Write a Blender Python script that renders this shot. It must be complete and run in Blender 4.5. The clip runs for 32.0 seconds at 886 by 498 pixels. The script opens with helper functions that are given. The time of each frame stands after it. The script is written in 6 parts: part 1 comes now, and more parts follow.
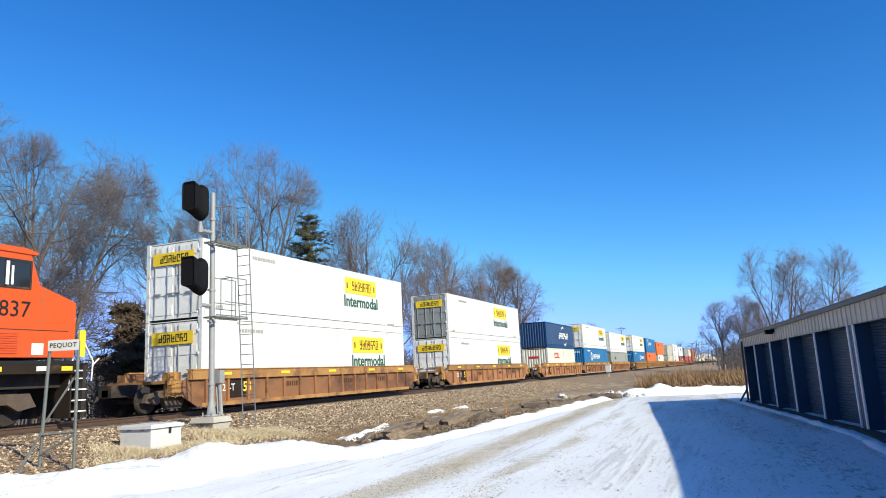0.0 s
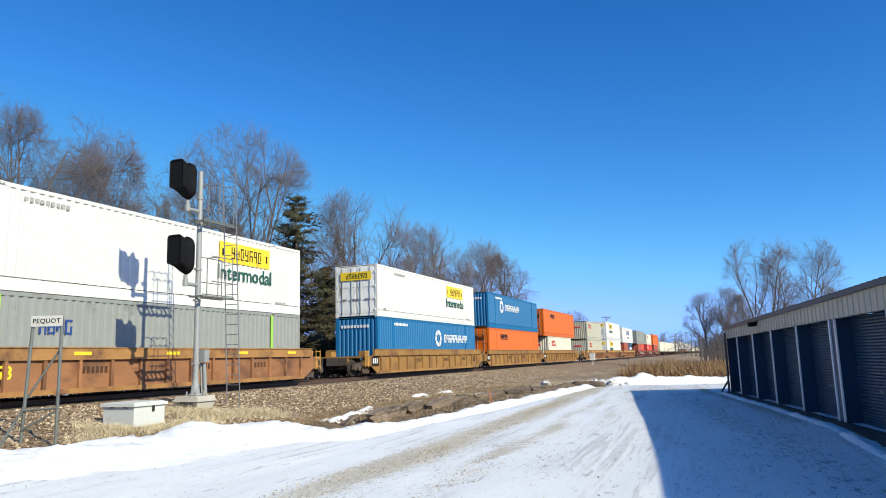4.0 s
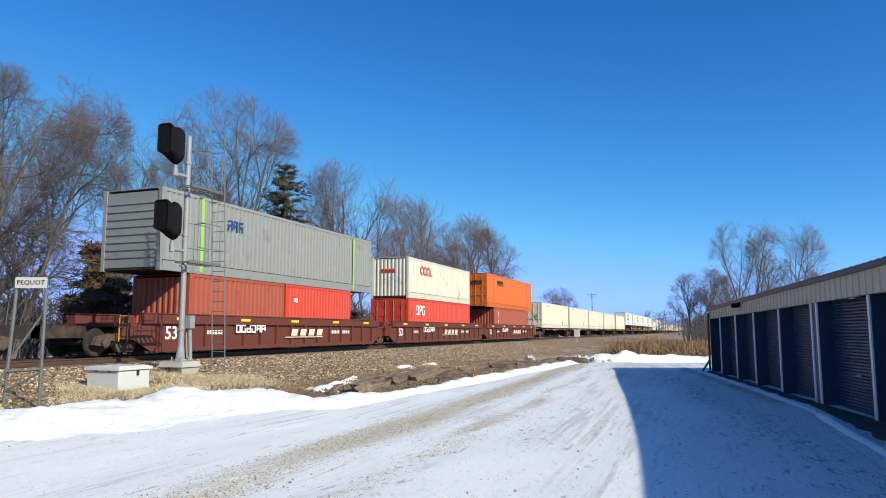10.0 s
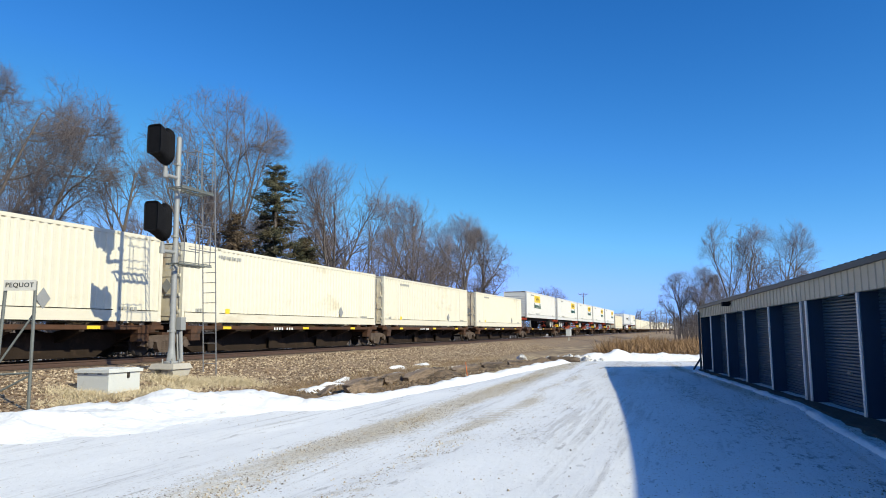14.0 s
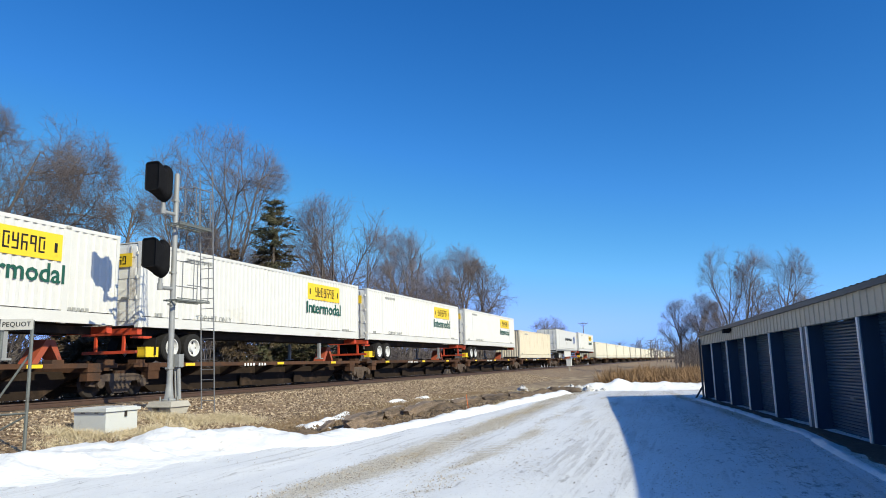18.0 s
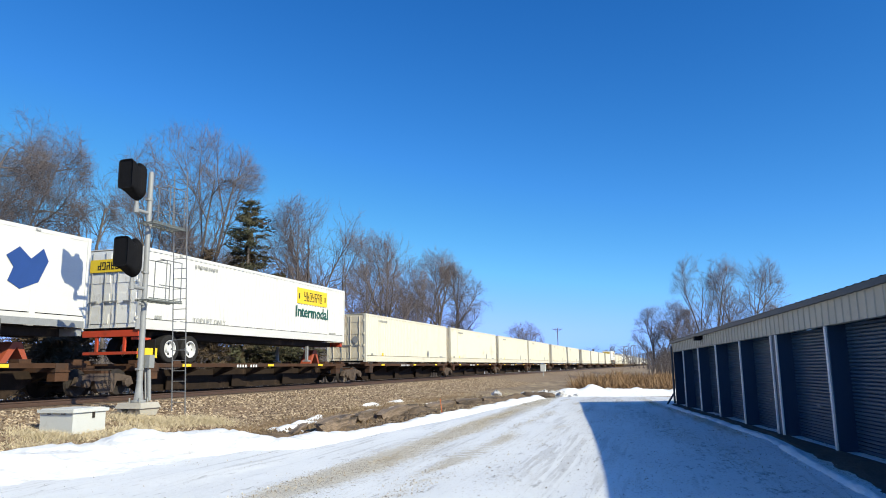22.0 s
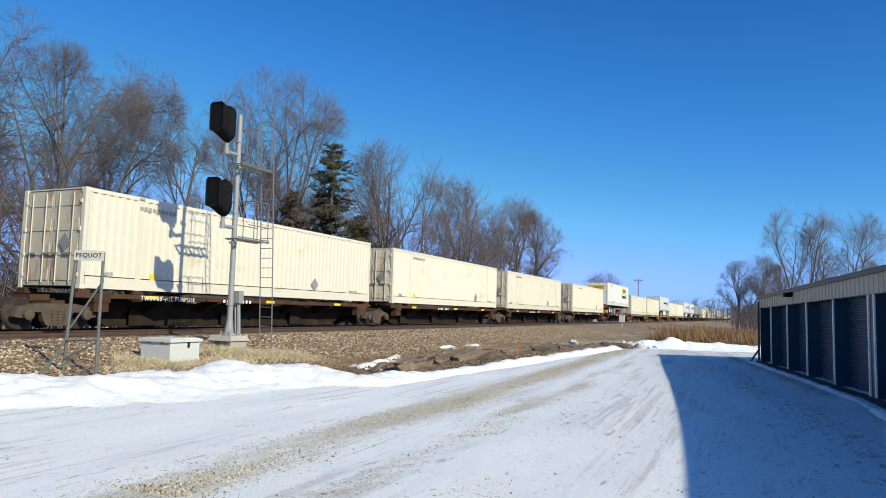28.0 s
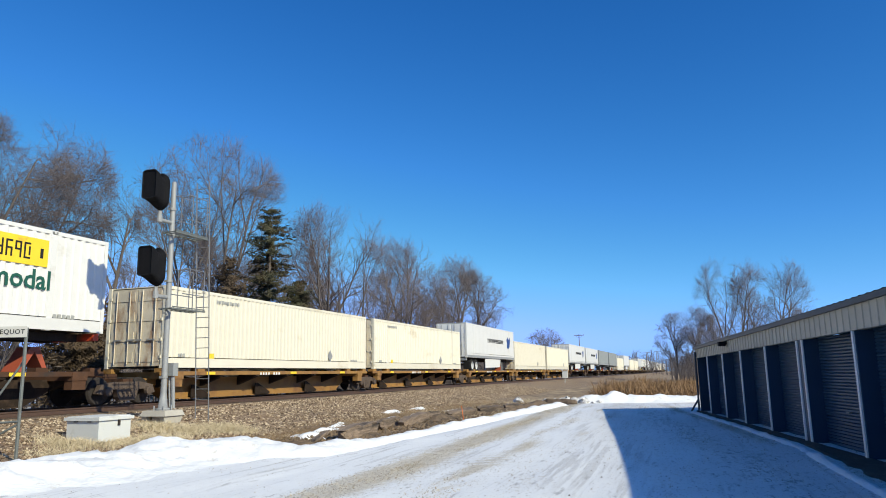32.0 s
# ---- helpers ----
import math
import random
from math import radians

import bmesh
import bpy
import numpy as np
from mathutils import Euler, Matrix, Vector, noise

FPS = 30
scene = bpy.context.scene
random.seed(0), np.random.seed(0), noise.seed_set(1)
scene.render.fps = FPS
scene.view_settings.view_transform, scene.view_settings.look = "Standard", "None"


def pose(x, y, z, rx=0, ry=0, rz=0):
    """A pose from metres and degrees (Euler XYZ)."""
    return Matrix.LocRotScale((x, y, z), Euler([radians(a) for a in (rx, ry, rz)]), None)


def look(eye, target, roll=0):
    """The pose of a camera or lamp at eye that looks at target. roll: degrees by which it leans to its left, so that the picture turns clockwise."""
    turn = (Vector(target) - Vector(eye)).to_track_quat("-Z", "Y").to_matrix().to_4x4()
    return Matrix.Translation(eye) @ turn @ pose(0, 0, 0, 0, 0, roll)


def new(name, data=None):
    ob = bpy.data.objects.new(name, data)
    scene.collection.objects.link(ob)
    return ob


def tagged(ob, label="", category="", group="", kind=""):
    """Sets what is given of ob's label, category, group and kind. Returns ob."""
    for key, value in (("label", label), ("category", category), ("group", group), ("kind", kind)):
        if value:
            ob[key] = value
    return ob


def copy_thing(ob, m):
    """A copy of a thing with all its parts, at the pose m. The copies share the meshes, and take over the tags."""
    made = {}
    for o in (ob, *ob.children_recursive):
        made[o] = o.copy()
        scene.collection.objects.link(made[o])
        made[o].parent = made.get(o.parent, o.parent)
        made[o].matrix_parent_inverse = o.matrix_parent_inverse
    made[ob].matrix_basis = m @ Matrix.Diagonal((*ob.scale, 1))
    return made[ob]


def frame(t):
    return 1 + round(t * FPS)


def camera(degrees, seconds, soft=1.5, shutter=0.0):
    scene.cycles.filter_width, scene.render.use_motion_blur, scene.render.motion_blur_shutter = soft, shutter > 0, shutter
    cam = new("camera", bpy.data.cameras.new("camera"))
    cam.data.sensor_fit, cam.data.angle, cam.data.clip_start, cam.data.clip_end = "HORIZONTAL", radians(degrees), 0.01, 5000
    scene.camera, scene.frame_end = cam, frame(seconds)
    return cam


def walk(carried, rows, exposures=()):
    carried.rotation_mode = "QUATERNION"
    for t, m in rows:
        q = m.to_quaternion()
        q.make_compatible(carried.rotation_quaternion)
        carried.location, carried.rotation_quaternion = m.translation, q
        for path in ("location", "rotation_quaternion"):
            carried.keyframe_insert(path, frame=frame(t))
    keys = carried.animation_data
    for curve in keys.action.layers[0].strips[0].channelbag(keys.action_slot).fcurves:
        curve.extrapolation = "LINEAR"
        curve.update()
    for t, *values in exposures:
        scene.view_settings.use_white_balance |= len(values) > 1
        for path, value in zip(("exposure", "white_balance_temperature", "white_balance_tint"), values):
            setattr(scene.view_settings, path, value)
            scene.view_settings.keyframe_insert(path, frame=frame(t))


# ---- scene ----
cam = camera(64.6, 32.0, soft=0.95)
EYE = (0.0, 0.0, 1.605)
# seconds, yaw, pitch, roll of the hand-held phone, turning on the spot
PATH = [(0, 22.79, 10.18, 2.88), (0.5, 22.39, 10.13, 2.68), (1, 22.35, 10.04, 2.61), (1.5, 22.54, 10.05, 2.56),
        (2, 22.38, 9.66, 2.39), (2.5, 21.99, 9.04, 1.88), (3, 21.64, 8.77, 1.25), (3.5, 21.59, 8.86, 1.62),
        (5.5, 21.70, 9.01, 1.32), (6, 22.11, 8.25, -0.08), (6.5, 22.74, 8.47, 0.74), (7, 21.33, 7.58, 1.17),
        (7.5, 20.94, 6.80, 0.77), (8, 20.26, 6.55, 0.54), (8.5, 20.32, 6.68, 0.62), (9, 20.60, 7.00, 0.22),
        (9.5, 20.49, 6.54, 0.00), (10, 20.43, 6.70, 0.06), (10.5, 20.57, 6.70, 0.34), (11, 20.40, 6.77, 0.65),
        (11.5, 20.51, 6.92, 0.48), (12, 20.20, 6.80, 0.56), (12.5, 20.10, 6.77, 0.67), (13, 19.72, 6.49, 0.67),
        (13.5, 19.75, 6.24, 0.86), (14, 19.78, 6.71, 0.43), (14.5, 19.49, 7.16, 0.38), (16.5, 19.01, 8.52, 0.92),
        (17, 18.82, 8.93, 0.87), (17.5, 18.83, 8.64, 0.49), (18, 19.77, 9.30, 1.43), (18.5, 18.16, 9.90, 1.38),
        (19, 16.62, 9.20, 2.51), (19.5, 16.43, 9.05, 1.41), (20, 15.75, 10.65, -2.65), (20.5, 16.33, 9.42, -0.04),
        (21, 17.44, 11.68, -0.10), (21.5, 16.80, 11.07, 0.42), (22, 17.71, 9.58, 0.80), (22.5, 17.38, 9.48, 2.03),
        (23, 17.44, 9.70, 2.98), (23.5, 17.74, 10.05, 2.23), (24, 18.52, 9.99, 3.50), (24.5, 18.73, 10.51, 3.95),
        (26.5, 19.51, 7.77, 4.57), (27, 27.18, 7.84, 1.45), (27.5, 25.36, 3.68, 1.35), (28, 23.95, 5.13, -1.48),
        (28.5, 22.06, 3.76, 3.05), (29, 18.63, 6.08, -0.95), (29.5, 18.31, 7.57, -0.34), (30, 16.70, 8.46, 0.41),
        (30.5, 19.94, 7.42, 2.13), (31, 17.80, 8.61, 2.41), (31.5, 16.24, 8.18, 0.05), (32, 19.41, 10.16, 1.01),]
walk(cam, [(t, pose(*EYE, 90 + p, r, y)) for t, y, p, r in PATH],
     [(0, 0.22), (1, 0.1), (3, 0.1), (6, 0.05), (8, 0.0), (14, 0.0), (20, -0.05), (22, 0.08), (24, 0.08), (27, 0.0), (28, -0.12), (31, -0.1), (32, -0.07)])

# ---- light ----
SUN_FROM = Vector((3.98, -1.71, 2.53)).normalized()
scene.view_settings.exposure = 0.0
world = bpy.data.worlds.new("winter_sky")
scene.world = world
world.use_nodes = True
wt = world.node_tree
sky = wt.nodes.new("ShaderNodeTexSky")
sky.sky_type = "NISHITA"
sky.sun_disc = False
sky.sun_elevation = math.asin(SUN_FROM.z)
sky.sun_rotation = math.atan2(SUN_FROM.x, SUN_FROM.y)
sky.altitude = 200
sky.air_density, sky.dust_density, sky.ozone_density = 1.0, 1.0, 2.0
wt.nodes["Background"].inputs["Strength"].default_value = 0.10
# clear dry air: each colour falls off with height at its own rate
split, join = wt.nodes.new("ShaderNodeSeparateColor"), wt.nodes.new("ShaderNodeCombineColor")
wt.links.new(sky.outputs[0], split.inputs[0])


def sky_math(kind, a, b_):
    node = wt.nodes.new("ShaderNodeMath")
    node.operation = kind
    for k, v in enumerate((a, b_)):
        if isinstance(v, (int, float)):
            node.inputs[k].default_value = v
        else:
            wt.links.new(v, node.inputs[k])
    return node.outputs[0]


def sky_fall(channel, gain, power):
    return sky_math("MULTIPLY", sky_math("POWER", sky_math("MINIMUM", split.outputs[channel], 4.6), power), gain)


# pale haze low in the sky adds to green and blue
for i, (gain, power, haze) in enumerate(((0.185, 1.95, 0.0), (0.700, 1.25, 0.08), (1.60, 0.95, 0.36))):
    wt.links.new(sky_math("ADD", sky_fall(i, gain, power), sky_fall(0, haze, 2.0)), join.inputs[i])
wt.links.new(join.outputs[0], wt.nodes["Background"].inputs["Color"])
sun = new("sun", bpy.data.lights.new("sun", "SUN"))
sun.data.energy, sun.data.angle, sun.data.color = 5.4, radians(0.53), (1.0, 0.945, 0.72)
sun.matrix_world = look((40, -17, 30), (40 - SUN_FROM.x, -17 - SUN_FROM.y, 30 - SUN_FROM.z))

# ---- materials ----
def surface(name, color, rough=0.6, metal=0.0, vary=0.12, scale=3.0, fine=40.0, bump=0.0, dirt=None, dirt_amount=0.0,
            dirt_scale=1.2, stretch=(1, 1, 1), per_object=0.0):
    """A painted or raw surface: two scales of tone, optional stains, fine relief."""
    m = bpy.data.materials.new(name)
    m.use_nodes = True
    nt = m.node_tree
    N, L = nt.nodes.new, nt.links.new
    bsdf = nt.nodes["Principled BSDF"]
    tc, mp, oi = N("ShaderNodeTexCoord"), N("ShaderNodeMapping"), N("ShaderNodeObjectInfo")
    mp.inputs["Scale"].default_value = stretch
    L(tc.outputs["Object"], mp.inputs["Vector"])
    off = N("ShaderNodeVectorMath")
    off.operation = "MULTIPLY_ADD"
    L(oi.outputs["Random"], off.inputs[0])
    off.inputs[1].default_value = (37.0, 53.0, 71.0)
    L(mp.outputs["Vector"], off.inputs[2])
    n1, n2 = N("ShaderNodeTexNoise"), N("ShaderNodeTexNoise")
    n1.inputs["Scale"].default_value, n1.inputs["Detail"].default_value = scale, 5.0
    n2.inputs["Scale"].default_value, n2.inputs["Detail"].default_value = fine, 3.0
    L(off.outputs[0], n1.inputs["Vector"])
    L(off.outputs[0], n2.inputs["Vector"])
    add = N("ShaderNodeMath")
    add.operation = "ADD"
    L(n1.outputs["Fac"], add.inputs[0])
    L(n2.outputs["Fac"], add.inputs[1])
    rng = N("ShaderNodeMapRange")
    rng.inputs["From Min"].default_value, rng.inputs["From Max"].default_value = 0.6, 1.4
    rng.inputs["To Min"].default_value, rng.inputs["To Max"].default_value = 1 - vary, 1 + vary
    L(add.outputs[0], rng.inputs["Value"])
    val = rng.outputs[0]
    if per_object:
        r2 = N("ShaderNodeMapRange")
        r2.inputs["To Min"].default_value, r2.inputs["To Max"].default_value = 1 - per_object, 1 + per_object
        L(oi.outputs["Random"], r2.inputs["Value"])
        mul = N("ShaderNodeMath")
        mul.operation = "MULTIPLY"
        L(val, mul.inputs[0])
        L(r2.outputs[0], mul.inputs[1])
        val = mul.outputs[0]
    tone = N("ShaderNodeVectorMath")
    tone.operation = "SCALE"
    tone.inputs[0].default_value = color
    L(val, tone.inputs["Scale"])
    col = tone.outputs[0]
    if dirt:
        n3 = N("ShaderNodeTexNoise")
        n3.inputs["Scale"].default_value, n3.inputs["Detail"].default_value, n3.inputs["Roughness"].default_value = dirt_scale, 8.0, 0.65
        L(off.outputs[0], n3.inputs["Vector"])
        ramp = N("ShaderNodeMapRange")
        ramp.inputs["From Min"].default_value, ramp.inputs["From Max"].default_value = 0.68 - 0.35 * dirt_amount, 0.78 - 0.2 * dirt_amount
        L(n3.outputs["Fac"], ramp.inputs["Value"])
        mix = N("ShaderNodeMix")
        mix.data_type = "RGBA"
        L(ramp.outputs[0], mix.inputs["Factor"])
        L(col, mix.inputs["A"])
        mix.inputs["B"].default_value = (*dirt, 1)
        col = mix.outputs["Result"]
    L(col, bsdf.inputs["Base Color"])
    bsdf.inputs["Roughness"].default_value, bsdf.inputs["Metallic"].default_value = rough, metal
    if bump:
        b = N("ShaderNodeBump")
        b.inputs["Strength"].default_value, b.inputs["Distance"].default_value = 0.6, bump
        L(add.outputs[0], b.inputs["Height"])
        L(b.outputs[0], bsdf.inputs["Normal"])
    return m


# base colours, relief and wear
RUST = (0.14, 0.06, 0.03)
GRIME = (0.16, 0.13, 0.10)
M = {
    "cream": surface("cream_paint", (0.66, 0.615, 0.485), 0.5, vary=0.05, dirt=(0.50, 0.42, 0.28), dirt_amount=0.25, dirt_scale=0.7, stretch=(1, 0.4, 1), per_object=0.05),
    "tan": surface("tan_weathered_paint", (0.64, 0.57, 0.43), 0.6, vary=0.10, dirt=(0.42, 0.30, 0.17), dirt_amount=0.28, dirt_scale=1.1, stretch=(1, 1, 0.35), per_object=0.05),
    "white": surface("white_paint", (0.64, 0.63, 0.585), 0.45, vary=0.05, dirt=(0.5, 0.46, 0.38), dirt_amount=0.15, dirt_scale=0.7, stretch=(1, 0.4, 1), per_object=0.04),
    "oocl": surface("pale_grey_green_paint", (0.43, 0.415, 0.315), 0.5, vary=0.07, dirt=(0.30, 0.24, 0.15), dirt_amount=0.3, dirt_scale=0.9, per_object=0.05),
    "oocl2": surface("pale_beige_paint", (0.60, 0.57, 0.46), 0.5, vary=0.07, dirt=(0.30, 0.24, 0.15), dirt_amount=0.3, dirt_scale=0.9, per_object=0.05),
    "blue": surface("bright_blue_paint", (0.007, 0.130, 0.300), 0.45, vary=0.08, dirt=(0.16, 0.20, 0.24), dirt_amount=0.15),
    "navy": surface("navy_blue_paint", (0.008, 0.045, 0.125), 0.45, vary=0.10, dirt=(0.10, 0.10, 0.12), dirt_amount=0.2),
    "orange": surface("orange_paint", (0.60, 0.122, 0.005), 0.5, vary=0.06, dirt=(0.42, 0.12, 0.03), dirt_amount=0.25, stretch=(1, 1, 0.3)),
    "loco": surface("locomotive_orange", (0.60, 0.080, 0.008), 0.35, vary=0.05, dirt=(0.3, 0.1, 0.04), dirt_amount=0.2),
    "grey": surface("grey_paint", (0.25, 0.26, 0.24), 0.55, vary=0.08, dirt=(0.16, 0.16, 0.14), dirt_amount=0.25, per_object=0.06),
    "red": surface("red_paint", (0.58, 0.055, 0.025), 0.5, vary=0.08, dirt=(0.20, 0.04, 0.02), dirt_amount=0.25),
    "brown": surface("red_brown_paint", (0.34, 0.075, 0.035), 0.55, vary=0.10, dirt=(0.14, 0.05, 0.03), dirt_amount=0.3),
    "ttx": surface("weathered_yellow_brown_car_paint", (0.33, 0.165, 0.050), 0.75, vary=0.22, scale=2.0, dirt=(0.12, 0.055, 0.03), dirt_amount=0.55, dirt_scale=0.9, per_object=0.15),
    "ttxside": surface("rust_stained_car_side", (0.27, 0.120, 0.050), 0.75, vary=0.25, scale=1.5, dirt=(0.085, 0.040, 0.022), dirt_amount=0.6, dirt_scale=0.8, stretch=(1, 0.6, 1), per_object=0.25),
    "whitedoor": surface("grimy_white_door_paint", (0.78, 0.77, 0.72), 0.55, vary=0.08, dirt=(0.26, 0.20, 0.13), dirt_amount=0.34, dirt_scale=1.6, stretch=(1, 1, 0.35), per_object=0.08),
    "creamdoor": surface("rust_streaked_cream_door_paint", (0.62, 0.55, 0.41), 0.6, vary=0.10, dirt=(0.26, 0.13, 0.06), dirt_amount=0.40, dirt_scale=1.6, stretch=(1, 1, 0.3), per_object=0.15),
    "bnsfcar": surface("brown_red_car_paint", (0.125, 0.030, 0.017), 0.65, vary=0.15, dirt=(0.08, 0.04, 0.03), dirt_amount=0.35),
    "yellow": surface("yellow_paint", (0.82, 0.56, 0.025), 0.5, vary=0.06, dirt=(0.4, 0.2, 0.05), dirt_amount=0.2),
    "caryellow": surface("rusty_yellow_paint", (0.55, 0.27, 0.03), 0.65, vary=0.15, dirt=RUST, dirt_amount=0.45),
    "ochre": surface("dull_ochre_car_paint", (0.30, 0.158, 0.040), 0.7, vary=0.22, scale=1.6, dirt=(0.15, 0.07, 0.028), dirt_amount=0.6, dirt_scale=0.8, per_object=0.1),
    "steel": surface("dark_grimy_steel", (0.035, 0.030, 0.027), 0.7, vary=0.3, scale=6, dirt=(0.10, 0.07, 0.05), dirt_amount=0.4),
    "truckframe": surface("dusty_truck_steel", (0.098, 0.073, 0.056), 0.8, vary=0.3, scale=6, dirt=(0.04, 0.03, 0.03), dirt_amount=0.4),
    "undersill": surface("black_grimy_underframe", (0.026, 0.018, 0.013), 0.8, vary=0.3, scale=3, dirt=(0.07, 0.045, 0.03), dirt_amount=0.35),
    "spine": surface("rusty_car_frame_paint", (0.080, 0.041, 0.024), 0.8, vary=0.3, scale=3, dirt=(0.045, 0.035, 0.03), dirt_amount=0.5, per_object=0.2),
    "railtop": surface("worn_rail_steel", (0.12, 0.072, 0.05), 0.5, 0.4, vary=0.2, scale=8),
    "tie": surface("old_tie_wood", (0.06, 0.045, 0.035), 0.9, vary=0.3, scale=4, bump=0.01, per_object=0.3),
    "galv": surface("galvanised_steel", (0.27, 0.275, 0.27), 0.6, 0.1, vary=0.12, scale=5, dirt=(0.3, 0.29, 0.27), dirt_amount=0.3),
    "ladder": surface("galvanised_bar", (0.21, 0.212, 0.215), 0.5, 0.3, vary=0.1),
    "black": surface("black_signal_paint", (0.008, 0.008, 0.009), 0.85, vary=0.3, scale=6),
    "concrete": surface("pale_concrete", (0.42, 0.39, 0.33), 0.9, vary=0.15, scale=5, bump=0.01, dirt=(0.25, 0.22, 0.18), dirt_amount=0.3),
    "dullgrey": surface("dull_grey_cast_metal", (0.26, 0.265, 0.255), 0.55, vary=0.1, dirt=(0.2, 0.19, 0.17), dirt_amount=0.3),
    "boxgrey": surface("pale_grey_cabinet_paint", (0.58, 0.59, 0.56), 0.5, vary=0.05, dirt=(0.38, 0.36, 0.3), dirt_amount=0.25),
    "signwhite": surface("sign_white", (0.50, 0.48, 0.42), 0.5, vary=0.05, dirt=(0.34, 0.31, 0.25), dirt_amount=0.35),
    "post": surface("weathered_green_grey_post", (0.12, 0.13, 0.12), 0.7, vary=0.2, scale=7, dirt=(0.07, 0.06, 0.05), dirt_amount=0.4),
    "ink": surface("dark_lettering", (0.02, 0.02, 0.02), 0.5, vary=0.1),
    "green_ink": surface("dark_green_lettering", (0.012, 0.085, 0.055), 0.5, vary=0.1),
    "red_ink": surface("red_lettering", (0.62, 0.03, 0.02), 0.5, vary=0.1),
    "white_ink": surface("white_lettering", (0.75, 0.75, 0.72), 0.5, vary=0.08),
    "blue_ink": surface("blue_lettering", (0.02, 0.06, 0.22), 0.5, vary=0.1),
    "grey_ink": surface("faded_grey_lettering", (0.33, 0.33, 0.30), 0.6, vary=0.2),
    "lime": surface("lime_stripe_paint", (0.30, 0.55, 0.08), 0.5, vary=0.1),
    "dark_glass": surface("dark_window_glass", (0.02, 0.022, 0.025), 0.1, vary=0.05),
    "chassis": surface("red_chassis_paint", (0.52, 0.06, 0.02), 0.6, vary=0.12, dirt=RUST, dirt_amount=0.4),
    "tyre": surface("worn_rubber", (0.025, 0.024, 0.023), 0.85, vary=0.2, scale=8),
    "rim": surface("white_wheel_rim", (0.62, 0.62, 0.60), 0.45, vary=0.1, dirt=(0.25, 0.2, 0.15), dirt_amount=0.3),
    "fascia": surface("beige_ribbed_metal", (0.50, 0.44, 0.33), 0.5, vary=0.06, scale=1.5, dirt=(0.40, 0.34, 0.25), dirt_amount=0.2),
    "bluemetal": surface("blue_painted_metal", (0.016, 0.042, 0.085), 0.45, vary=0.08, scale=2, dirt=(0.03, 0.05, 0.085), dirt_amount=0.25),
    "bluedoor": surface("blue_roller_door_paint", (0.024, 0.063, 0.116), 0.42, vary=0.07, scale=1.5, dirt=(0.035, 0.055, 0.085), dirt_amount=0.3, stretch=(1, 1, 0.4)),
    "whitetrim": surface("white_trim_metal", (0.72, 0.72, 0.70), 0.45, vary=0.06, dirt=(0.4, 0.38, 0.33), dirt_amount=0.2),
    "roofmetal": surface("blue_grey_roof_metal", (0.035, 0.045, 0.06), 0.45, 0.2, vary=0.1),
    "snow": surface("clean_snow", (0.80, 0.80, 0.78), 0.75, vary=0.05, scale=2.5, fine=14, bump=0.03, dirt=(0.46, 0.40, 0.32), dirt_amount=0.2, dirt_scale=2.2),
    "dirtysnow": surface("dirty_snow_lumps", (0.60, 0.585, 0.56), 0.85, vary=0.25, scale=3, fine=20, bump=0.06, dirt=(0.13, 0.10, 0.075), dirt_amount=0.5, dirt_scale=3.0),
    "darksoil": surface("dark_soil", (0.045, 0.036, 0.028), 0.9, vary=0.4, scale=2.5, fine=20, bump=0.04, dirt=(0.09, 0.07, 0.05), dirt_amount=0.3),
    "dirt": surface("bare_winter_soil", (0.150, 0.105, 0.065), 0.95, vary=0.5, scale=2.2, fine=22, bump=0.06, dirt=(0.045, 0.034, 0.026), dirt_amount=0.55, dirt_scale=1.6),
    "rot": surface("rotten_timber", (0.205, 0.150, 0.105), 0.95, vary=0.6, scale=20, fine=60, bump=0.04, stretch=(1, 0.06, 1), dirt=(0.035, 0.027, 0.022), dirt_amount=0.55, dirt_scale=3.0, per_object=0.35),
    "bark": surface("grey_brown_bark", (0.150, 0.125, 0.108), 0.9, vary=0.3, scale=3, bump=0.02, dirt=(0.06, 0.045, 0.035), dirt_amount=0.4, per_object=0.15),
    "twig": surface("winter_twigs", (0.132, 0.112, 0.112), 0.9, vary=0.25, scale=1.0, per_object=0.15),
    "rosetwig": surface("reddish_winter_twigs", (0.150, 0.124, 0.124), 0.9, vary=0.25, scale=1.0, per_object=0.1),
    "needles": surface("dark_olive_needles", (0.062, 0.062, 0.030), 0.85, vary=0.4, scale=1.0, dirt=(0.085, 0.050, 0.022), dirt_amount=0.6, dirt_scale=0.5),
    "cedar": surface("grey_brown_needles", (0.085, 0.058, 0.034), 0.9, vary=0.35, scale=1.0),
    "browngrass": surface("brown_dead_grass", (0.26, 0.175, 0.095), 0.95, vary=0.3, scale=2.0),
    "reed": surface("dry_reed", (0.25, 0.150, 0.072), 0.9, vary=0.25, scale=1.0),
    "straw": surface("dry_grass", (0.60, 0.50, 0.325), 0.95, vary=0.2, scale=2.0),
}

for k in ("black", "ink", "tyre", "undersill", "steel", "spine", "truckframe"):
    M[k].node_tree.nodes["Principled BSDF"].inputs["Specular IOR Level"].default_value = 0.12

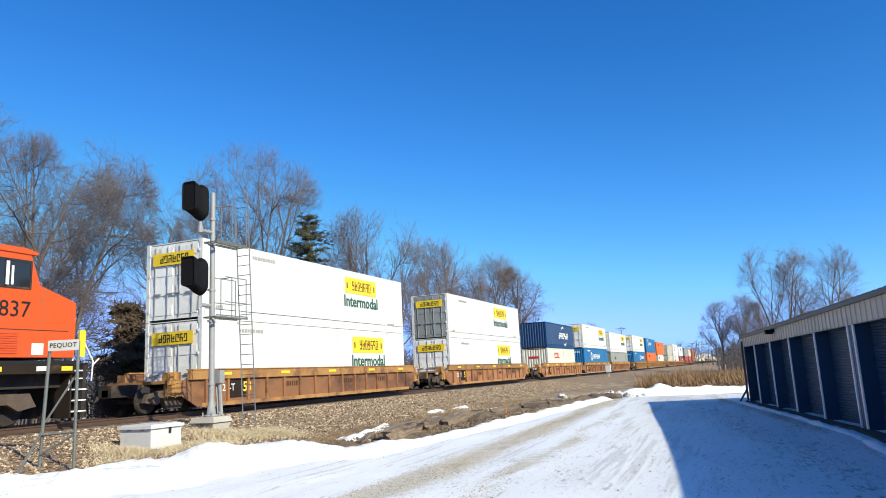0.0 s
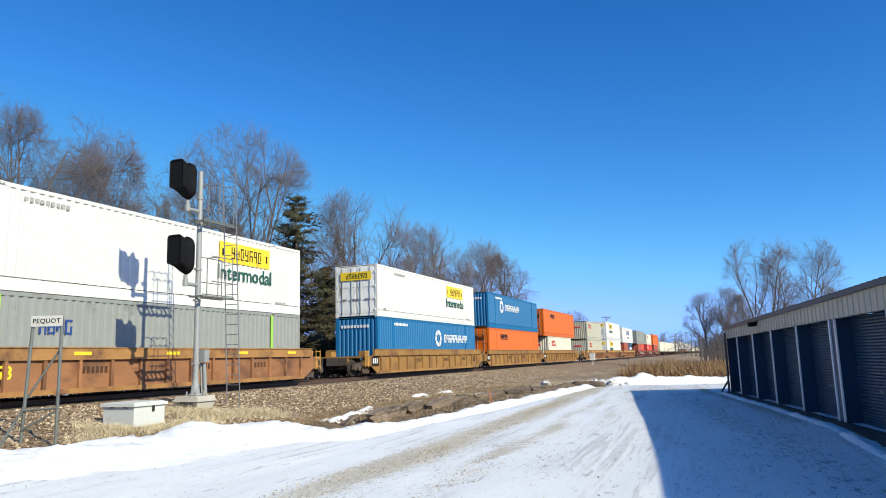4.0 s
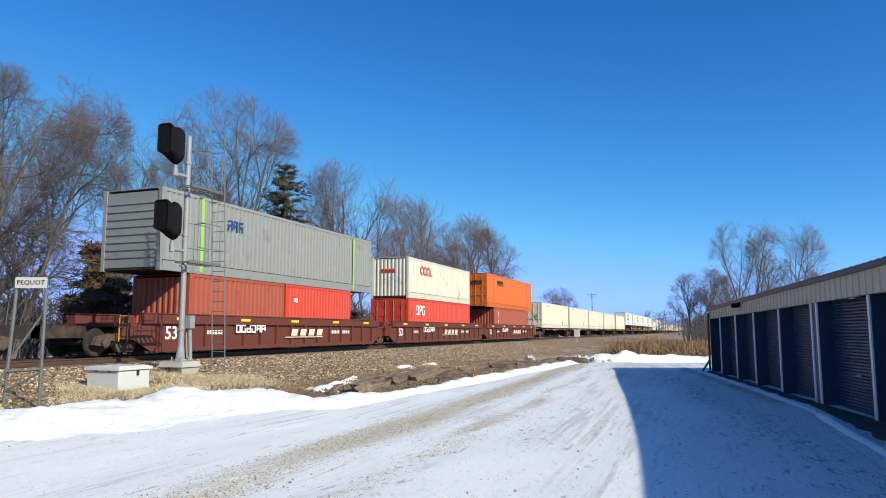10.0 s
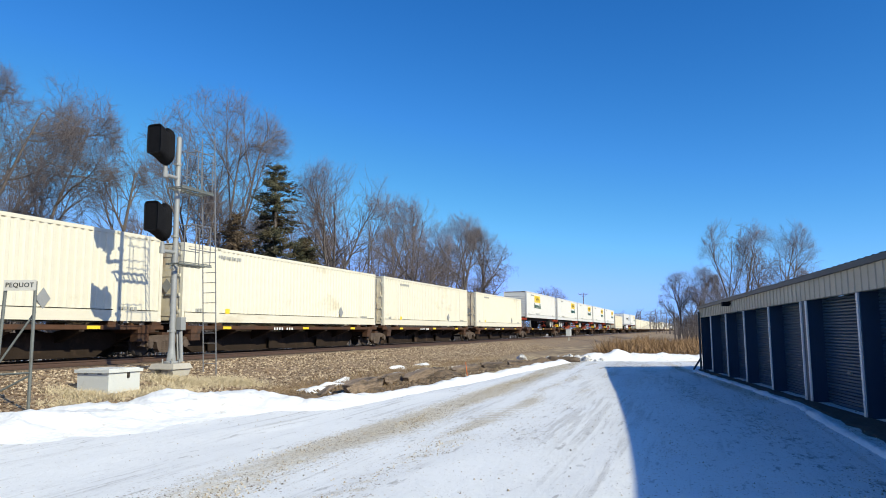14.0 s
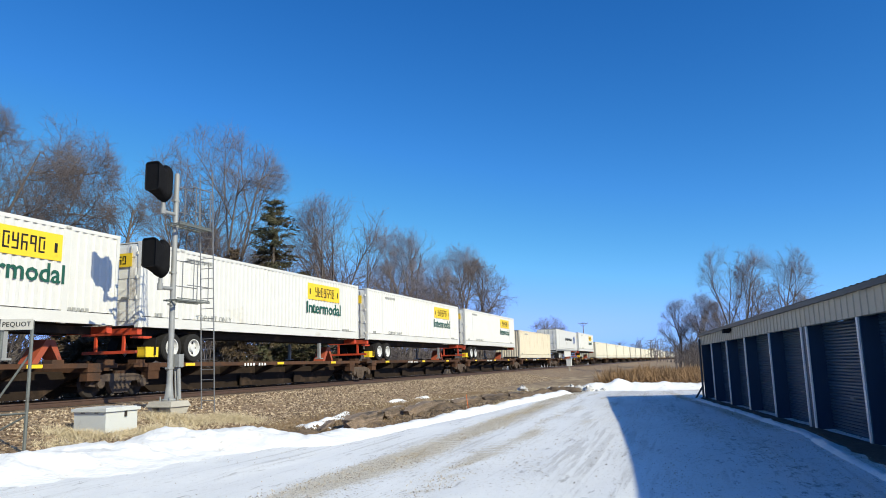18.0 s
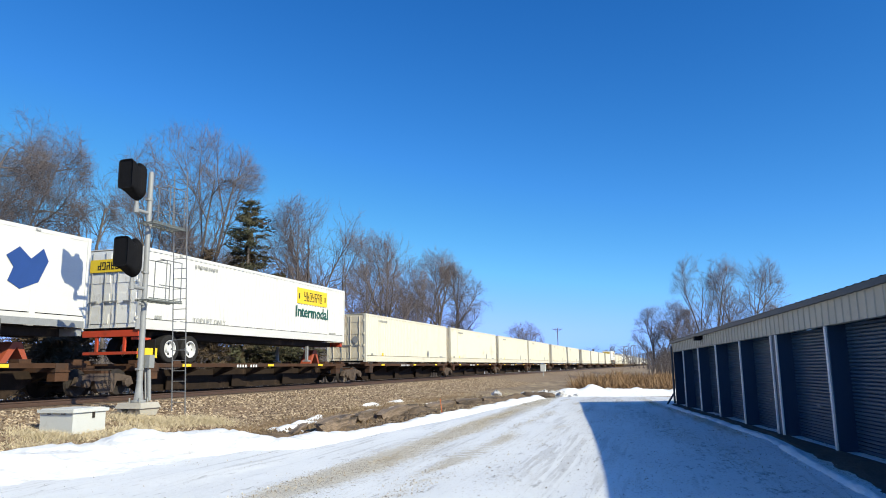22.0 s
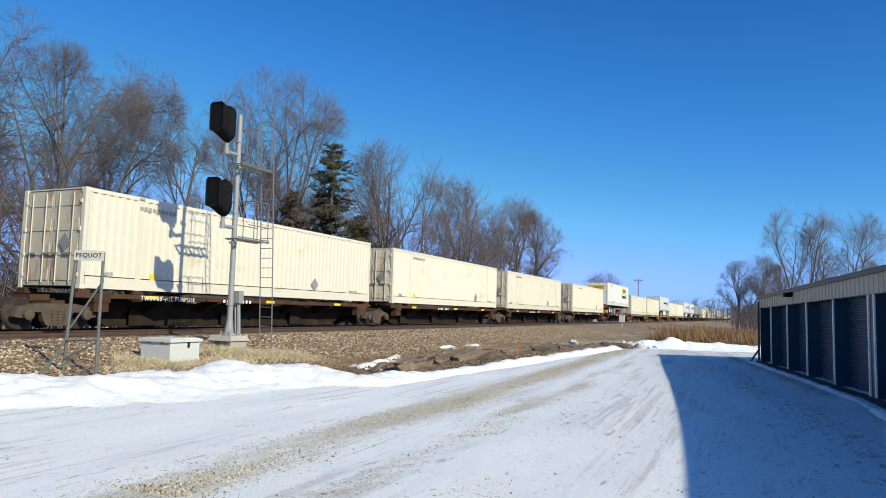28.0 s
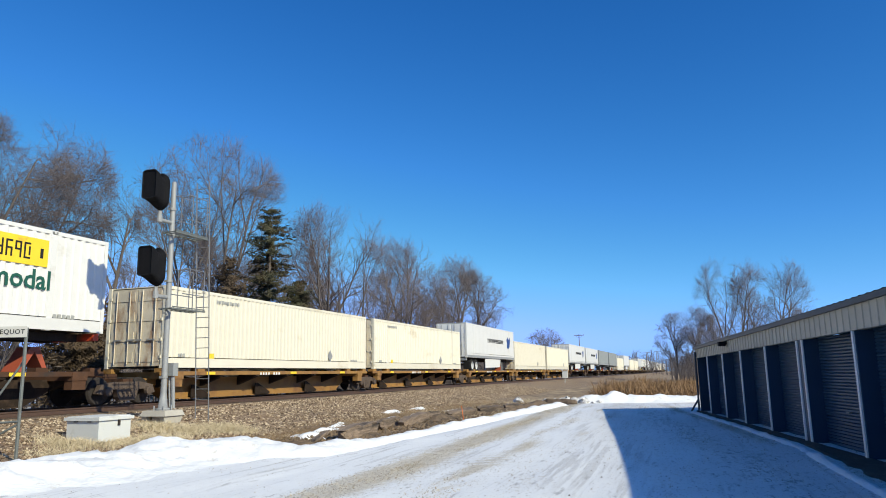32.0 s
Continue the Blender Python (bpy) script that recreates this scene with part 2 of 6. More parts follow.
# ---- mesh helpers ----
class Build:
    """Collects faces for one mesh."""

    def __init__(self):
        self.v, self.f = [], []

    def box(self, c, s, rz=0.0, taper=1.0):
        x, y, z = s[0] / 2, s[1] / 2, s[2] / 2
        n, ca, sa = len(self.v), math.cos(rz), math.sin(rz)
        for dz in (-z, z):
            k = taper if dz > 0 else 1.0
            for dx, dy in ((-x, -y), (x, -y), (x, y), (-x, y)):
                self.v.append((c[0] + (dx * ca - dy * sa) * k, c[1] + (dx * sa + dy * ca) * k, c[2] + dz))
        self.f += [tuple(n + i for i in q) for q in ((3, 2, 1, 0), (4, 5, 6, 7), (0, 1, 5, 4), (1, 2, 6, 5), (2, 3, 7, 6), (3, 0, 4, 7))]
        return self

    def bar(self, a, b, r, sides=6, r2=None, caps=True):
        """A round bar from a to b."""
        a, b = Vector(a), Vector(b)
        d = (b - a).normalized()
        p = d.orthogonal().normalized()
        q, n, r2 = d.cross(p), len(self.v), r if r2 is None else r2
        for o, rr in ((a, r), (b, r2)):
            for i in range(sides):
                t = 2 * math.pi * i / sides
                self.v.append(tuple(o + p * (rr * math.cos(t)) + q * (rr * math.sin(t))))
        for i in range(sides):
            j = (i + 1) % sides
            self.f.append((n + i, n + j, n + sides + j, n + sides + i))
        if caps:
            self.f += [tuple(n + i for i in reversed(range(sides))), tuple(n + sides + i for i in range(sides))]
        return self

    def lathe(self, prof, c, axis="x", sides=20, caps=True):
        """Turns (along, radius) pairs round an axis through c."""
        n = len(self.v)
        for h, r in prof:
            for i in range(sides):
                t = 2 * math.pi * i / sides
                u, w = r * math.cos(t), r * math.sin(t)
                o = {"x": (h, u, w), "y": (u, h, w), "z": (u, w, h)}[axis]
                self.v.append((c[0] + o[0], c[1] + o[1], c[2] + o[2]))
        for k in range(len(prof) - 1):
            for i in range(sides):
                j = (i + 1) % sides
                q = (n + k * sides + i, n + k * sides + j, n + (k + 1) * sides + j, n + (k + 1) * sides + i)
                self.f.append(q)
        if caps:
            self.f += [tuple(n + i for i in range(sides)), tuple(n + (len(prof) - 1) * sides + i for i in range(sides))]
        return self

    def prism(self, pts, axis, lo, hi):
        """A flat outline of (u, w) pairs drawn out along an axis."""
        n, k = len(self.v), len(pts)
        for h in (lo, hi):
            for u, w in pts:
                self.v.append({"x": (h, u, w), "y": (u, h, w), "z": (u, w, h)}[axis])
        for i in range(k):
            j = (i + 1) % k
            self.f.append((n + i, n + j, n + k + j, n + k + i))
        self.f += [tuple(n + i for i in reversed(range(k))), tuple(n + k + i for i in range(k))]
        return self

    def sheet(self, rows):
        """A grid of points."""
        n, w = len(self.v), len(rows[0])
        for r in rows:
            self.v += [tuple(p) for p in r]
        for i in range(len(rows) - 1):
            for j in range(w - 1):
                self.f.append((n + i * w + j, n + i * w + j + 1, n + (i + 1) * w + j + 1, n + (i + 1) * w + j))
        return self

    def mesh(self, name, material, smooth=False):
        me = bpy.data.meshes.new(name)
        me.from_pydata(self.v, [], self.f)
        bm = bmesh.new()
        bm.from_mesh(me)
        bmesh.ops.recalc_face_normals(bm, faces=bm.faces)
        bm.to_mesh(me)
        bm.free()
        me.materials.append(M[material])
        if smooth:
            me.shade_smooth()
        return me


def part(name, b, material, parent=None, label="", smooth=False):
    """One mesh object, under a thing or a part."""
    ob = new(name, b.mesh(name, material, smooth) if isinstance(b, Build) else b)
    ob.parent = parent
    return tagged(ob, label)


def thing(name, at=None, label="", category="", group="", kind=""):
    """An Empty at a thing's base."""
    ob = new(name)
    ob.empty_display_size = 0.3
    if at is not None:
        ob.matrix_basis = at
    return tagged(ob, label, category, group, kind)


def rounded(w, h, r, n=5):
    """A rounded outline of (u, w) pairs round the origin."""
    pts = []
    for cx, cy, a0 in ((w / 2 - r, h / 2 - r, 0), (-w / 2 + r, h / 2 - r, 90), (-w / 2 + r, -h / 2 + r, 180), (w / 2 - r, -h / 2 + r, 270)):
        for i in range(n + 1):
            a = radians(a0 + 90 * i / n)
            pts.append((cx + r * math.cos(a), cy + r * math.sin(a)))
    return pts


def lettering(name, text, size, m, material, parent, label="", spread=1.0, bold=0.0):
    """Flat raised letters from the built-in font, as a mesh. The text reads along local x, upwards along y."""
    cu = bpy.data.curves.new(name, "FONT")
    cu.body, cu.size, cu.align_x, cu.align_y, cu.extrude, cu.space_character, cu.offset = text, size, "CENTER", "CENTER", 0.004, spread, bold
    cu.resolution_u = 2
    tmp = bpy.data.objects.new(name, cu)
    scene.collection.objects.link(tmp)
    dg = bpy.context.evaluated_depsgraph_get()
    me = bpy.data.meshes.new_from_object(tmp.evaluated_get(dg))
    bpy.data.objects.remove(tmp)
    bpy.data.curves.remove(cu)
    me.materials.clear()
    me.materials.append(M[material])
    ob = new(name, me)
    ob.parent = parent
    ob.matrix_basis = m
    return tagged(ob, label)


# ---- ground, road, snow ----
def lerp(table, v):
    """Straight-line reading of a small table of (key, value)."""
    if v <= table[0][0]:
        return table[0][1]
    for (a, p), (b, q) in zip(table, table[1:]):
        if v <= b:
            return p + (q - p) * (v - a) / (b - a)
    return table[-1][1]


SECTION = [(-90, 0.0), (-30, 0.12), (-25, 0.2), (-22.6, 0.32), (-21.2, 0.56), (-20.6, 0.60), (-16.4, 0.60), (-15.6, 0.56), (-14.2, 0.42),
           (-13, 0.26), (-11.8, 0.14), (-10.5, 0.11), (-9, 0.07), (-7.5, 0.03), (-6, 0.0), (90, 0.0)]


def ground_z(x, y):
    z = lerp(SECTION, x)
    if -16 < x < -6.5:
        z += 0.05 * noise.noise((x * 0.6, y * 0.35, 3.1))
    return z


def mixed_ground():
    """Soil and straw, with patches of old snow away from the road."""
    m = surface("winter_ground", (0.215, 0.150, 0.088), 0.95, vary=0.5, scale=1.8, fine=16, bump=0.08, stretch=(1, 0.35, 1), dirt=(0.42, 0.315, 0.185), dirt_amount=0.62, dirt_scale=1.1)
    nt = m.node_tree
    N, L = nt.nodes.new, nt.links.new
    bsdf = nt.nodes["Principled BSDF"]
    geo, sep = N("ShaderNodeNewGeometry"), N("ShaderNodeSeparateXYZ")
    L(geo.outputs["Position"], sep.inputs[0])
    far = N("ShaderNodeMapRange")
    far.inputs["From Min"].default_value, far.inputs["From Max"].default_value = -24.0, -30.0
    far.inputs["To Min"].default_value, far.inputs["To Max"].default_value = -0.25, -0.02
    L(sep.outputs["X"], far.inputs["Value"])
    n = N("ShaderNodeTexNoise")
    n.inputs["Scale"].default_value, n.inputs["Detail"].default_value = 0.25, 8
    L(geo.outputs["Position"], n.inputs["Vector"])
    s = N("ShaderNodeMath")
    s.operation = "ADD"
    L(n.outputs["Fac"], s.inputs[0])
    L(far.outputs[0], s.inputs[1])
    r = N("ShaderNodeMapRange")
    r.inputs["From Min"].default_value, r.inputs["From Max"].default_value = 0.50, 0.56
    L(s.outputs[0], r.inputs["Value"])
    mix = N("ShaderNodeMix")
    mix.data_type = "RGBA"
    L(r.outputs[0], mix.inputs["Factor"])
    L(bsdf.inputs["Base Color"].links[0].from_socket, mix.inputs["A"])
    mix.inputs["B"].default_value = (0.8, 0.82, 0.85, 1)
    L(mix.outputs["Result"], bsdf.inputs["Base Color"])
    return m


M["ground"] = mixed_ground()
gx = [-3000, -1200, -500, -200, -90, -60, -45, -35, -30] + [-29 + 0.5 * i for i in range(48)] + [-5, -2, 2, 8, 20, 60, 200, 600, 1500, 3000]
gy = [-1500, -800, -300, -100, -50, -30] + [-20 + 1.0 * i for i in range(90)] + [75, 85, 100, 130, 170, 230, 320, 500, 900, 1600, 3500]
b = Build().sheet([[(x, y, ground_z(x, y)) for x in gx] for y in gy])
tagged(part("ground", b, "ground", smooth=True), "brown soil and dry winter grass with patches of old snow", "ground", kind="structure")

ROAD_LEFT = [(-40, -30.0), (-10, -20.0), (0, -15.8), (5, -12.0), (7.4, -10.4), (9.6, -9.9), (12, -9.6), (13, -8.6), (14.2, -7.1), (16, -6.9), (21.5, -6.5), (33.5, -6.3), (36.5, -5.9)]
STRIP = [(-40, -4.0), (0, -4.55), (12, -4.75), (24, -5.2), (36, -5.9)]


FRONT_AT, FRONT_OUT = Vector((2.717, 14.148)), Vector((-0.9862, -0.1654))    # the storage building's front


def gravel(x, y):
    """How much gravel shows through the packed snow, 0 to 1."""
    u = x - lerp(STRIP, y)
    patch = 0.5 + 0.9 * noise.noise((u * 1.1, y * 0.22, 11))
    fine = 0.5 + 1.0 * noise.noise((u * 3.2, y * 0.35, 5))
    g = max(0.0, 1 - abs(u) / 0.75) * (0.35 + 0.75 * patch) * 0.9
    g = max(g, max(0.0, 1 - abs(u - 1.25) / 0.42) * patch * fine * 0.9)
    g = max(g, max(0.0, 1 - abs(u - 2.3) / 0.5) * patch * fine * 0.55)
    out = (Vector((x, y)) - FRONT_AT).dot(FRONT_OUT)
    g = max(g, max(0.0, 1 - abs(out - 2.1) / 0.95) * (0.1 + 0.4 * patch) * 0.5)
    g = max(g, max(0.0, 1 - abs(out - 0.75) / 0.35) * patch * 0.8)
    # sparse gravel out to the shadow edge, also there to deepen the shade
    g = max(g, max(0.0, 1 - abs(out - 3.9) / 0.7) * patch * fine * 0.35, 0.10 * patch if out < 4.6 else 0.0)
    return min(1.0, g)


def soil_and_shade(x, y):
    """How much dark soil lies along the doors' side of the road, plus shade painted out to the shadow edge, 0 to 1."""
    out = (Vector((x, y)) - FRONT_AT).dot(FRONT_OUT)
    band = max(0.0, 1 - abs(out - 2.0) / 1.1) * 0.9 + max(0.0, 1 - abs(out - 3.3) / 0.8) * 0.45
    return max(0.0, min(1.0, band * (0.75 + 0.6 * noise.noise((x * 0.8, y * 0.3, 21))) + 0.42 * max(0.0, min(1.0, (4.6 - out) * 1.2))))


def snow_road():
    """Packed snow with grey wheel streaks and gravel showing through."""
    m = bpy.data.materials.new("packed_snow_and_gravel")
    m.use_nodes = True
    nt = m.node_tree
    N, L = nt.nodes.new, nt.links.new
    bsdf = nt.nodes["Principled BSDF"]
    uv, den, sep = N("ShaderNodeUVMap"), N("ShaderNodeUVMap"), N("ShaderNodeSeparateXYZ")
    uv.uv_map, den.uv_map = "along", "gravel"
    L(den.outputs[0], sep.inputs[0])

    def tex(scale, sx, sy, detail=6, rough=0.6):
        mp, n = N("ShaderNodeMapping"), N("ShaderNodeTexNoise")
        mp.inputs["Scale"].default_value = (sx, sy, 1)
        n.inputs["Scale"].default_value, n.inputs["Detail"].default_value, n.inputs["Roughness"].default_value = scale, detail, rough
        L(uv.outputs[0], mp.inputs["Vector"])
        L(mp.outputs[0], n.inputs["Vector"])
        return n.outputs["Fac"]

    def op(kind, a, b_):
        o = N("ShaderNodeMath")
        o.operation = kind
        for i, v in enumerate((a, b_)):
            if isinstance(v, (int, float)):
                o.inputs[i].default_value = v
            else:
                L(v, o.inputs[i])
        return o.outputs[0]

    def step(v, lo, hi, t0=0.0, t1=1.0):
        r = N("ShaderNodeMapRange")
        r.inputs["From Min"].default_value, r.inputs["From Max"].default_value = lo, hi
        r.inputs["To Min"].default_value, r.inputs["To Max"].default_value = t0, t1
        L(v, r.inputs["Value"])
        return r.outputs[0]

    def blend(fac, a, c):
        x = N("ShaderNodeMix")
        x.data_type = "RGBA"
        L(fac, x.inputs["Factor"])
        for k, v in (("A", a), ("B", c)):
            if isinstance(v, tuple):
                x.inputs[k].default_value = (*v, 1)
            else:
                L(v, x.inputs[k])
        return x.outputs["Result"]

    def pebbles(scale):
        p, s = N("ShaderNodeTexVoronoi"), N("ShaderNodeSeparateColor")
        p.inputs["Scale"].default_value = scale
        L(uv.outputs[0], p.inputs["Vector"])
        L(p.outputs["Color"], s.inputs[0])
        return p.outputs["Distance"], s.outputs[0], s.outputs[1]

    amount = sep.outputs["X"]
    patch, soft, mottle = tex(0.5, 1, 0.4), tex(1.1, 1, 0.4, 5), tex(9, 1, 0.7, 6, 0.7)
    line, thin = tex(1.0, 3.4, 0.12, 4), tex(1.0, 9.0, 0.30, 5)
    base = blend(step(soft, 0.35, 0.65), (0.84, 0.845, 0.825), (0.77, 0.775, 0.76))
    base = blend(op("MULTIPLY", step(mottle, 0.52, 0.72), 0.35), base, (0.66, 0.66, 0.64))
    streak = op("MULTIPLY", step(op("ADD", op("MULTIPLY", line, 0.6), op("MULTIPLY", thin, 0.4)), 0.53, 0.575), step(patch, 0.42, 0.54))
    slush = blend(op("MULTIPLY", streak, 0.45), base, blend(step(mottle, 0.35, 0.65), (0.27, 0.255, 0.235), (0.58, 0.565, 0.54)))
    dash = op("MULTIPLY", step(tex(1.0, 7.0, 1.5, 4, 0.65), 0.60, 0.66), step(soft, 0.44, 0.54))
    slush = blend(op("MULTIPLY", dash, 0.65), slush, (0.30, 0.285, 0.265))
    ragged = op("ADD", amount, op("MULTIPLY", op("SUBTRACT", tex(5.0, 1.4, 0.6, 6, 0.7), 0.5), 0.9))
    slush = blend(step(ragged, 0.16, 0.42, 0.0, 0.85), slush, (0.62, 0.56, 0.44))
    # soil specks by the doors, and the building's shade painted in as greyer snow
    shade_dirt = sep.outputs["Y"]
    slush = blend(step(shade_dirt, 0.0, 0.8, 0.0, 0.42), slush, (0.42, 0.41, 0.40))
    speck = op("ADD", tex(1.0, 7.0, 2.0, 8, 0.8), op("MULTIPLY", shade_dirt, 0.17))
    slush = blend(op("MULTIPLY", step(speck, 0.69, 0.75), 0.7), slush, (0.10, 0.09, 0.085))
    d1, r1, c1 = pebbles(30)
    d2, r2, c2 = pebbles(75)
    big = op("MULTIPLY", step(op("SUBTRACT", amount, r1), -0.02, 0.02), step(d1, 0.52, 0.42))
    small = op("MULTIPLY", step(op("SUBTRACT", op("ADD", op("MULTIPLY", amount, 0.8), op("ADD", op("MULTIPLY", streak, 0.10), 0.012)), r2), -0.02, 0.02), step(d2, 0.5, 0.4))
    col = blend(small, slush, blend(c2, (0.07, 0.055, 0.04), (0.58, 0.50, 0.38)))
    col = blend(big, col, blend(c1, (0.20, 0.155, 0.11), (0.70, 0.63, 0.49)))
    L(col, bsdf.inputs["Base Color"])
    bsdf.inputs["Roughness"].default_value = 0.65
    bp = N("ShaderNodeBump")
    bp.inputs["Strength"].default_value, bp.inputs["Distance"].default_value = 0.5, 0.025
    L(op("ADD", op("ADD", op("MULTIPLY", mottle, 0.9), op("MULTIPLY", line, 0.5)), op("MULTIPLY", op("ADD", big, small), 0.4)), bp.inputs["Height"])
    L(bp.outputs[0], bsdf.inputs["Normal"])
    return m


M["snowroad"] = snow_road()
ys = [-40, -25, -15, -8, -4] + [-2 + 0.4 * i for i in range(97)]
rows = []
for y in ys:
    lo, hi = lerp(ROAD_LEFT, y), 9.5
    row = []
    for i in range(91):
        x = lo + (hi - lo) * i / 90
        z = max(ground_z(x, y), lerp(SECTION, x)) + 0.05 + 0.018 * noise.noise((x * 1.6, y * 0.25, 0)) + 0.010 * noise.noise((x * 4.0, y * 0.8, 7))
        row.append((x, y, z if i else z - 0.12))
    rows.append(row)
road = part("road", Build().sheet(rows), "snowroad", smooth=True)
uvs = road.data.uv_layers.new(name="along")
for loop in road.data.loops:
    p = road.data.vertices[loop.vertex_index].co
    uvs.data[loop.index].uv = (p.x - lerp(STRIP, p.y), p.y)
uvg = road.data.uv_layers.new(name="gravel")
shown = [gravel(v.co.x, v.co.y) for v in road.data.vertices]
soil_shade = [soil_and_shade(v.co.x, v.co.y) for v in road.data.vertices]
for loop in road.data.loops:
    uvg.data[loop.index].uv = (shown[loop.vertex_index], soil_shade[loop.vertex_index])
tagged(road, "packed snow yard road with gravel streaks and wheel tracks", "road", kind="structure")


def snow_heap(name, path, region, step, label):
    """Ploughed snow along a line of (x, y, height, half width)."""
    x0, x1, y0, y1 = region
    rows = []
    for j in range(int((y1 - y0) / step) + 1):
        y, row = y0 + j * step, []
        for i in range(int((x1 - x0) / step) + 1):
            x, best = x0 + i * step, -9.0
            for (ax, ay, ah, aw), (bx, by, bh, bw) in zip(path, path[1:]):
                dx, dy = bx - ax, by - ay
                t = min(1, max(0, ((x - ax) * dx + (y - ay) * dy) / (dx * dx + dy * dy)))
                d = math.hypot(x - ax - t * dx, y - ay - t * dy)
                h, w = ah + (bh - ah) * t, aw + (bw - aw) * t
                best = max(best, (h + 0.06) * math.exp(-(d / w) ** 2 * 1.3) - 0.06)
            n = noise.noise((x * 1.1, y * 1.1, 2)) * 0.55 + (0.5 - abs(noise.noise((x * 2.3, y * 2.3, 5)))) * 0.55 - 0.2 + (0.35 - abs(noise.noise((x * 4.6, y * 4.6, 9)))) * 0.38 + noise.noise((x * 11, y * 11, 4)) * 0.07
            if name == "snow_patch":
                best = (best + 0.06) * min(1.0, max(0.0, 0.45 + 2.4 * noise.noise((x * 3.6, y * 0.7, 3)))) - 0.06
            row.append((x, y, ground_z(x, y) + best + (max(best, 0) * 0.75 + 0.03) * n))
        rows.append(row)
    return tagged(part(name, Build().sheet(rows), "snow", smooth=True), label, "snow", kind="stuff")


snow_heap("snow_bank", [(-15.5, 0.5, 0.3, 1.5), (-11.6, 5.6, 0.30, 1.5), (-9.9, 7.9, 0.30, 1.4), (-9.4, 9.4, 0.32, 1.45), (-9.5, 11.2, 0.36, 1.45), (-8.8, 12.3, 0.34, 1.25), (-7.5, 12.9, 0.22, 0.8),
                        (-7.0, 15.5, 0.17, 0.42), (-6.75, 21.5, 0.17, 0.40), (-6.4, 30, 0.2, 0.5), (-6.2, 34.5, 0.18, 0.5)],
          (-13.5, -4.8, 2.5, 36.5), 0.10, "bright ploughed snow bank along the road edge")
snow_heap("snow_pile", [(-5.4, 37.3, 0.36, 0.8), (-4.0, 37.8, 0.50, 0.9), (-2.4, 38.3, 0.36, 0.9), (0.5, 39.5, 0.30, 0.9), (3.0, 41.0, 0.25, 0.9)],
          (-7, 4.5, 35.5, 43), 0.16, "heaped snow at the end of the road")


# ---- ballast and track ----
def ballast_material():
    m = bpy.data.materials.new("crushed_stone_ballast")
    m.use_nodes = True
    nt = m.node_tree
    N, L = nt.nodes.new, nt.links.new
    bsdf = nt.nodes["Principled BSDF"]
    tc, v, n = N("ShaderNodeTexCoord"), N("ShaderNodeTexVoronoi"), N("ShaderNodeTexNoise")
    v.inputs["Scale"].default_value = 13
    n.inputs["Scale"].default_value, n.inputs["Detail"].default_value = 0.7, 6
    for t in (v, n):
        L(tc.outputs["Object"], t.inputs["Vector"])
    ramp = N("ShaderNodeValToRGB")
    e = ramp.color_ramp.elements
    e[0].color, e[1].color = (0.085, 0.055, 0.034, 1), (0.52, 0.405, 0.265, 1)
    k = e.new(0.35)
    k.color = (0.20, 0.135, 0.083, 1)
    k = e.new(0.7)
    k.color = (0.32, 0.232, 0.142, 1)
    L(v.outputs["Color"], ramp.inputs["Fac"])
    mix = N("ShaderNodeMix")
    mix.data_type = "RGBA"
    r = N("ShaderNodeMapRange")
    r.inputs["From Min"].default_value, r.inputs["From Max"].default_value = 0.45, 0.75
    r.inputs["To Max"].default_value = 0.6
    L(n.outputs["Fac"], r.inputs["Value"])
    L(r.outputs[0], mix.inputs["Factor"])
    L(ramp.outputs[0], mix.inputs["A"])
    mix.inputs["B"].default_value = (0.24, 0.15, 0.085, 1)
    L(mix.outputs["Result"], bsdf.inputs["Base Color"])
    bsdf.inputs["Roughness"].default_value = 0.9
    bp = N("ShaderNodeBump")
    bp.inputs["Strength"].default_value, bp.inputs["Distance"].default_value, bp.invert = 1.0, 0.05, True
    L(v.outputs["Distance"], bp.inputs["Height"])
    L(bp.outputs[0], bsdf.inputs["Normal"])
    return m


def stone_material():
    m = surface("ballast_stone", (0.34, 0.27, 0.19), 0.9, vary=0.2, scale=9, per_object=0.0)
    nt = m.node_tree
    geo, ramp = nt.nodes.new("ShaderNodeNewGeometry"), nt.nodes.new("ShaderNodeValToRGB")
    e = ramp.color_ramp.elements
    e[0].color, e[1].color = (0.075, 0.046, 0.028, 1), (0.60, 0.48, 0.325, 1)
    k = e.new(0.5)
    k.color = (0.255, 0.178, 0.108, 1)
    nt.links.new(geo.outputs["Random Per Island"], ramp.inputs["Fac"])
    nt.links.new(ramp.outputs[0], nt.nodes["Principled BSDF"].inputs["Base Color"])
    return m


M["ballast"], M["stone"] = ballast_material(), stone_material()
M["pebble"] = stone_material()
for el, tone in zip(M["pebble"].node_tree.nodes["Color Ramp"].color_ramp.elements, ((0.09, 0.07, 0.05, 1), (0.40, 0.33, 0.235, 1), (0.60, 0.54, 0.43, 1))):
    el.color = tone
TRACK_X, RAIL_Z = -18.61, 0.80


def ballast_z(x, y):
    edge = lerp([(-21.6, -0.12), (-21.2, 0.03), (-12.6, 0.03), (-11.3, 0.02), (-10.4, -0.07)], x)
    return ground_z(x, y) + edge + 0.05 * noise.noise((x * 0.9, y * 0.6, 1.7)) * (1 if x > -16 else 0.3)


rows = [[(-21.6 + 0.35 * i, y, ballast_z(-21.6 + 0.35 * i, y)) for i in range(33)] for y in [-800, -300, -60, -30, -15] + [-6 + 0.7 * j for j in range(100)] + [70, 80, 95, 120, 160, 220, 300, 450, 700, 1100, 1800]]
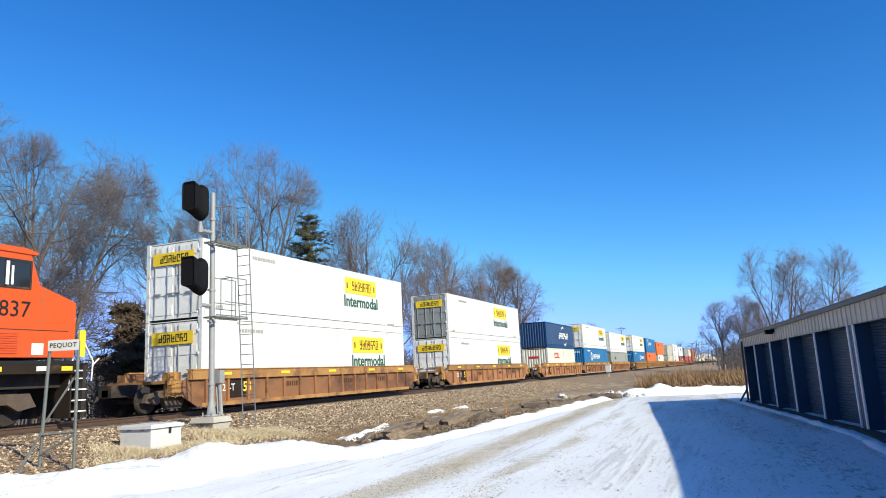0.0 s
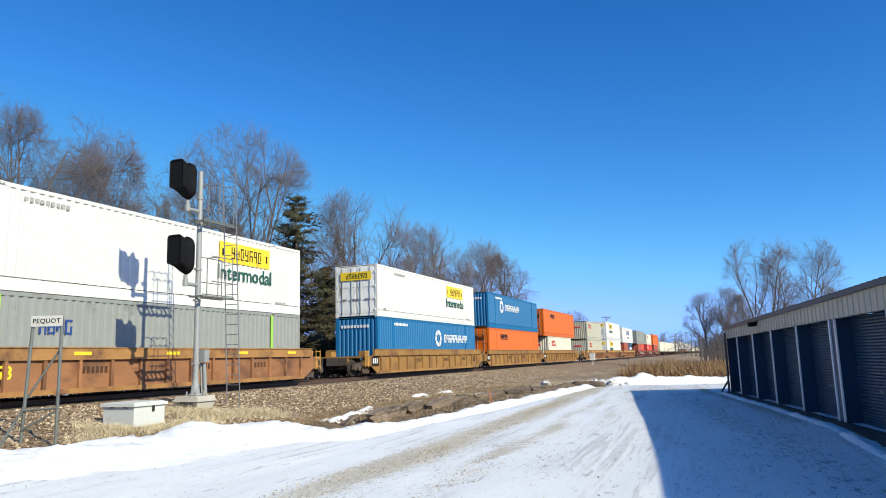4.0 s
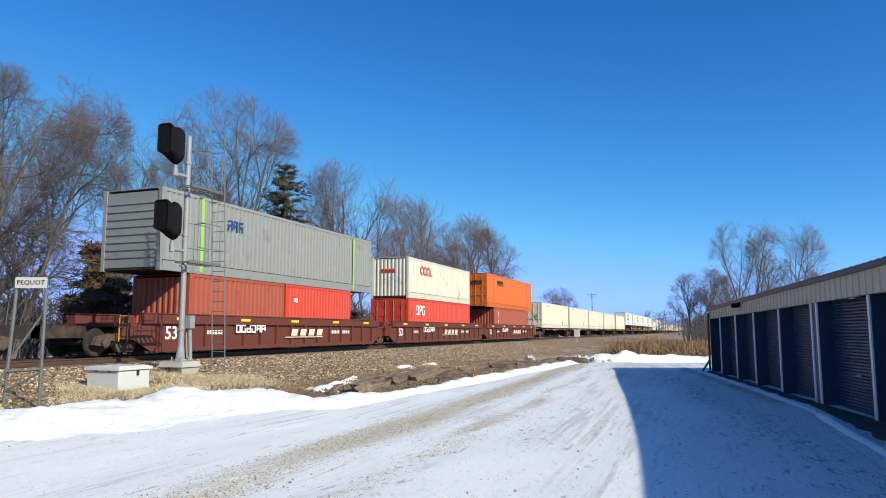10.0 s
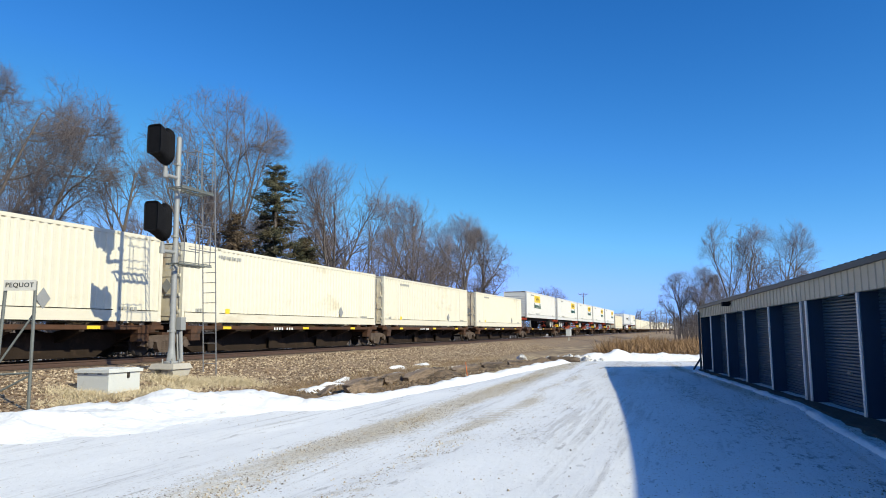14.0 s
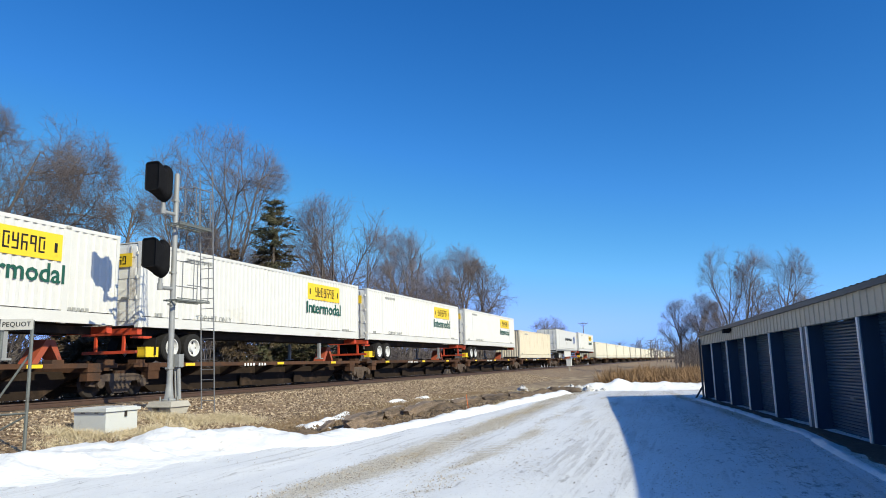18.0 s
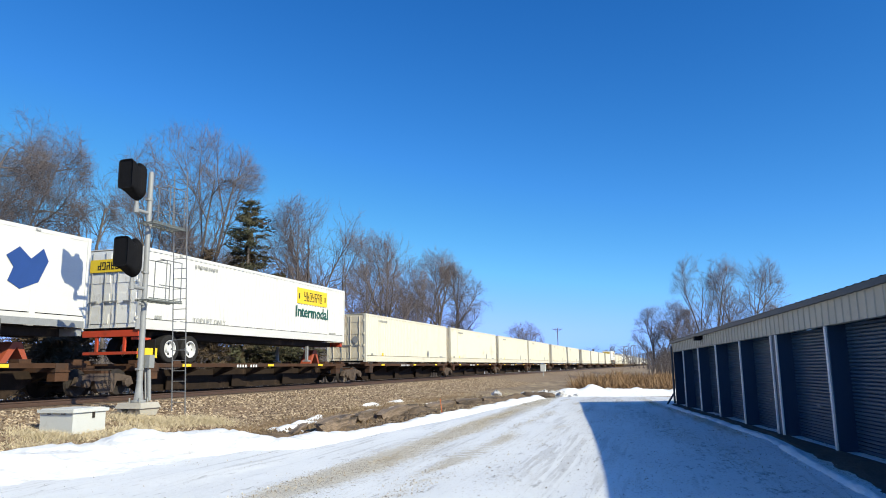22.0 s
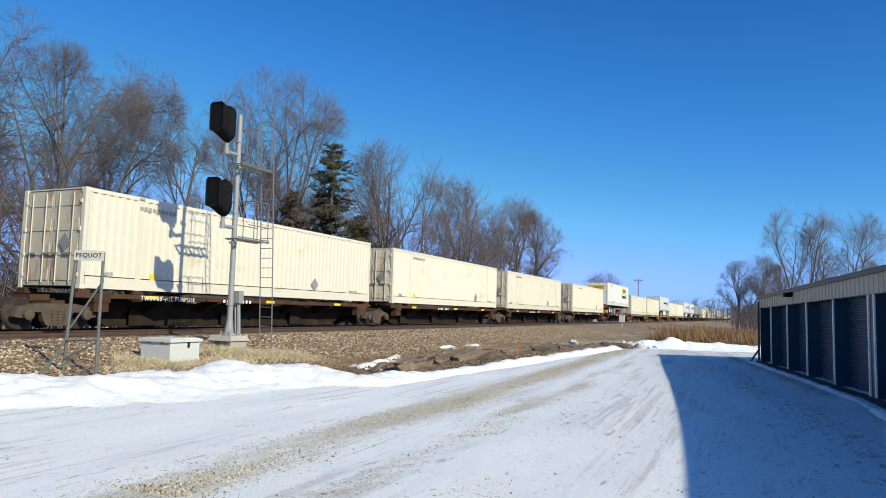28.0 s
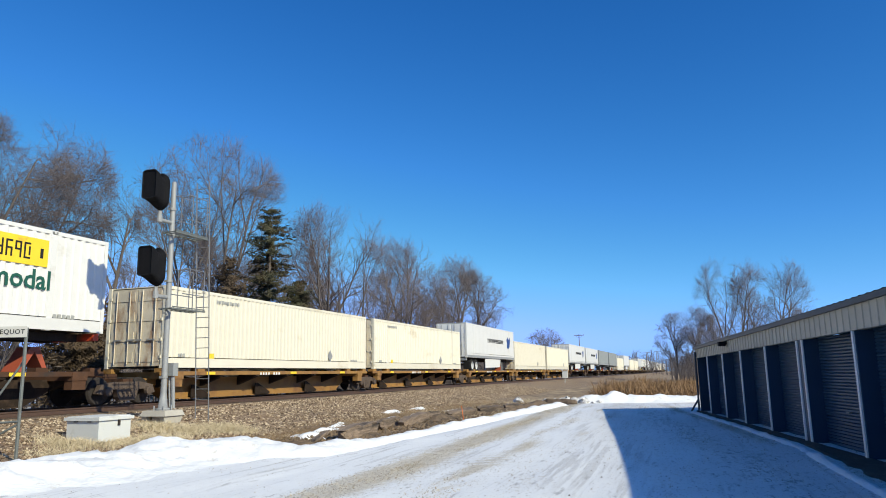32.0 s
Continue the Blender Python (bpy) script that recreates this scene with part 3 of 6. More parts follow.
tagged(part("ballast_bed", Build().sheet(rows), "ballast", smooth=True), "tan and brown crushed stone ballast under the track", "ballast", kind="structure")


def stones(name, count, region, size, seed, label, material="stone"):
    """Loose stones with a few facets each, joined."""
    rnd, bl = random.Random(seed), Build()
    x0, x1, y0, y1 = region
    base = [(0, 0, 1), (0.9, 0, 0.1), (0.2, 0.85, 0), (-0.8, 0.35, 0.1), (-0.5, -0.75, 0), (0.45, -0.8, 0.15), (0, 0, -0.8)]
    tri = [(0, 1, 2), (0, 2, 3), (0, 3, 4), (0, 4, 5), (0, 5, 1), (6, 2, 1), (6, 3, 2), (6, 4, 3), (6, 5, 4), (6, 1, 5)]
    for _ in range(count):
        x, y = rnd.uniform(x0, x1), y0 + (y1 - y0) * rnd.random() ** 1.6
        s, a = size * rnd.uniform(0.5, 1.4), rnd.uniform(0, 6.28)
        k, q, n = rnd.uniform(0.6, 1.0), rnd.uniform(0.5, 0.9), len(bl.v)
        z = (ballast_z(x, y) if material == "stone" else ground_z(x, y)) + s * 0.15
        for px, py, pz in base:
            px, py, pz = px * s * rnd.uniform(0.8, 1.2), py * s * k, pz * s * q
            bl.v.append((x + px * math.cos(a) - py * math.sin(a), y + px * math.sin(a) + py * math.cos(a), z + pz))
        bl.f += [tuple(n + i for i in t) for t in tri]
    return tagged(part(name, bl, material), label, "stones", kind="stuff")


stones("ballast_stones", 24000, (-16.4, -10.9, 5, 62), 0.042, 4, "loose angular ballast stones beside the track")



def road_stones(count, seed):
    """Pebbles lying on the packed snow, thick where the gravel shows."""
    rnd, bl = random.Random(seed), Build()
    tri = [(0, 1, 2), (0, 2, 3), (0, 3, 4), (0, 4, 1)]
    done = 0
    while done < count:
        y = 4.5 + 30 * rnd.random() ** 1.7
        x = rnd.uniform(lerp(ROAD_LEFT, y) + 0.3, 4.5 - 0.1654 * (y - 10))
        if rnd.random() > gravel(x, y) ** 1.2 + 0.006:
            continue
        done += 1
        s, a, n = 0.0085 * rnd.uniform(0.6, 1.9), rnd.uniform(0, 6.28), len(bl.v)
        z = max(ground_z(x, y), lerp(SECTION, x)) + 0.055
        bl.v.append((x + rnd.gauss(0, s * 0.3), y, z + s * rnd.uniform(0.3, 0.8)))
        for k in range(4):
            r = s * rnd.uniform(0.7, 1.3)
            bl.v.append((x + r * math.cos(a + k * 1.571), y + r * math.sin(a + k * 1.571), z - 0.012))
        bl.f += [tuple(n + i for i in t) for t in tri]
    return tagged(part("road_gravel", bl, "pebble"), "loose tan gravel lying on the packed snow", "gravel", kind="stuff")


road_stones(17000, 14)

rail_prof = [(-0.07, 0), (0.07, 0), (0.07, 0.015), (0.012, 0.035), (0.012, 0.11), (0.036, 0.125), (0.036, 0.165), (-0.036, 0.165), (-0.036, 0.125), (-0.012, 0.11), (-0.012, 0.035), (-0.07, 0.015)]
track = thing("railway_track", pose(TRACK_X, 0, RAIL_Z - 0.165), "rusty steel rails on dark wooden ties in stone ballast", "railway track", kind="structure")
for side in (-0.76, 0.76):
    part("rail", Build().prism([(side + u, w) for u, w in rail_prof], "y", -780, 1800), "railtop", track)
tie_mesh = Build().box((0, 0, -0.09), (2.6, 0.22, 0.18)).mesh("tie", "tie")
for i in range(110):
    t_ = part("tie", tie_mesh, "tie", track)
    t_.matrix_basis = pose(random.uniform(-0.04, 0.04), 3 + 0.53 * i, 0.002, 0, 0, random.uniform(-1, 1))

# dark broken earth and rotten timbers along the foot of the slope
EDGE = [(-9.2, 13.6), (-8.5, 14.6), (-8.25, 16.0), (-8.35, 17.6), (-8.65, 20.0), (-8.75, 23.0), (-8.35, 26.0), (-7.9, 30.0), (-7.4, 34.0), (-6.9, 37.0)]
rows = []
for j in range(int((37.5 - 13.0) / 0.11)):
    y, row = 13.0 + 0.11 * j, []
    cx = lerp([(q, p) for p, q in EDGE], y)
    for i in range(26):
        x = cx - 1.3 + 0.1 * i
        d = (x - cx) / 0.42
        lump = max(0.0, 0.55 + 0.9 * noise.noise((0.3, y * 0.55, 6.0)))
        h = 0.20 * lump * math.exp(-d * d) - 0.035 + 0.10 * noise.noise((x * 2.2, y * 1.2, 8)) * math.exp(-d * d * 0.3) + 0.09 * noise.noise((x * 5, y * 3, 3)) * math.exp(-d * d * 0.3)
        row.append((x, y, ground_z(x, y) + h))
    rows.append(row)
tagged(part("earth_berm", Build().sheet(rows), "dirt"), "ragged dark earth edge beside the snowy road", "earth", kind="stuff")
stones("earth_lumps", 1500, (-9.6, -7.5, 13.4, 36), 0.075, 31, "ragged lumps of dark frozen earth", "dirt")
for x, y, ln, yaw, w, h in ((-8.30, 16.9, 2.9, 9, 0.34, 0.30), (-8.75, 19.6, 2.1, 12, 0.30, 0.24), (-9.0, 16.2, 2.2, 20, 0.20, 0.10), (-8.60, 21.6, 3.1, 6, 0.32, 0.27), (-9.0, 24.3, 2.2, 8, 0.26, 0.2), (-8.35, 25.9, 2.5, -5, 0.28, 0.22),
                            (-8.05, 28.7, 2.7, -6, 0.26, 0.22), (-7.75, 31.5, 2.6, -5, 0.26, 0.2), (-9.5, 18.6, 2.4, 14, 0.16, 0.08), (-9.9, 22.6, 2.6, 10, 0.18, 0.09), (-6.35, 35.5, 1.6, 86, 0.3, 0.26)):
    rows = []
    for j in range(37):
        q = -ln / 2 + ln * j / 36
        end = min(1.0, 0.55 + 4.0 * min(j, 36 - j) / 36)
        ring = []
        for u, v in rounded(w, h, 0.03, 2):
            k = end * (1 + 0.14 * noise.noise((u * 7 + x, q * 1.6, v * 9 + y)) + 0.30 * noise.noise((u * 30, q * 2.5 + x, v * 30)))
            ring.append((u * k + 0.04 * noise.noise((q * 1.3, x, 2)), q + (0.30 if j in (0, 36) else 0.05) * noise.noise((u * 14, v * 14, x + j // 35)), v * k))
        rows.append(ring + ring[:1])
    beam_, k = Build().sheet(rows), len(rows[0])
    beam_.f += [tuple(range(k - 1)), tuple(36 * k + i for i in range(k - 1))]
    log = part("rotten_timber", beam_, "rot")
    log.matrix_basis = pose(x, y, ground_z(x, y) + h * 0.6, random.uniform(-3, 3), random.uniform(-12, 12), yaw)
    tagged(log, "dark rotten railway timber lying at the road edge", "timber", "old timbers")
# thin old snow lying in streaks between the timbers and the ballast
snow_heap("snow_patch", [(-9.2, 14.2, 0.09, 0.3), (-8.6, 16.4, 0.08, 0.25), (-8.75, 18.6, 0.07, 0.22), (-8.9, 20.8, 0.09, 0.36), (-9.2, 23.5, 0.05, 0.2)], (-10.4, -7.6, 13.4, 25), 0.1, "thin streaks of old snow on the soil")
snow_heap("snow_patch", [(-11.6, 24.6, 0.08, 0.45), (-11.4, 27.6, 0.09, 0.55), (-11.2, 30.6, 0.08, 0.45)], (-12.6, -10.2, 23.6, 32), 0.12, "thin streaks of old snow on the soil")
snow_heap("snow_patch", [(-9.0, 15.0, 0.10, 0.45), (-9.8, 17.6, 0.10, 0.35), (-10.5, 20.4, 0.09, 0.35)], (-11.4, -8.4, 14.4, 21.6), 0.08, "thin streaks of old snow on the soil")
snow_heap("snow_patch", [(-10.0, 15.4, 0.05, 0.2), (-9.5, 17.8, 0.045, 0.2), (-9.9, 20.4, 0.05, 0.22), (-10.3, 24.0, 0.045, 0.25), (-10.0, 28.5, 0.05, 0.3), (-9.2, 33, 0.05, 0.3)], (-11.4, -8.4, 14.6, 34), 0.12, "thin streaks of old snow on the soil")


# ---- storage building ----
B0, BD = Vector((2.717, 14.148, 0)), Vector((-0.1654, 0.9862, 0))
BN = Vector((-0.9862, -0.1654, 0))
ALONG = math.degrees(math.atan2(-BD.x, BD.y))
U0, U1 = -24.5, 15.45
POSTS = [13.4, 10.85, 8.4, 5.76, 2.99, 0.03, -2.75, -5.5, -8.3, -11.0, -13.8, -16.6, -19.3, -22.0]


def head_z(u):
    """Underside of the fascia, which follows the fall of the yard."""
    return 2.245 - 0.0115 * u


def eave_z(u):
    # squared term: rise added towards the unseen near end to push its shadow outward
    return 2.77 - 0.0180 * u + 0.0012 * min(13.5, max(0.0, 1.5 - u)) ** 2


building = thing("storage_building", pose(B0.x, B0.y, 0, 0, 0, ALONG), "long blue metal storage building with roller doors and a beige fascia", "storage building")
# local axes: y along the front, x out of the back (front at x = 0, facing -x)
DEEP, REC = 9.0, 0.29
bl = Build()
part("back_wall", bl.box((DEEP - 0.06, (U0 + U1) / 2, 1.2), (0.1, U1 - U0 - 0.02, 2.4)), "bluemetal", building)
for u in (U0, U1):
    e = eave_z(u)
    part("end_wall", Build().prism([(0.0, 0), (DEEP, 0), (DEEP, e), (DEEP / 2, e + 0.37), (0.0, e)], "y", u - 0.05, u + 0.05), "bluemetal", building)
# ribbed fascia, built as one profile with the ribs raised
n_rib = int((U1 - U0) / 0.3)
prof = []
for i in range(n_rib):
    ua, w_ = U0 + (U1 - U0) * i / n_rib, (U1 - U0) / n_rib
    prof += [(ua, -0.02), (ua + 0.70 * w_, -0.02), (ua + 0.74 * w_, -0.04), (ua + 0.96 * w_, -0.04)]
prof.append((U1, -0.02))
bl = Build().sheet([[(0.12, u, head_z(u)) for u, x in prof], [(x, u, head_z(u)) for u, x in prof], [(x, u, eave_z(u) - 0.08) for u, x in prof], [(0.12, u, eave_z(u) - 0.08) for u, x in prof]])
part("fascia", bl, "fascia", building, "beige ribbed metal fascia above the doors")
bl = Build().sheet([[(0.02, u, eave_z(u) - 0.10), (-0.10, u, eave_z(u) - 0.10), (-0.10, u, eave_z(u)), (0.02, u, eave_z(u))] for u in [U1 + 0.1 - 0.5 * i for i in range(80)] + [U0 - 0.1]])
part("eave_trim", bl, "roofmetal", building, "dark blue-grey eave trim")
bl = Build()
n_roof = int((U1 - U0 + 0.3) / 0.1)
lines = []
for i in range(n_roof + 1):
    u = U0 - 0.15 + 0.1 * i
    k = 0.012 if i % 3 == 0 else 0.0
    e = eave_z(u) + 0.012 + k
    lines.append([(-0.085, u, e), (DEEP / 2, u, e + 0.40), (DEEP + 0.15, u, e)])
part("roof", bl.sheet(lines), "roofmetal", building, "ribbed metal roof")
# posts with white corner trim, recessed roller doors between them
for k, u in enumerate(POSTS):
    wide = 0.42 if k in (4, 9) else 0.16
    h = head_z(u)
    part("post", Build().box((REC / 2 + 0.02, u, h / 2), (REC + 0.04, wide, h)), "bluemetal", building)
    for off in ([-wide / 2 + 0.03, wide / 2 - 0.03] if wide > 0.2 else [0.0]):
        part("post_trim", Build().box((-0.012, u + off, h / 2 + 0.02), (0.03, 0.085, h - 0.06)), "whitetrim", building, "white metal post trim")
edges = [U1 - 0.1] + [u for u in POSTS] + [U0 + 0.1]
slat_rows = 36
for a, c in zip(edges, edges[1:]):
    ua, ub = c + (0.21 if c in (2.99, -11.0) else 0.08), a - (0.21 if a in (2.99, -11.0) else 0.08)
    h = head_z((ua + ub) / 2) + 0.02
    door = part("roller_door", Build().box((REC + 0.06, (ua + ub) / 2, h / 2), (0.03, ub - ua, h)), "bluedoor", building, "blue ribbed roller door, closed")
    if a < -6:
        continue
    for r in range(slat_rows):
        z0, z1 = h * r / slat_rows, h * (r + 1) / slat_rows
        slat = Build()
        for v0, v1, x0, x1 in ((z0, z0 + 0.015, 0.040, 0.012), (z0 + 0.015, z1 - 0.018, 0.012, 0.012), (z1 - 0.018, z1, 0.012, 0.040)):
            slat.sheet([[(REC + x0, ua, v0), (REC + x0, ub, v0)], [(REC + x1, ua, v1), (REC + x1, ub, v1)]])
        part("slat", slat, "bluedoor", door)
    part("handle", Build().box((REC - 0.01, (ua + ub) / 2, 0.75), (0.05, 0.16, 0.03)), "galv", door)
part("floodlight", Build().box((-0.17, 9.99, eave_z(9.99) - 0.19), (0.20, 0.26, 0.13)).box((-0.06, 9.99, eave_z(9.99) - 0.16), (0.1, 0.1, 0.1)), "black", building, "small black floodlight on the fascia")
part("downpipe", Build().bar((-0.09, U1 - 0.15, eave_z(U1) - 0.2), (-0.09, U1 - 0.15, 0.1), 0.04).bar((-0.09, U1 - 0.15, 0.5), (-0.35, U1 + 0.02, 0.05), 0.035), "roofmetal", building)
# bare dark soil under the eave, and a ridge of drifted snow outside it
def drift_out(u):
    """How far the snow ridge lies from the doors."""
    return min(1.5, max(0.34, 0.25 + (3.4 - u) * 0.123))


rows = []
for i in range(120):
    u = U0 + (U1 - U0) * i / 119
    row = []
    for j in range(8):
        d_ = -0.02 + (drift_out(u) - 0.05) * j / 7 + (0.08 * noise.noise((u * 1.4, j * 0.3, 1)) if j > 4 else 0)
        p = B0 + BD * u + BN * d_
        row.append((p.x, p.y, 0.075 + 0.04 * noise.noise((u * 3, j * 0.9, 2)) - (0.05 if j == 7 else 0)))
    rows.append(row)
tagged(part("soil_strip", Build().sheet(rows), "darksoil", smooth=True), "dark soil along the foot of the doors", "soil", kind="stuff")
snow_heap("snow_drift", [(B0.x + BN.x * (drift_out(q) + 0.12) + BD.x * q, B0.y + BN.y * (drift_out(q) + 0.12) + BD.y * q, 0.11, 0.13 + 0.05 * (i % 2)) for i, q in enumerate((-15, -9, -4, -1, 2, 5, 8, 11, 14.5))],
          (-2.0, 4.6, 4.0, 30.0), 0.09, "thin drifted snow along the doors")


# ---- the train ----
def gone(t):
    """Metres that the train has run towards -y; it slows a little."""
    return 23.62 * t - 0.01994 * t * t


MOVING = []           # (thing, place along the track at the start, height, turn)
SIDE = pose(0, 0, 0, 90, 0, 90)    # letters on the near side
FRONT = pose(0, 0, 0, 90, 0, 0)    # letters on the leading end
TEMPLATES = {}


def ride(ob, y, z, turn=0.0):
    """Put a thing on the track and note it for the motion."""
    ob.matrix_basis = pose(TRACK_X, y, z, 0, 0, turn)
    MOVING.append((ob, y, z, turn))
    return ob


def ribbed(x, y0, y1, z0, z1, period, depth, sign):
    """A wall with upright corrugations at x, running along y; the ribs stand out by depth."""
    n, pts = max(4, round((y1 - y0) / period)), []
    for i in range(n):
        a, p = y0 + (y1 - y0) * i / n, (y1 - y0) / n
        pts += [(a, 0), (a + 0.36 * p, 0), (a + 0.5 * p, depth), (a + 0.86 * p, depth)]
    pts.append((y1, 0))
    return Build().sheet([[(x - sign * d, y, z0) for y, d in pts], [(x - sign * d, y, z1) for y, d in pts]])


def container_template(L, H, material, style, end):
    """Box container, origin under its middle. style: corr, fine or smooth sides; end: door, wall, hrib."""
    key = (L, H, material, style, end)
    if key in TEMPLATES:
        return TEMPLATES[key]
    ob = thing("shipping_container")
    W, h, period, depth = 1.3, L / 2, {"corr": 0.275, "fine": 0.29, "smooth": 1.22}[style], {"corr": 0.042, "fine": 0.042, "smooth": 0.006}[style]
    for s in (1, -1):
        part("side_wall", ribbed(s * (W - 0.005), -h + 0.14, h - 0.14, 0.385, H - 0.11, period, depth, s), material, ob)
        part("top_rail", Build().box((s * (W - 0.03), 0, H - 0.06), (0.06, L - 0.3, 0.11)), material, ob)
        part("bottom_rail", Build().box((s * (W - 0.030), 0, 0.185), (0.085, L - 0.3, 0.34)), material, ob)
    part("roof", Build().box((0, 0, H - 0.02), (2.5, L - 0.1, 0.03)), material, ob)
    part("floor_frame", Build().box((0, 0, 0.10), (2.4, L - 0.1, 0.12)), "steel", ob)
    ends = [h] if L < 13 else [h, h - 2.0]
    post = Build().box((0, 0, H / 2), (0.14, 0.13, H - 0.02)).mesh("corner_post", material)
    cast = Build().box((0, 0, 0), (0.175, 0.175, 0.12)).box((0.085, 0, 0), (0.02, 0.08, 0.05)).mesh("corner_casting", material)
    for s in (1, -1):
        for k, e in enumerate(ends):
            for t in (1, -1):
                if k == 0:
                    p = part("corner_post", post, material, ob)
                    p.matrix_basis = pose(s * (W - 0.07), t * (e - 0.065), 0)
                elif s == 1:
                    p = part("lifting_post", Build().box((W - 0.02, t * e, H / 2), (0.045, 0.2, H - 0.05)), material, ob)
                for z in ((0.06, H - 0.06) if s == 1 else ()):
                    c = part("corner_casting", cast, material, ob)
                    c.matrix_basis = pose(s * (W - 0.085), t * (e - 0.085 if k == 0 else e), z)
    # leading end
    if end in ("door", "greydoor"):
        for s in (1, -1):
            d = Build().box((s * 0.58, -h + 0.05, H / 2), (1.13, 0.05, H - 0.15))
            for q in range(4):
                d.box((s * 0.58, -h + 0.02, 0.40 + (H - 0.75) * q / 3), (1.0, 0.03, 0.34))
            leaf = part("door", d, "grey" if end == "greydoor" else {"white": "whitedoor", "cream": "creamdoor"}.get(material, material), ob)
            for x in (0.28, 0.86):
                part("lock_rod", Build().bar((s * x, -h - 0.02, 0.16), (s * x, -h - 0.02, H - 0.14), 0.018, 6), {"cream": "creamdoor"}.get(material, "galv"), leaf)
                part("lock_handle", Build().box((s * (x - 0.12), -h - 0.035, 1.0), (0.34, 0.025, 0.05)), "galv", leaf)
        for x in (-1.15, 1.15):
            for z in (0.4, 1.0, 1.7, H - 0.4):
                part("hinge", Build().box((x, -h + 0.0, z), (0.07, 0.05, 0.11)), material, ob)
    elif end == "hrib":
        d = part("end_wall", Build().box((0, -h + 0.06, H / 2), (2.36, 0.05, H - 0.25)), material, ob)
        for q in range(8):
            part("rib", Build().box((0, -h + 0.018, 0.5 + (H - 1.0) * q / 7), (2.2, 0.034, 0.09)), material, d)
    else:
        bw = Build()
        pts = []
        for i in range(9):
            a = -1.16 + 2.32 * i / 9
            pts += [(a, 0.02), (a + 0.09, 0.02), (a + 0.13, 0.06), (a + 0.22, 0.06)]
        pts.append((1.16, 0.02))
        part("end_wall", bw.sheet([[(x, -h + y, 0.15) for x, y in pts], [(x, -h + y, H - 0.11) for x, y in pts]]), material, ob)
    part("rear_wall", Build().box((0, h - 0.06, H / 2), (2.36, 0.05, H - 0.25)), material, ob)
    TEMPLATES[key] = [ob, 0]
    return TEMPLATES[key]


def container(u, z, L, H, material, label, style="fine", end="door", group="containers on the train"):
    """A container whose leading end stands at u."""
    tpl = container_template(L, H, material, style, end)
    if tpl[1] == 0:
        ob = tpl[0]
    else:
        src = tpl[0]
        keep = [c for c in src.children_recursive if "decor" in c]
        for c in keep:
            c.parent, c["was"] = None, 1
        ob = copy_thing(src, Matrix())
        for c in keep:
            c.parent = src
            del c["was"]
    tpl[1] += 1
    tagged(ob, label, "container", group)
    return ride(ob, u + L / 2, z)


def decor(ob, name, b, material, label=""):
    p = part(name, b, material, ob, label)
    p["decor"] = 1
    return tagged(p, kind="stuff") if name in ("stencil", "mark", "end_marks", "plate_marks", "end_plate_marks", "end_mark", "badge") else p


def words(ob, name, text, size, y, z, material, label="", x=1.312, bold=0.01, end=None, spread=1.0):
    """Letters on the near side at (y, z), or on the leading end at (x, z) when end gives its y."""
    m = pose(x, y, z) @ SIDE if end is None else pose(y, end, z) @ FRONT
    p = lettering(name, text, size, m, material, ob, label, spread, bold)
    p["decor"] = 1
    return p


def strokes(y, z, w, h, count, gap):
    """Upright and level strokes of unread signs in a row: middle and size of each."""
    rnd_, p, made = random.Random(int(w * 1000) + count), w / count, []
    for i in range(count):
        cy, g = y - w / 2 + p * (i + 0.5), p * (1 - gap * 0.6)
        t, side_ = min(h, g) * 0.26, rnd_.choice((-1, 1))
        made.append((cy + side_ * (g - t) / 2, z, t, h))
        made += [(cy, z + lv * (h - t) / 2, g, t) for lv in rnd_.sample((-1, 0, 1), 2)]
        made.append((cy - side_ * (g - t) / 2, z + rnd_.choice((-1, 0, 1)) * h * 0.22, t, h * 0.55))
    return made


def bars(ob, name, y, z, w, h, count, material, label="", x=1.306, gap=0.3, skew=0.0):
    """A row of upright bars of the size of lettering that stays unread."""
    bl, p = Build(), w / count
    if h < 0.25:
        for i in range(count):
            bl.box((x, y - w / 2 + p * (i + 0.5), z), (0.012, p * (1 - gap), h * (1.0 if i % 3 else 0.86)))
    else:
        for k, (cy, cz, sw, sh) in enumerate(strokes(y, z, w, h, count, gap)):
            bl.box((x + 0.0004 * (k % 4), cy, cz), (0.012, sw, sh))
    return decor(ob, name, bl, material, label)


def yellow_plate(ob, L, H, y, end=True, word=True):
    """Yellow name plate with dark marks, and the green word under it."""
    decor(ob, "name_plate", Build().box((1.305, y, H - 0.72), (0.012, 3.15, 0.78)), "yellow", "yellow name plate with dark marks")
    marks = Build()
    for k, (cy, cz, sw, sh) in enumerate(strokes(y + 0.05, H - 0.72, 1.95, 0.46, 7, 0.45)):
        marks.box((1.313 + 0.0004 * (k % 4), cy, cz), (0.008, sw, sh))
    for o in (-1.38, 1.36):
        marks.box((1.313, y + o, H - 0.74), (0.006, 0.10, 0.28))
    decor(ob, "plate_marks", marks, "ink")
    if word:
        words(ob, "lettering", "Intermodal", 0.78, y + 0.02, H - 1.52, "green_ink", "dark green word on the side", bold=0.012)
    if end:
        h = -L / 2
        decor(ob, "end_plate", Build().box((0, h - 0.045, H - 0.62), (1.9, 0.012, 0.46)), "yellow")
        em = Build()
        for k, (cx, cz, sw, sh) in enumerate(strokes(0.05, H - 0.62, 1.35, 0.28, 7, 0.45)):
            em.box((cx, h - 0.055 - 0.0004 * (k % 4), cz), (sw, 0.008, sh))
        decor(ob, "end_plate_marks", em, "ink")


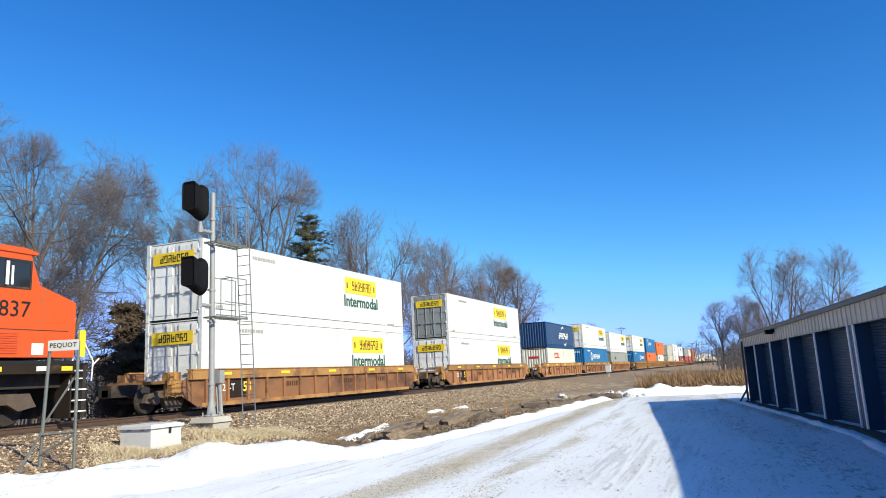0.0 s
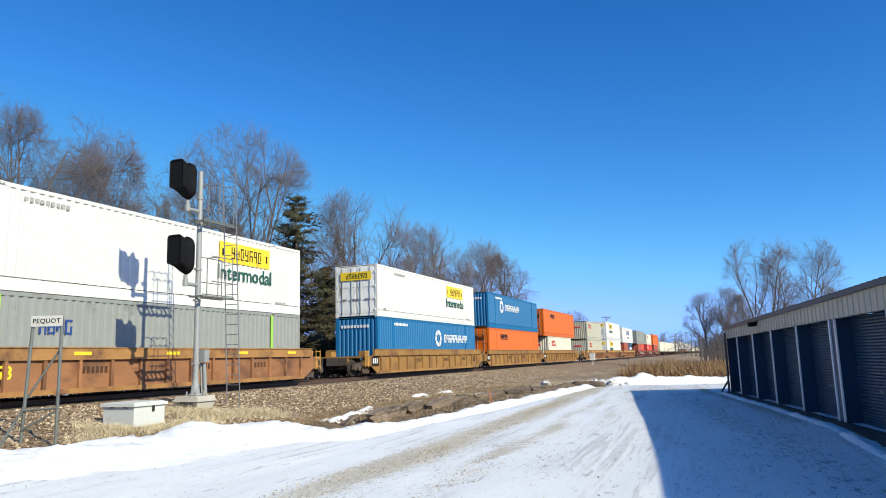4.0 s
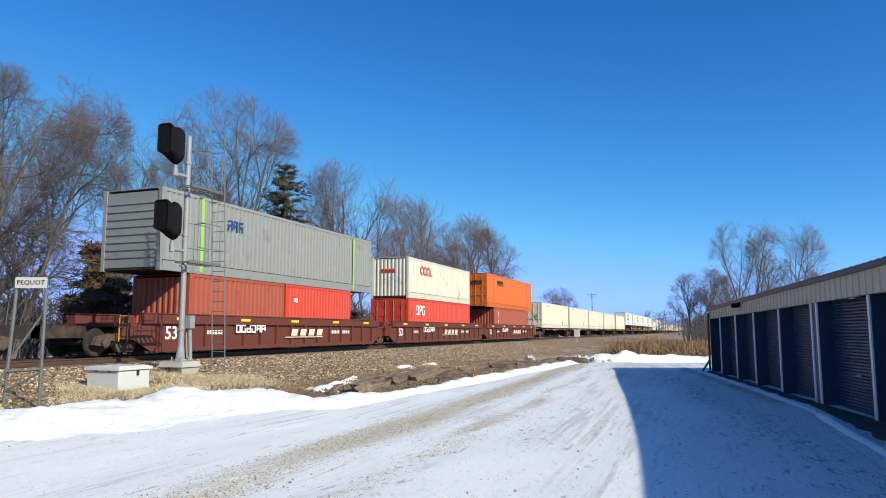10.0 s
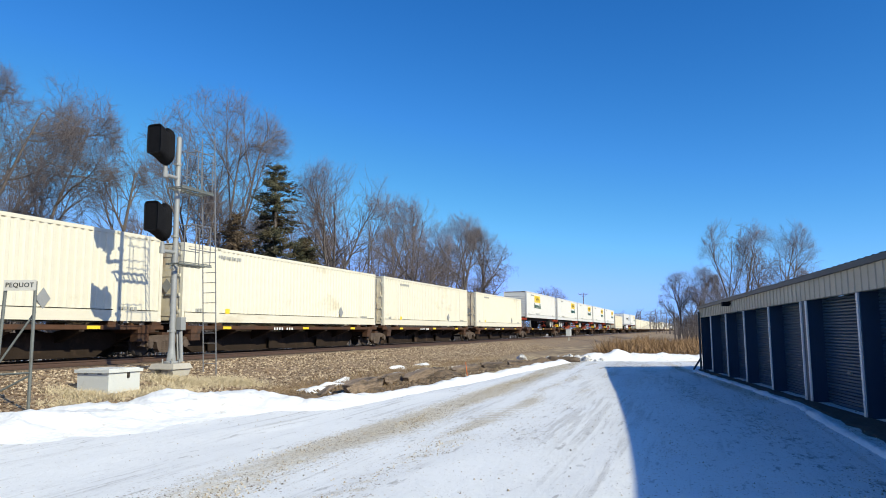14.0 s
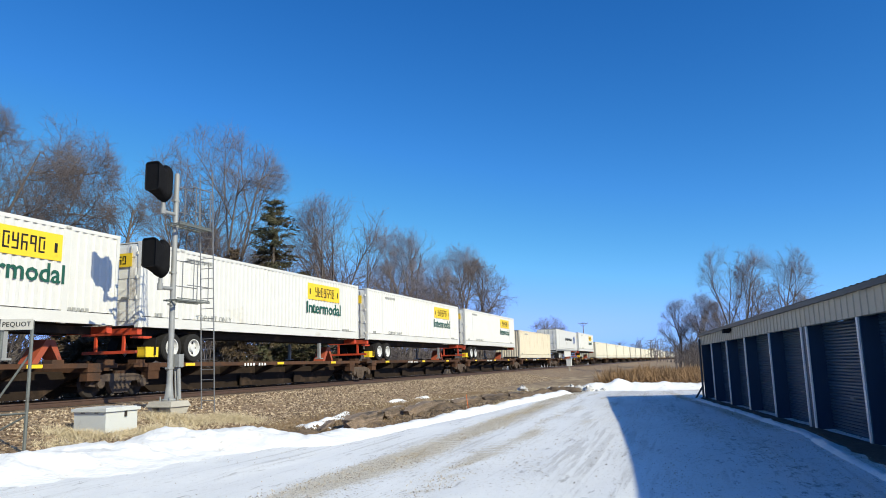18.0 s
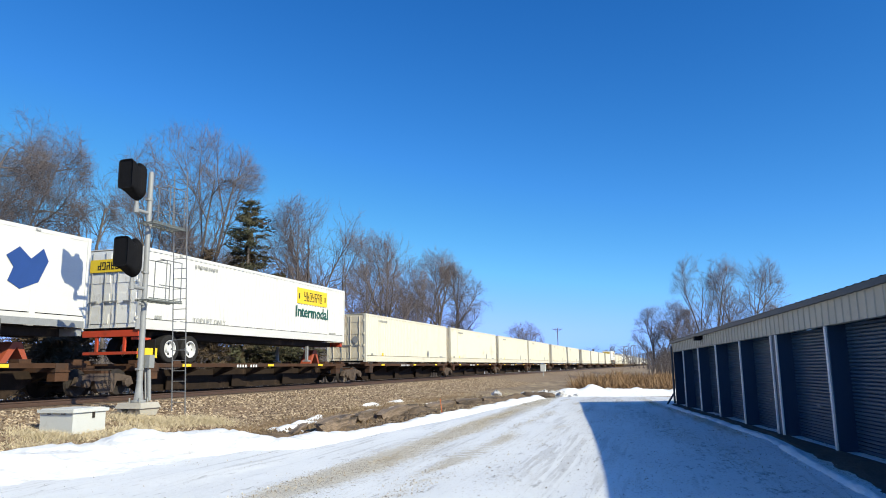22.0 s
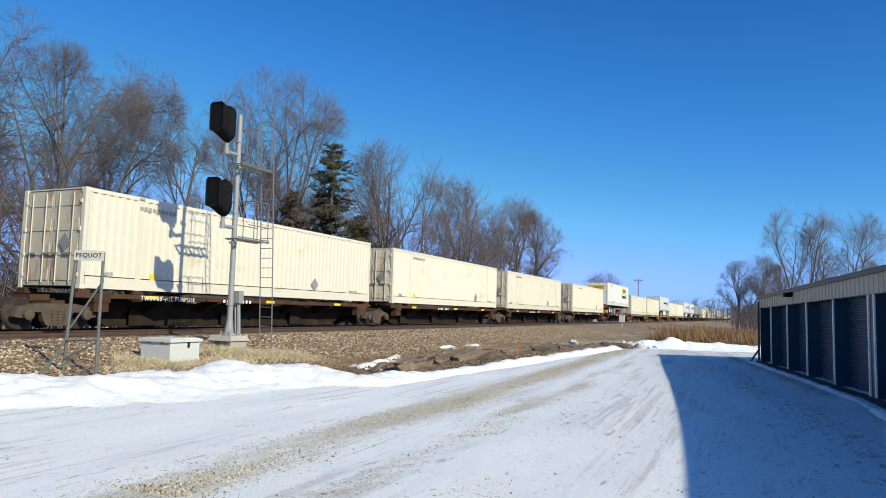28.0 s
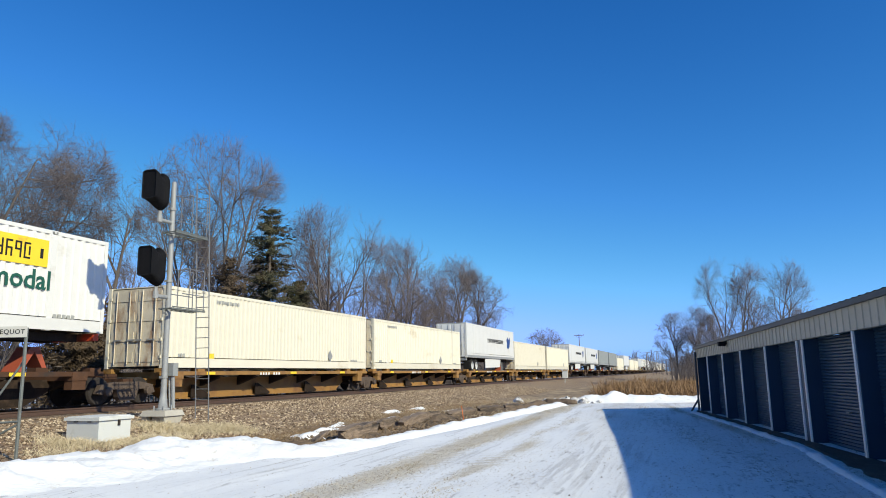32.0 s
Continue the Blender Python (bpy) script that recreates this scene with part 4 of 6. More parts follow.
def small_marks(ob, L, H, material="grey_ink", seed=0):
    """Unread stencils: a number row near the top edge, a few near the bottom."""
    rnd = random.Random(seed)
    bars(ob, "stencil", -L / 2 + 2.6 + rnd.random(), H - 0.35, 1.5, 0.13, 9, material)
    bars(ob, "stencil", L / 2 - 1.5, 0.42, 0.8, 0.12, 5, material)
    bars(ob, "stencil", -L / 2 + 0.9, 0.45, 0.4, 0.14, 3, material)


def diamond(ob, L, y=3.2, s=0.24, z=0.62):
    decor(ob, "placard_holder", Build().prism([(y, z - s * 1.25), (y + s, z), (y, z + s * 1.25), (y - s, z)], "x", 1.30, 1.318), "galv", "grey diamond placard holder")


# -- running gear, shared by all cars --
def truck_parts():
    w = Build().lathe([(-0.07, 0.36), (-0.07, 0.42), (-0.03, 0.455), (0.04, 0.42), (0.06, 0.40), (0.06, 0.12), (0.10, 0.12), (0.10, 0.05)], (0, 0, 0), "x", 22).mesh("wheel", "steel", False)
    f = Build()
    f.prism([(-1.25, -0.06), (-1.12, 0.20), (-0.55, 0.30), (0.55, 0.30), (1.12, 0.20), (1.25, -0.06), (1.02, -0.10), (0.86, 0.06), (0.48, 0.06), (0.40, -0.18), (0.30, -0.30), (-0.30, -0.30), (-0.40, -0.18), (-0.48, 0.06), (-0.86, 0.06), (-1.02, -0.10)], "x", -0.09, 0.09)
    for y in (-0.88, 0.88):
        f.lathe([(0.08, 0.15), (0.20, 0.15), (0.22, 0.10)], (0, y, 0.0), "x", 10)
    s = Build()
    for y in (-0.17, 0.0, 0.17):
        for q in range(5):
            s.lathe([(-0.02, 0.075), (0.02, 0.075)], (0.02, y, -0.20 + q * 0.075), "z", 8)
    return w, f.mesh("side_frame", "truckframe"), s.mesh("spring", "truckframe")


WHEEL, FRAME, SPRING = truck_parts()
BOLSTER = Build().box((0, 0, 0.25), (2.2, 0.42, 0.28)).box((0, 0, 0.45), (0.7, 0.6, 0.2)).mesh("truck_bolster", "spine")
AXLE = Build().bar((-0.75, 0, 0), (0.75, 0, 0), 0.075, 8).mesh("axle", "steel")


def truck(car, y):
    """A two-axle truck under a car; its wheels stand on the rails."""
    b = part("truck", BOLSTER, "spine", car)
    b.matrix_basis = pose(0, y, 0.46)
    for yy in (-0.88, 0.88):
        a = part("axle", AXLE, "steel", b)
        a.matrix_basis = pose(0, yy, 0)
        for s in (1, -1):
            w = part("wheel", WHEEL, "steel", b)
            w.matrix_basis = pose(s * 0.76, yy, 0, 0, 0, 0 if s > 0 else 180)
    for s in (1, -1):
        f = part("side_frame", FRAME, "truckframe", b)
        f.matrix_basis = pose(s * 1.03, 0, 0, 0, 0, 0 if s > 0 else 180)
        g = tagged(part("spring", SPRING, "truckframe", b), kind="stuff")
        g.matrix_basis = pose(s * 1.06, 0, 0, 0, 0, 0 if s > 0 else 180)


CAR_MESH = {}
SIDES = {"ttx": "ttxside"}
M["ttxo"] = M["ochre"]


def well_car(c, fore, aft, material, label, art_fore, art_aft, stencil=True):
    """A double-stack well car, its middle at c; fore and aft: half lengths to the ends (towards -y and +y)."""
    car = thing("well_car", None, label, "rail car", "well cars of the train")
    if material not in CAR_MESH:
        W = 8.35
        side = Build().prism([(-W, 0.16), (W, 0.16), (W + 0.75, 0.55), (W + 0.75, 1.02), (W, 1.36), (-W, 1.36), (-W - 0.75, 1.02), (-W - 0.75, 0.55)], "x", -0.02, 0.02)
        chord = Build().box((0.06, 0, 1.23), (0.14, 2 * W + 0.9, 0.32)).box((0.05, 0, 1.41), (0.22, 2 * W + 0.9, 0.035))
        low = Build().box((0.03, 0, 0.20), (0.16, 2 * W - 0.3, 0.14))
        rib = Build().prism([(0.0, 0.27), (0.09, 0.27), (0.09, 1.068), (0.0, 1.068)], "y", -0.05, 0.05)
        floor_ = Build().box((0, 0, 0.20), (2.5, 2 * W - 0.4, 0.08))
        end_ = Build().box((0, 0, 1.02), (2.75, 1.2, 0.10)).box((0, 0, 0.72), (0.7, 1.3, 0.5)).box((1.2, 0, 0.75), (0.3, 1.0, 0.42)).box((-1.2, 0, 0.75), (0.3, 1.0, 0.42)).box((1.0, 0.1, 1.2), (0.35, 0.5, 0.28)).box((-1.0, 0.1, 1.2), (0.35, 0.5, 0.28))
        CAR_MESH[material] = [side.mesh("side_sheet", SIDES.get(material, material)), chord.mesh("top_chord", material), low.mesh("bottom_chord", material), rib.mesh("side_post", SIDES.get(material, material)), floor_.mesh("well_floor", "steel"), end_.mesh("end_platform", material)]
    side, chord, low, rib, floor_, end_ = CAR_MESH[material]
    part("well_floor", floor_, "steel", car)
    for s in (1, -1):
        w = part("side_sheet", side, material, car)
        w.matrix_basis = pose(s * 1.36, 0, 0, 0, 0, 0 if s > 0 else 180)
        for nm, me in (("top_chord", chord), ("bottom_chord", low)):
            q = part(nm, me, material, car)
            q.matrix_basis = pose(s * 1.36, 0, 0, 0, 0, 0 if s > 0 else 180)
        for i in range(15):
            if s > 0 or i % 7 == 0:
                q = part("side_post", rib, material, car)
                q.matrix_basis = pose(s * 1.38, -7.98 + 1.14 * i, 0, 0, 0, 0 if s > 0 else 180)
    for k, (y, art) in enumerate(((-fore, art_fore), (aft, art_aft))):
        t = -1 if k == 0 else 1
        e = part("end_platform", end_, material, car)
        e.matrix_basis = pose(0, t * 9.05, 0, 0, 0, 0 if t > 0 else 180)
        if art:
            part("articulation", Build().box((0, (t * 9.5 + y) / 2, 0.78), (0.5, abs(y - t * 9.3) + 0.1, 0.36)), "steel", car)
            if t > 0:
                truck(car, y)
        else:
            part("draft_sill", Build().box((0, (t * 9.6 + y) / 2, 0.80), (0.55, abs(y - t * 9.4) + 0.1, 0.38)).box((0, y + t * -0.15, 0.74), (0.26, 0.6, 0.22)), "steel", car)
            truck(car, t * 9.15)
            part("grab_iron", Build().bar((1.36, t * 9.7, 0.5), (1.36, t * 9.7, 1.35), 0.02).bar((1.36, t * 9.35, 0.5), (1.36, t * 9.35, 1.35), 0.02).bar((1.36, t * 9.7, 0.6), (1.36, t * 9.35, 0.6), 0.02).bar((1.36, t * 9.7, 0.95), (1.36, t * 9.35, 0.95), 0.02).bar((1.36, t * 9.7, 1.3), (1.36, t * 9.35, 1.3), 0.02), "caryellow", car)
    if stencil:
        ym = "yellow"
        for y in (-7.0, -3.4, 0.2, 3.9, 7.2):
            part("reflector", Build().box((1.495, y, 1.25), (0.012, 0.6, 0.10)), ym, car, "yellow reflective stripe")
    return ride(car, c, RAIL_Z)


def spine_car(c, fore, aft, label, two_fore, two_aft, tone="spine"):
    """One platform of a spine car, its middle at c."""
    car = thing("spine_car", None, label, "rail car", "spine cars of the train")
    if "spine" not in CAR_MESH:
        W = 8.2
        beam = Build().prism([(-W, 0.62), (-W + 0.9, 0.62), (-W + 1.9, 0.10), (W - 1.9, 0.10), (W - 0.9, 0.62), (W, 0.62), (W, 0.86), (-W, 0.86)], "x", -0.34, 0.34).box((0, 0, 0.10), (0.95, 2 * W - 4.0, 0.04))
        deck = Build().box((0, 0, 1.01), (0.06, 2 * W, 0.13)).box((-0.12, 0, 1.07), (0.22, 2 * W, 0.03))
        arm = Build().prism([(0.3, 0.52), (1.3, 0.88), (1.3, 1.06), (0.3, 0.88)], "y", -0.09, 0.09)
        brace = Build().prism([(0.0, 0.12), (1.1, 0.12), (1.1, 0.20), (0.16, 0.60), (0.0, 0.60)], "x", -0.02, 0.02)
        ped = Build().box((0, 0, 1.12), (0.34, 0.4, 0.15))
        bol = Build().box((0, 0, 0.95), (2.66, 0.55, 0.26)).box((1.15, 0, 0.72), (0.3, 0.5, 0.34)).box((-1.15, 0, 0.72), (0.3, 0.5, 0.34))
        CAR_MESH["spine"] = [beam.mesh("center_sill", "undersill"), deck.mesh("side_rail", "spine"), arm.mesh("cross_arm", "undersill"), brace.mesh("brace", "undersill"), ped.mesh("pedestal", "spine"), bol.mesh("bolster", "spine")]
        CAR_MESH["yellowspine"] = [beam.mesh("center_sill", "ochre"), deck.mesh("side_rail", "ochre"), CAR_MESH["spine"][2], CAR_MESH["spine"][3], ped.mesh("pedestal", "ochre"), bol.mesh("bolster", "ochre")]
    beam, deck, arm, brace, ped, bol = CAR_MESH[tone]
    part("center_sill", beam, "spine", car)
    for s in (1, -1):
        d = part("side_rail", deck, "spine", car)
        d.matrix_basis = pose(s * 1.29, 0, 0, 0, 0, 0 if s > 0 else 180)
        for i in range(7):
            a = part("cross_arm", arm, "spine", car)
            a.matrix_basis = pose(0, -7.2 + 2.4 * i, 0, 0, 0, 0 if s > 0 else 180)
        for y in (-7.9, -6.0, 6.0, 7.9):
            p = part("pedestal", ped, "spine", car)
            p.matrix_basis = pose(s * 1.12, y, 0)
    for i in range(3):
        p = part("brace", brace, "spine", car)
        p.matrix_basis = pose(0.52, -5.6 + 4.2 * i, 0)
    for y in (-7.3, 7.3):
        p = part("bolster", bol, "spine", car)
        p.matrix_basis = pose(0, y, 0)
    for k, (y, two) in enumerate(((-fore, two_fore), (aft, two_aft))):
        t = -1 if k == 0 else 1
        if two:
            part("draft_sill", Build().box((0, (t * 8.1 + y) / 2, 0.74), (0.5, abs(y - t * 8.0) + 0.1, 0.34)), "steel", car)
            truck(car, t * 8.55)
        else:
            part("articulation", Build().box((0, (t * 8.1 + y) / 2, 0.74), (0.5, abs(y - t * 8.0) + 0.1, 0.34)), "steel", car)
            if t > 0:
                truck(car, y)
    for i, y in enumerate((-5.5, 0.4, 5.2)):
        part("reflector", Build().box((1.335, y, 1.01), (0.012, 0.5, 0.10)), "yellow", car, "yellow reflective stripe")
    p = part("stencil", Build().box((1.333, -2.2, 0.98), (0.008, 0.1, 0.11)).box((1.333, -2.0, 0.98), (0.008, 0.1, 0.11)).box((1.333, -1.8, 0.98), (0.008, 0.1, 0.11)).box((1.333, -1.6, 0.98), (0.008, 0.1, 0.11))
             .box((1.333, -1.2, 0.98), (0.008, 0.1, 0.11)).box((1.333, -1.0, 0.98), (0.008, 0.1, 0.11)).box((1.333, -0.8, 0.98), (0.008, 0.1, 0.11)), "white_ink", car)
    return ride(car, c, RAIL_Z)


WZ, SZ, TZ = 1.10, 2.0, 3.05   # heights of a container in a well, on a spine car, on a chassis
H9, H8 = 2.896, 2.591
# loads of the well cars: leading end, then lower and upper box
L53, L40, L20 = 16.15, 12.19, 6.06


def jb(u, z, at, style="fine", end="door", seed=0, endplate=True):
    c_ = container(u, z, L53, H9, "white", "white intermodal container with a yellow name plate", style, end)
    yellow_plate(c_, L53, H9, at, endplate)
    small_marks(c_, L53, H9, seed=seed)
    return c_


def ring_mark(ob, y, z, r, material):
    """A round badge of eight blocks."""
    bl = Build()
    for i in range(8):
        a = i * math.pi / 4
        bl.prism([(y + r * 0.55 * math.cos(a - 0.3), z + r * 0.55 * math.sin(a - 0.3)), (y + r * math.cos(a - 0.33), z + r * math.sin(a - 0.33)), (y + r * math.cos(a + 0.33), z + r * math.sin(a + 0.33)), (y + r * 0.55 * math.cos(a + 0.3), z + r * 0.55 * math.sin(a + 0.3))], "x", 1.302, 1.314)
    decor(ob, "badge", bl, material, "white round badge")


def blue53(u, z, at):
    c_ = container(u, z, L53, H9, "blue", "bright blue corrugated container with white marks", "corr", "wall")
    ring_mark(c_, at - 2.9, 1.85, 0.55, "white_ink")
    bars(c_, "mark", at + 0.4, 1.85, 4.6, 0.52, 11, "white_ink", "white marks on the side", gap=0.35)
    bars(c_, "stencil", -L53 / 2 + 3.0, H9 - 0.35, 1.9, 0.16, 10, "white_ink")
    em = Build()
    for i in range(9):
        em.box((-0.9 + 0.2 * i, -L53 / 2 + 0.0, H9 - 0.5), (0.12, 0.02, 0.16))
    decor(c_, "end_marks", em, "white_ink")
    return c_


def orange53(u, z):
    c_ = container(u, z, L53, H9, "orange", "orange intermodal container with small dark marks", "fine", "door")
    bars(c_, "mark", -L53 / 2 + 4.2, H9 - 0.62, 2.0, 0.30, 9, "ink", gap=0.2)
    decor(c_, "mark_underline", Build().box((1.306, -L53 / 2 + 4.2, H9 - 0.86), (0.01, 2.1, 0.07)), "ink")
    em = Build()
    for k, (cx, cz, sw, sh) in enumerate(strokes(0.0, H9 - 0.75, 1.8, 0.26, 9, 0.3)):
        em.box((cx, -L53 / 2 - 0.05 - 0.0004 * (k % 4), cz), (sw, 0.012, sh))
    em.box((0, -L53 / 2 - 0.05, H9 - 0.95), (1.7, 0.012, 0.06))
    decor(c_, "end_marks", em, "ink")
    return c_


def rings(ob, y, z, s, material):
    """Four rounded rings in a row."""
    bl = Build()
    for i in range(4):
        cy = y + (i - 1.5) * s * 0.85
        for k in range(12):
            a, a2 = 2 * math.pi * k / 12, 2 * math.pi * (k + 1) / 12
            if i == 2 and k in (0, 11):
                continue
            if i == 3 and not (k in (5, 6, 7, 8, 9)):
                continue
            o, q = s * 0.46, s * 0.30
            bl.prism([(cy + q * math.cos(a), z + q * math.sin(a)), (cy + o * math.cos(a), z + o * math.sin(a)), (cy + o * math.cos(a2), z + o * math.sin(a2)), (cy + q * math.cos(a2), z + q * math.sin(a2))], "x", 1.302, 1.316)
    decor(ob, "mark", bl, material, "red ring mark")


def oocl40(u, z, at=-3.6, paint="oocl"):
    c_ = container(u, z, L40, H8, paint, "pale grey-green corrugated container with a red mark" if paint == "oocl" else "pale beige corrugated container with a red mark", "corr", "wall")
    rings(c_, at, H8 - 0.72, 0.66, "red_ink")
    em = Build()
    for i in range(4):
        em.prism([(-0.5 + 0.26 * i + 0.11 * math.cos(k), H8 - 0.85 + 0.13 * math.sin(k)) for k in [q * 0.7854 for q in range(8)]], "y", -L40 / 2 - 0.01, -L40 / 2 + 0.03)
    decor(c_, "end_mark", em, "red_ink")
    return c_


def swoosh(ob, y, z, r, a0, a1, material):
    bl, n = Build(), 10
    for k in range(n):
        a, b2 = radians(a0 + (a1 - a0) * k / n), radians(a0 + (a1 - a0) * (k + 1) / n)
        w0, w1 = 0.16 * math.sin(math.pi * k / n), 0.16 * math.sin(math.pi * (k + 1) / n)
        bl.prism([(y + r * 1.3 * math.cos(a), z + r * math.sin(a)), (y + (r + w0 + 0.02) * 1.3 * math.cos(a), z + (r + w0 + 0.02) * math.sin(a)), (y + (r + w1 + 0.02) * 1.3 * math.cos(b2), z + (r + w1 + 0.02) * math.sin(b2)), (y + r * 1.3 * math.cos(b2), z + r * math.sin(b2))], "x", 1.302, 1.316)
    decor(ob, "swoosh", bl, material)


# -- double stacks --
jb(19.55, WZ, 4.0, "smooth", seed=1)
jb(19.55, WZ + H9, 3.4, "smooth", seed=2)
jb(42.5, WZ, 3.4, "smooth", seed=3)
jb(42.5, WZ + H9, 3.0, "smooth", "greydoor", seed=4)
oocl40(67.85, WZ, -2.2, "oocl2")
c = container(67.85, WZ + H8, L40, H8, "navy", "navy blue corrugated container with a white mark", "corr", "wall")
bars(c, "mark", 1.2, 1.35, 4.3, 0.62, 7, "white_ink", "white marks on the side", gap=0.32)
swoosh(c, 1.2, 1.35, 0.85, 70, 130, "white_ink")
swoosh(c, 1.6, 1.35, 0.85, 250, 310, "white_ink")
blue53(85.45, WZ, -0.6)
jb(85.45, WZ + H9, 4.3, "smooth", seed=5)
c = container(104.65, WZ, L53, H8, "grey", "grey corrugated container with lime stripes", "corr", "hrib")
for y in (-L53 / 2 + 2.1, L53 / 2 - 2.1):
    decor(c, "stripe", Build().box((1.32, y, H8 / 2), (0.012, 0.16, H8 - 0.2)), "lime", "lime green stripe")
bars(c, "mark", -4.2, 1.7, 1.1, 0.42, 4, "blue_ink", gap=0.3)
jb(104.65, WZ + H8, 4.2, "fine", seed=6)
blue53(128.4, WZ, 3.6)
jb(128.4, WZ + H9, 4.0, "fine", seed=7)
orange53(148.05, WZ)
blue53(148.05, WZ + H9, -1.4)
oocl40(168.65, WZ, -3.4, "oocl2")
orange53(167.0, WZ + H8)
oocl40(192.45, WZ)
oocl40(192.45, WZ + H8)
jb(210.0, WZ, -3.2, "fine", seed=8)
jb(210.0, WZ + H9, -3.0, "fine", seed=9)
c = container(231.15, WZ, L20, H8, "brown", "red-brown short corrugated container", "corr", "wall")
c = container(237.35, WZ, L20, H8, "navy", "navy blue short container with white marks", "corr", "door")
bars(c, "mark", 0.6, 1.5, 3.9, 0.5, 7, "white_ink", "white marks on the side", gap=0.32)
swoosh(c, 0.2, 1.55, 0.7, 60, 130, "white_ink")
c = container(229.48, WZ + H8, L53, H9, "white", "white corrugated container with dark blue marks", "fine", "door")
mk = Build()
for i in range(5):
    y = -1.9 + 0.92 * i
    for q, wq, dz in ((0, 0.62, 0.34), (0.05, 0.56, 0.0), (-0.05, 0.62, -0.34)):
        if not (i == 2 and dz != 0.34 - 0.34) or dz == 0:
            mk.prism([(y + q - wq / 2, 1.95 + dz - 0.11), (y + q + wq / 2, 1.95 + dz - 0.11), (y + q + wq / 2 + 0.07, 1.95 + dz + 0.11), (y + q - wq / 2 + 0.07, 1.95 + dz + 0.11)], "x", 1.302, 1.316)
    mk.prism([(y - 0.36 + (i % 2) * 0.42, 1.55), (y - 0.2 + (i % 2) * 0.42, 1.55), (y - 0.06 + (i % 2) * 0.42, 2.35), (y - 0.22 + (i % 2) * 0.42, 2.35)], "x", 1.302, 1.318)
decor(c, "mark", mk, "blue_ink", "large dark blue slanted marks")
words(c, "lettering", "INTERMODAL", 0.44, 0.4, 0.95, "ink", bold=0.0)
words(c, "end_lettering", "INTERMODAL", 0.26, 0.0, 2.18, "ink", bold=0.0, end=-L53 / 2 - 0.05)
em = Build()
for i in range(5):
    em.prism([(-0.72 + 0.33 * i - 0.12, 2.36), (-0.72 + 0.33 * i + 0.12, 2.36), (-0.72 + 0.33 * i + 0.18, 2.66), (-0.72 + 0.33 * i - 0.06, 2.66)], "y", -L53 / 2 - 0.06, -L53 / 2 - 0.04)
decor(c, "end_mark", em, "ink")
small_marks(c, L53, H9, seed=12)
container(254.6, WZ, L20, H8, "brown", "red-brown short corrugated container", "corr", "wall")
c = container(260.8, WZ, L20, H8, "red", "bright red short container", "corr", "door")
bars(c, "mark", -2.2, 1.9, 0.3, 0.2, 2, "white_ink")
c = container(253.05, WZ + H8, L53, H9, "grey", "grey corrugated container with lime stripes", "corr", "hrib")
for y in (-L53 / 2 + 2.1, L53 / 2 - 2.1):
    decor(c, "stripe", Build().box((1.32, y, H9 / 2), (0.012, 0.16, H9 - 0.2)), "lime", "lime green stripe")
bars(c, "mark", -4.0, H9 - 0.85, 1.0, 0.42, 3, "blue_ink", "blue marks on the side", gap=0.3)
c = container(274.5, WZ, L40, H8, "red", "bright red corrugated container with white marks", "corr", "door")
bars(c, "mark", -4.1, 1.85, 1.5, 0.62, 3, "white_ink", "white marks on the side", gap=0.3)
oocl40(274.5, WZ + H8, -3.0, "oocl2")
c = container(293.5, WZ, L40, H8, "brown", "red-brown corrugated container with upright white letters", "corr", "wall")
for i, ch in enumerate("TRITON"):
    decor(c, "letter_bar", Build().box((1.306, -4.7, 2.2 - 0.36 * i), (0.012, 0.28, 0.07)).box((1.306, -4.7 + (0.1 if i % 2 else 0), 2.08 - 0.36 * i), (0.012, 0.08, 0.2)), "white_ink")
orange53(291.4, WZ + H8)

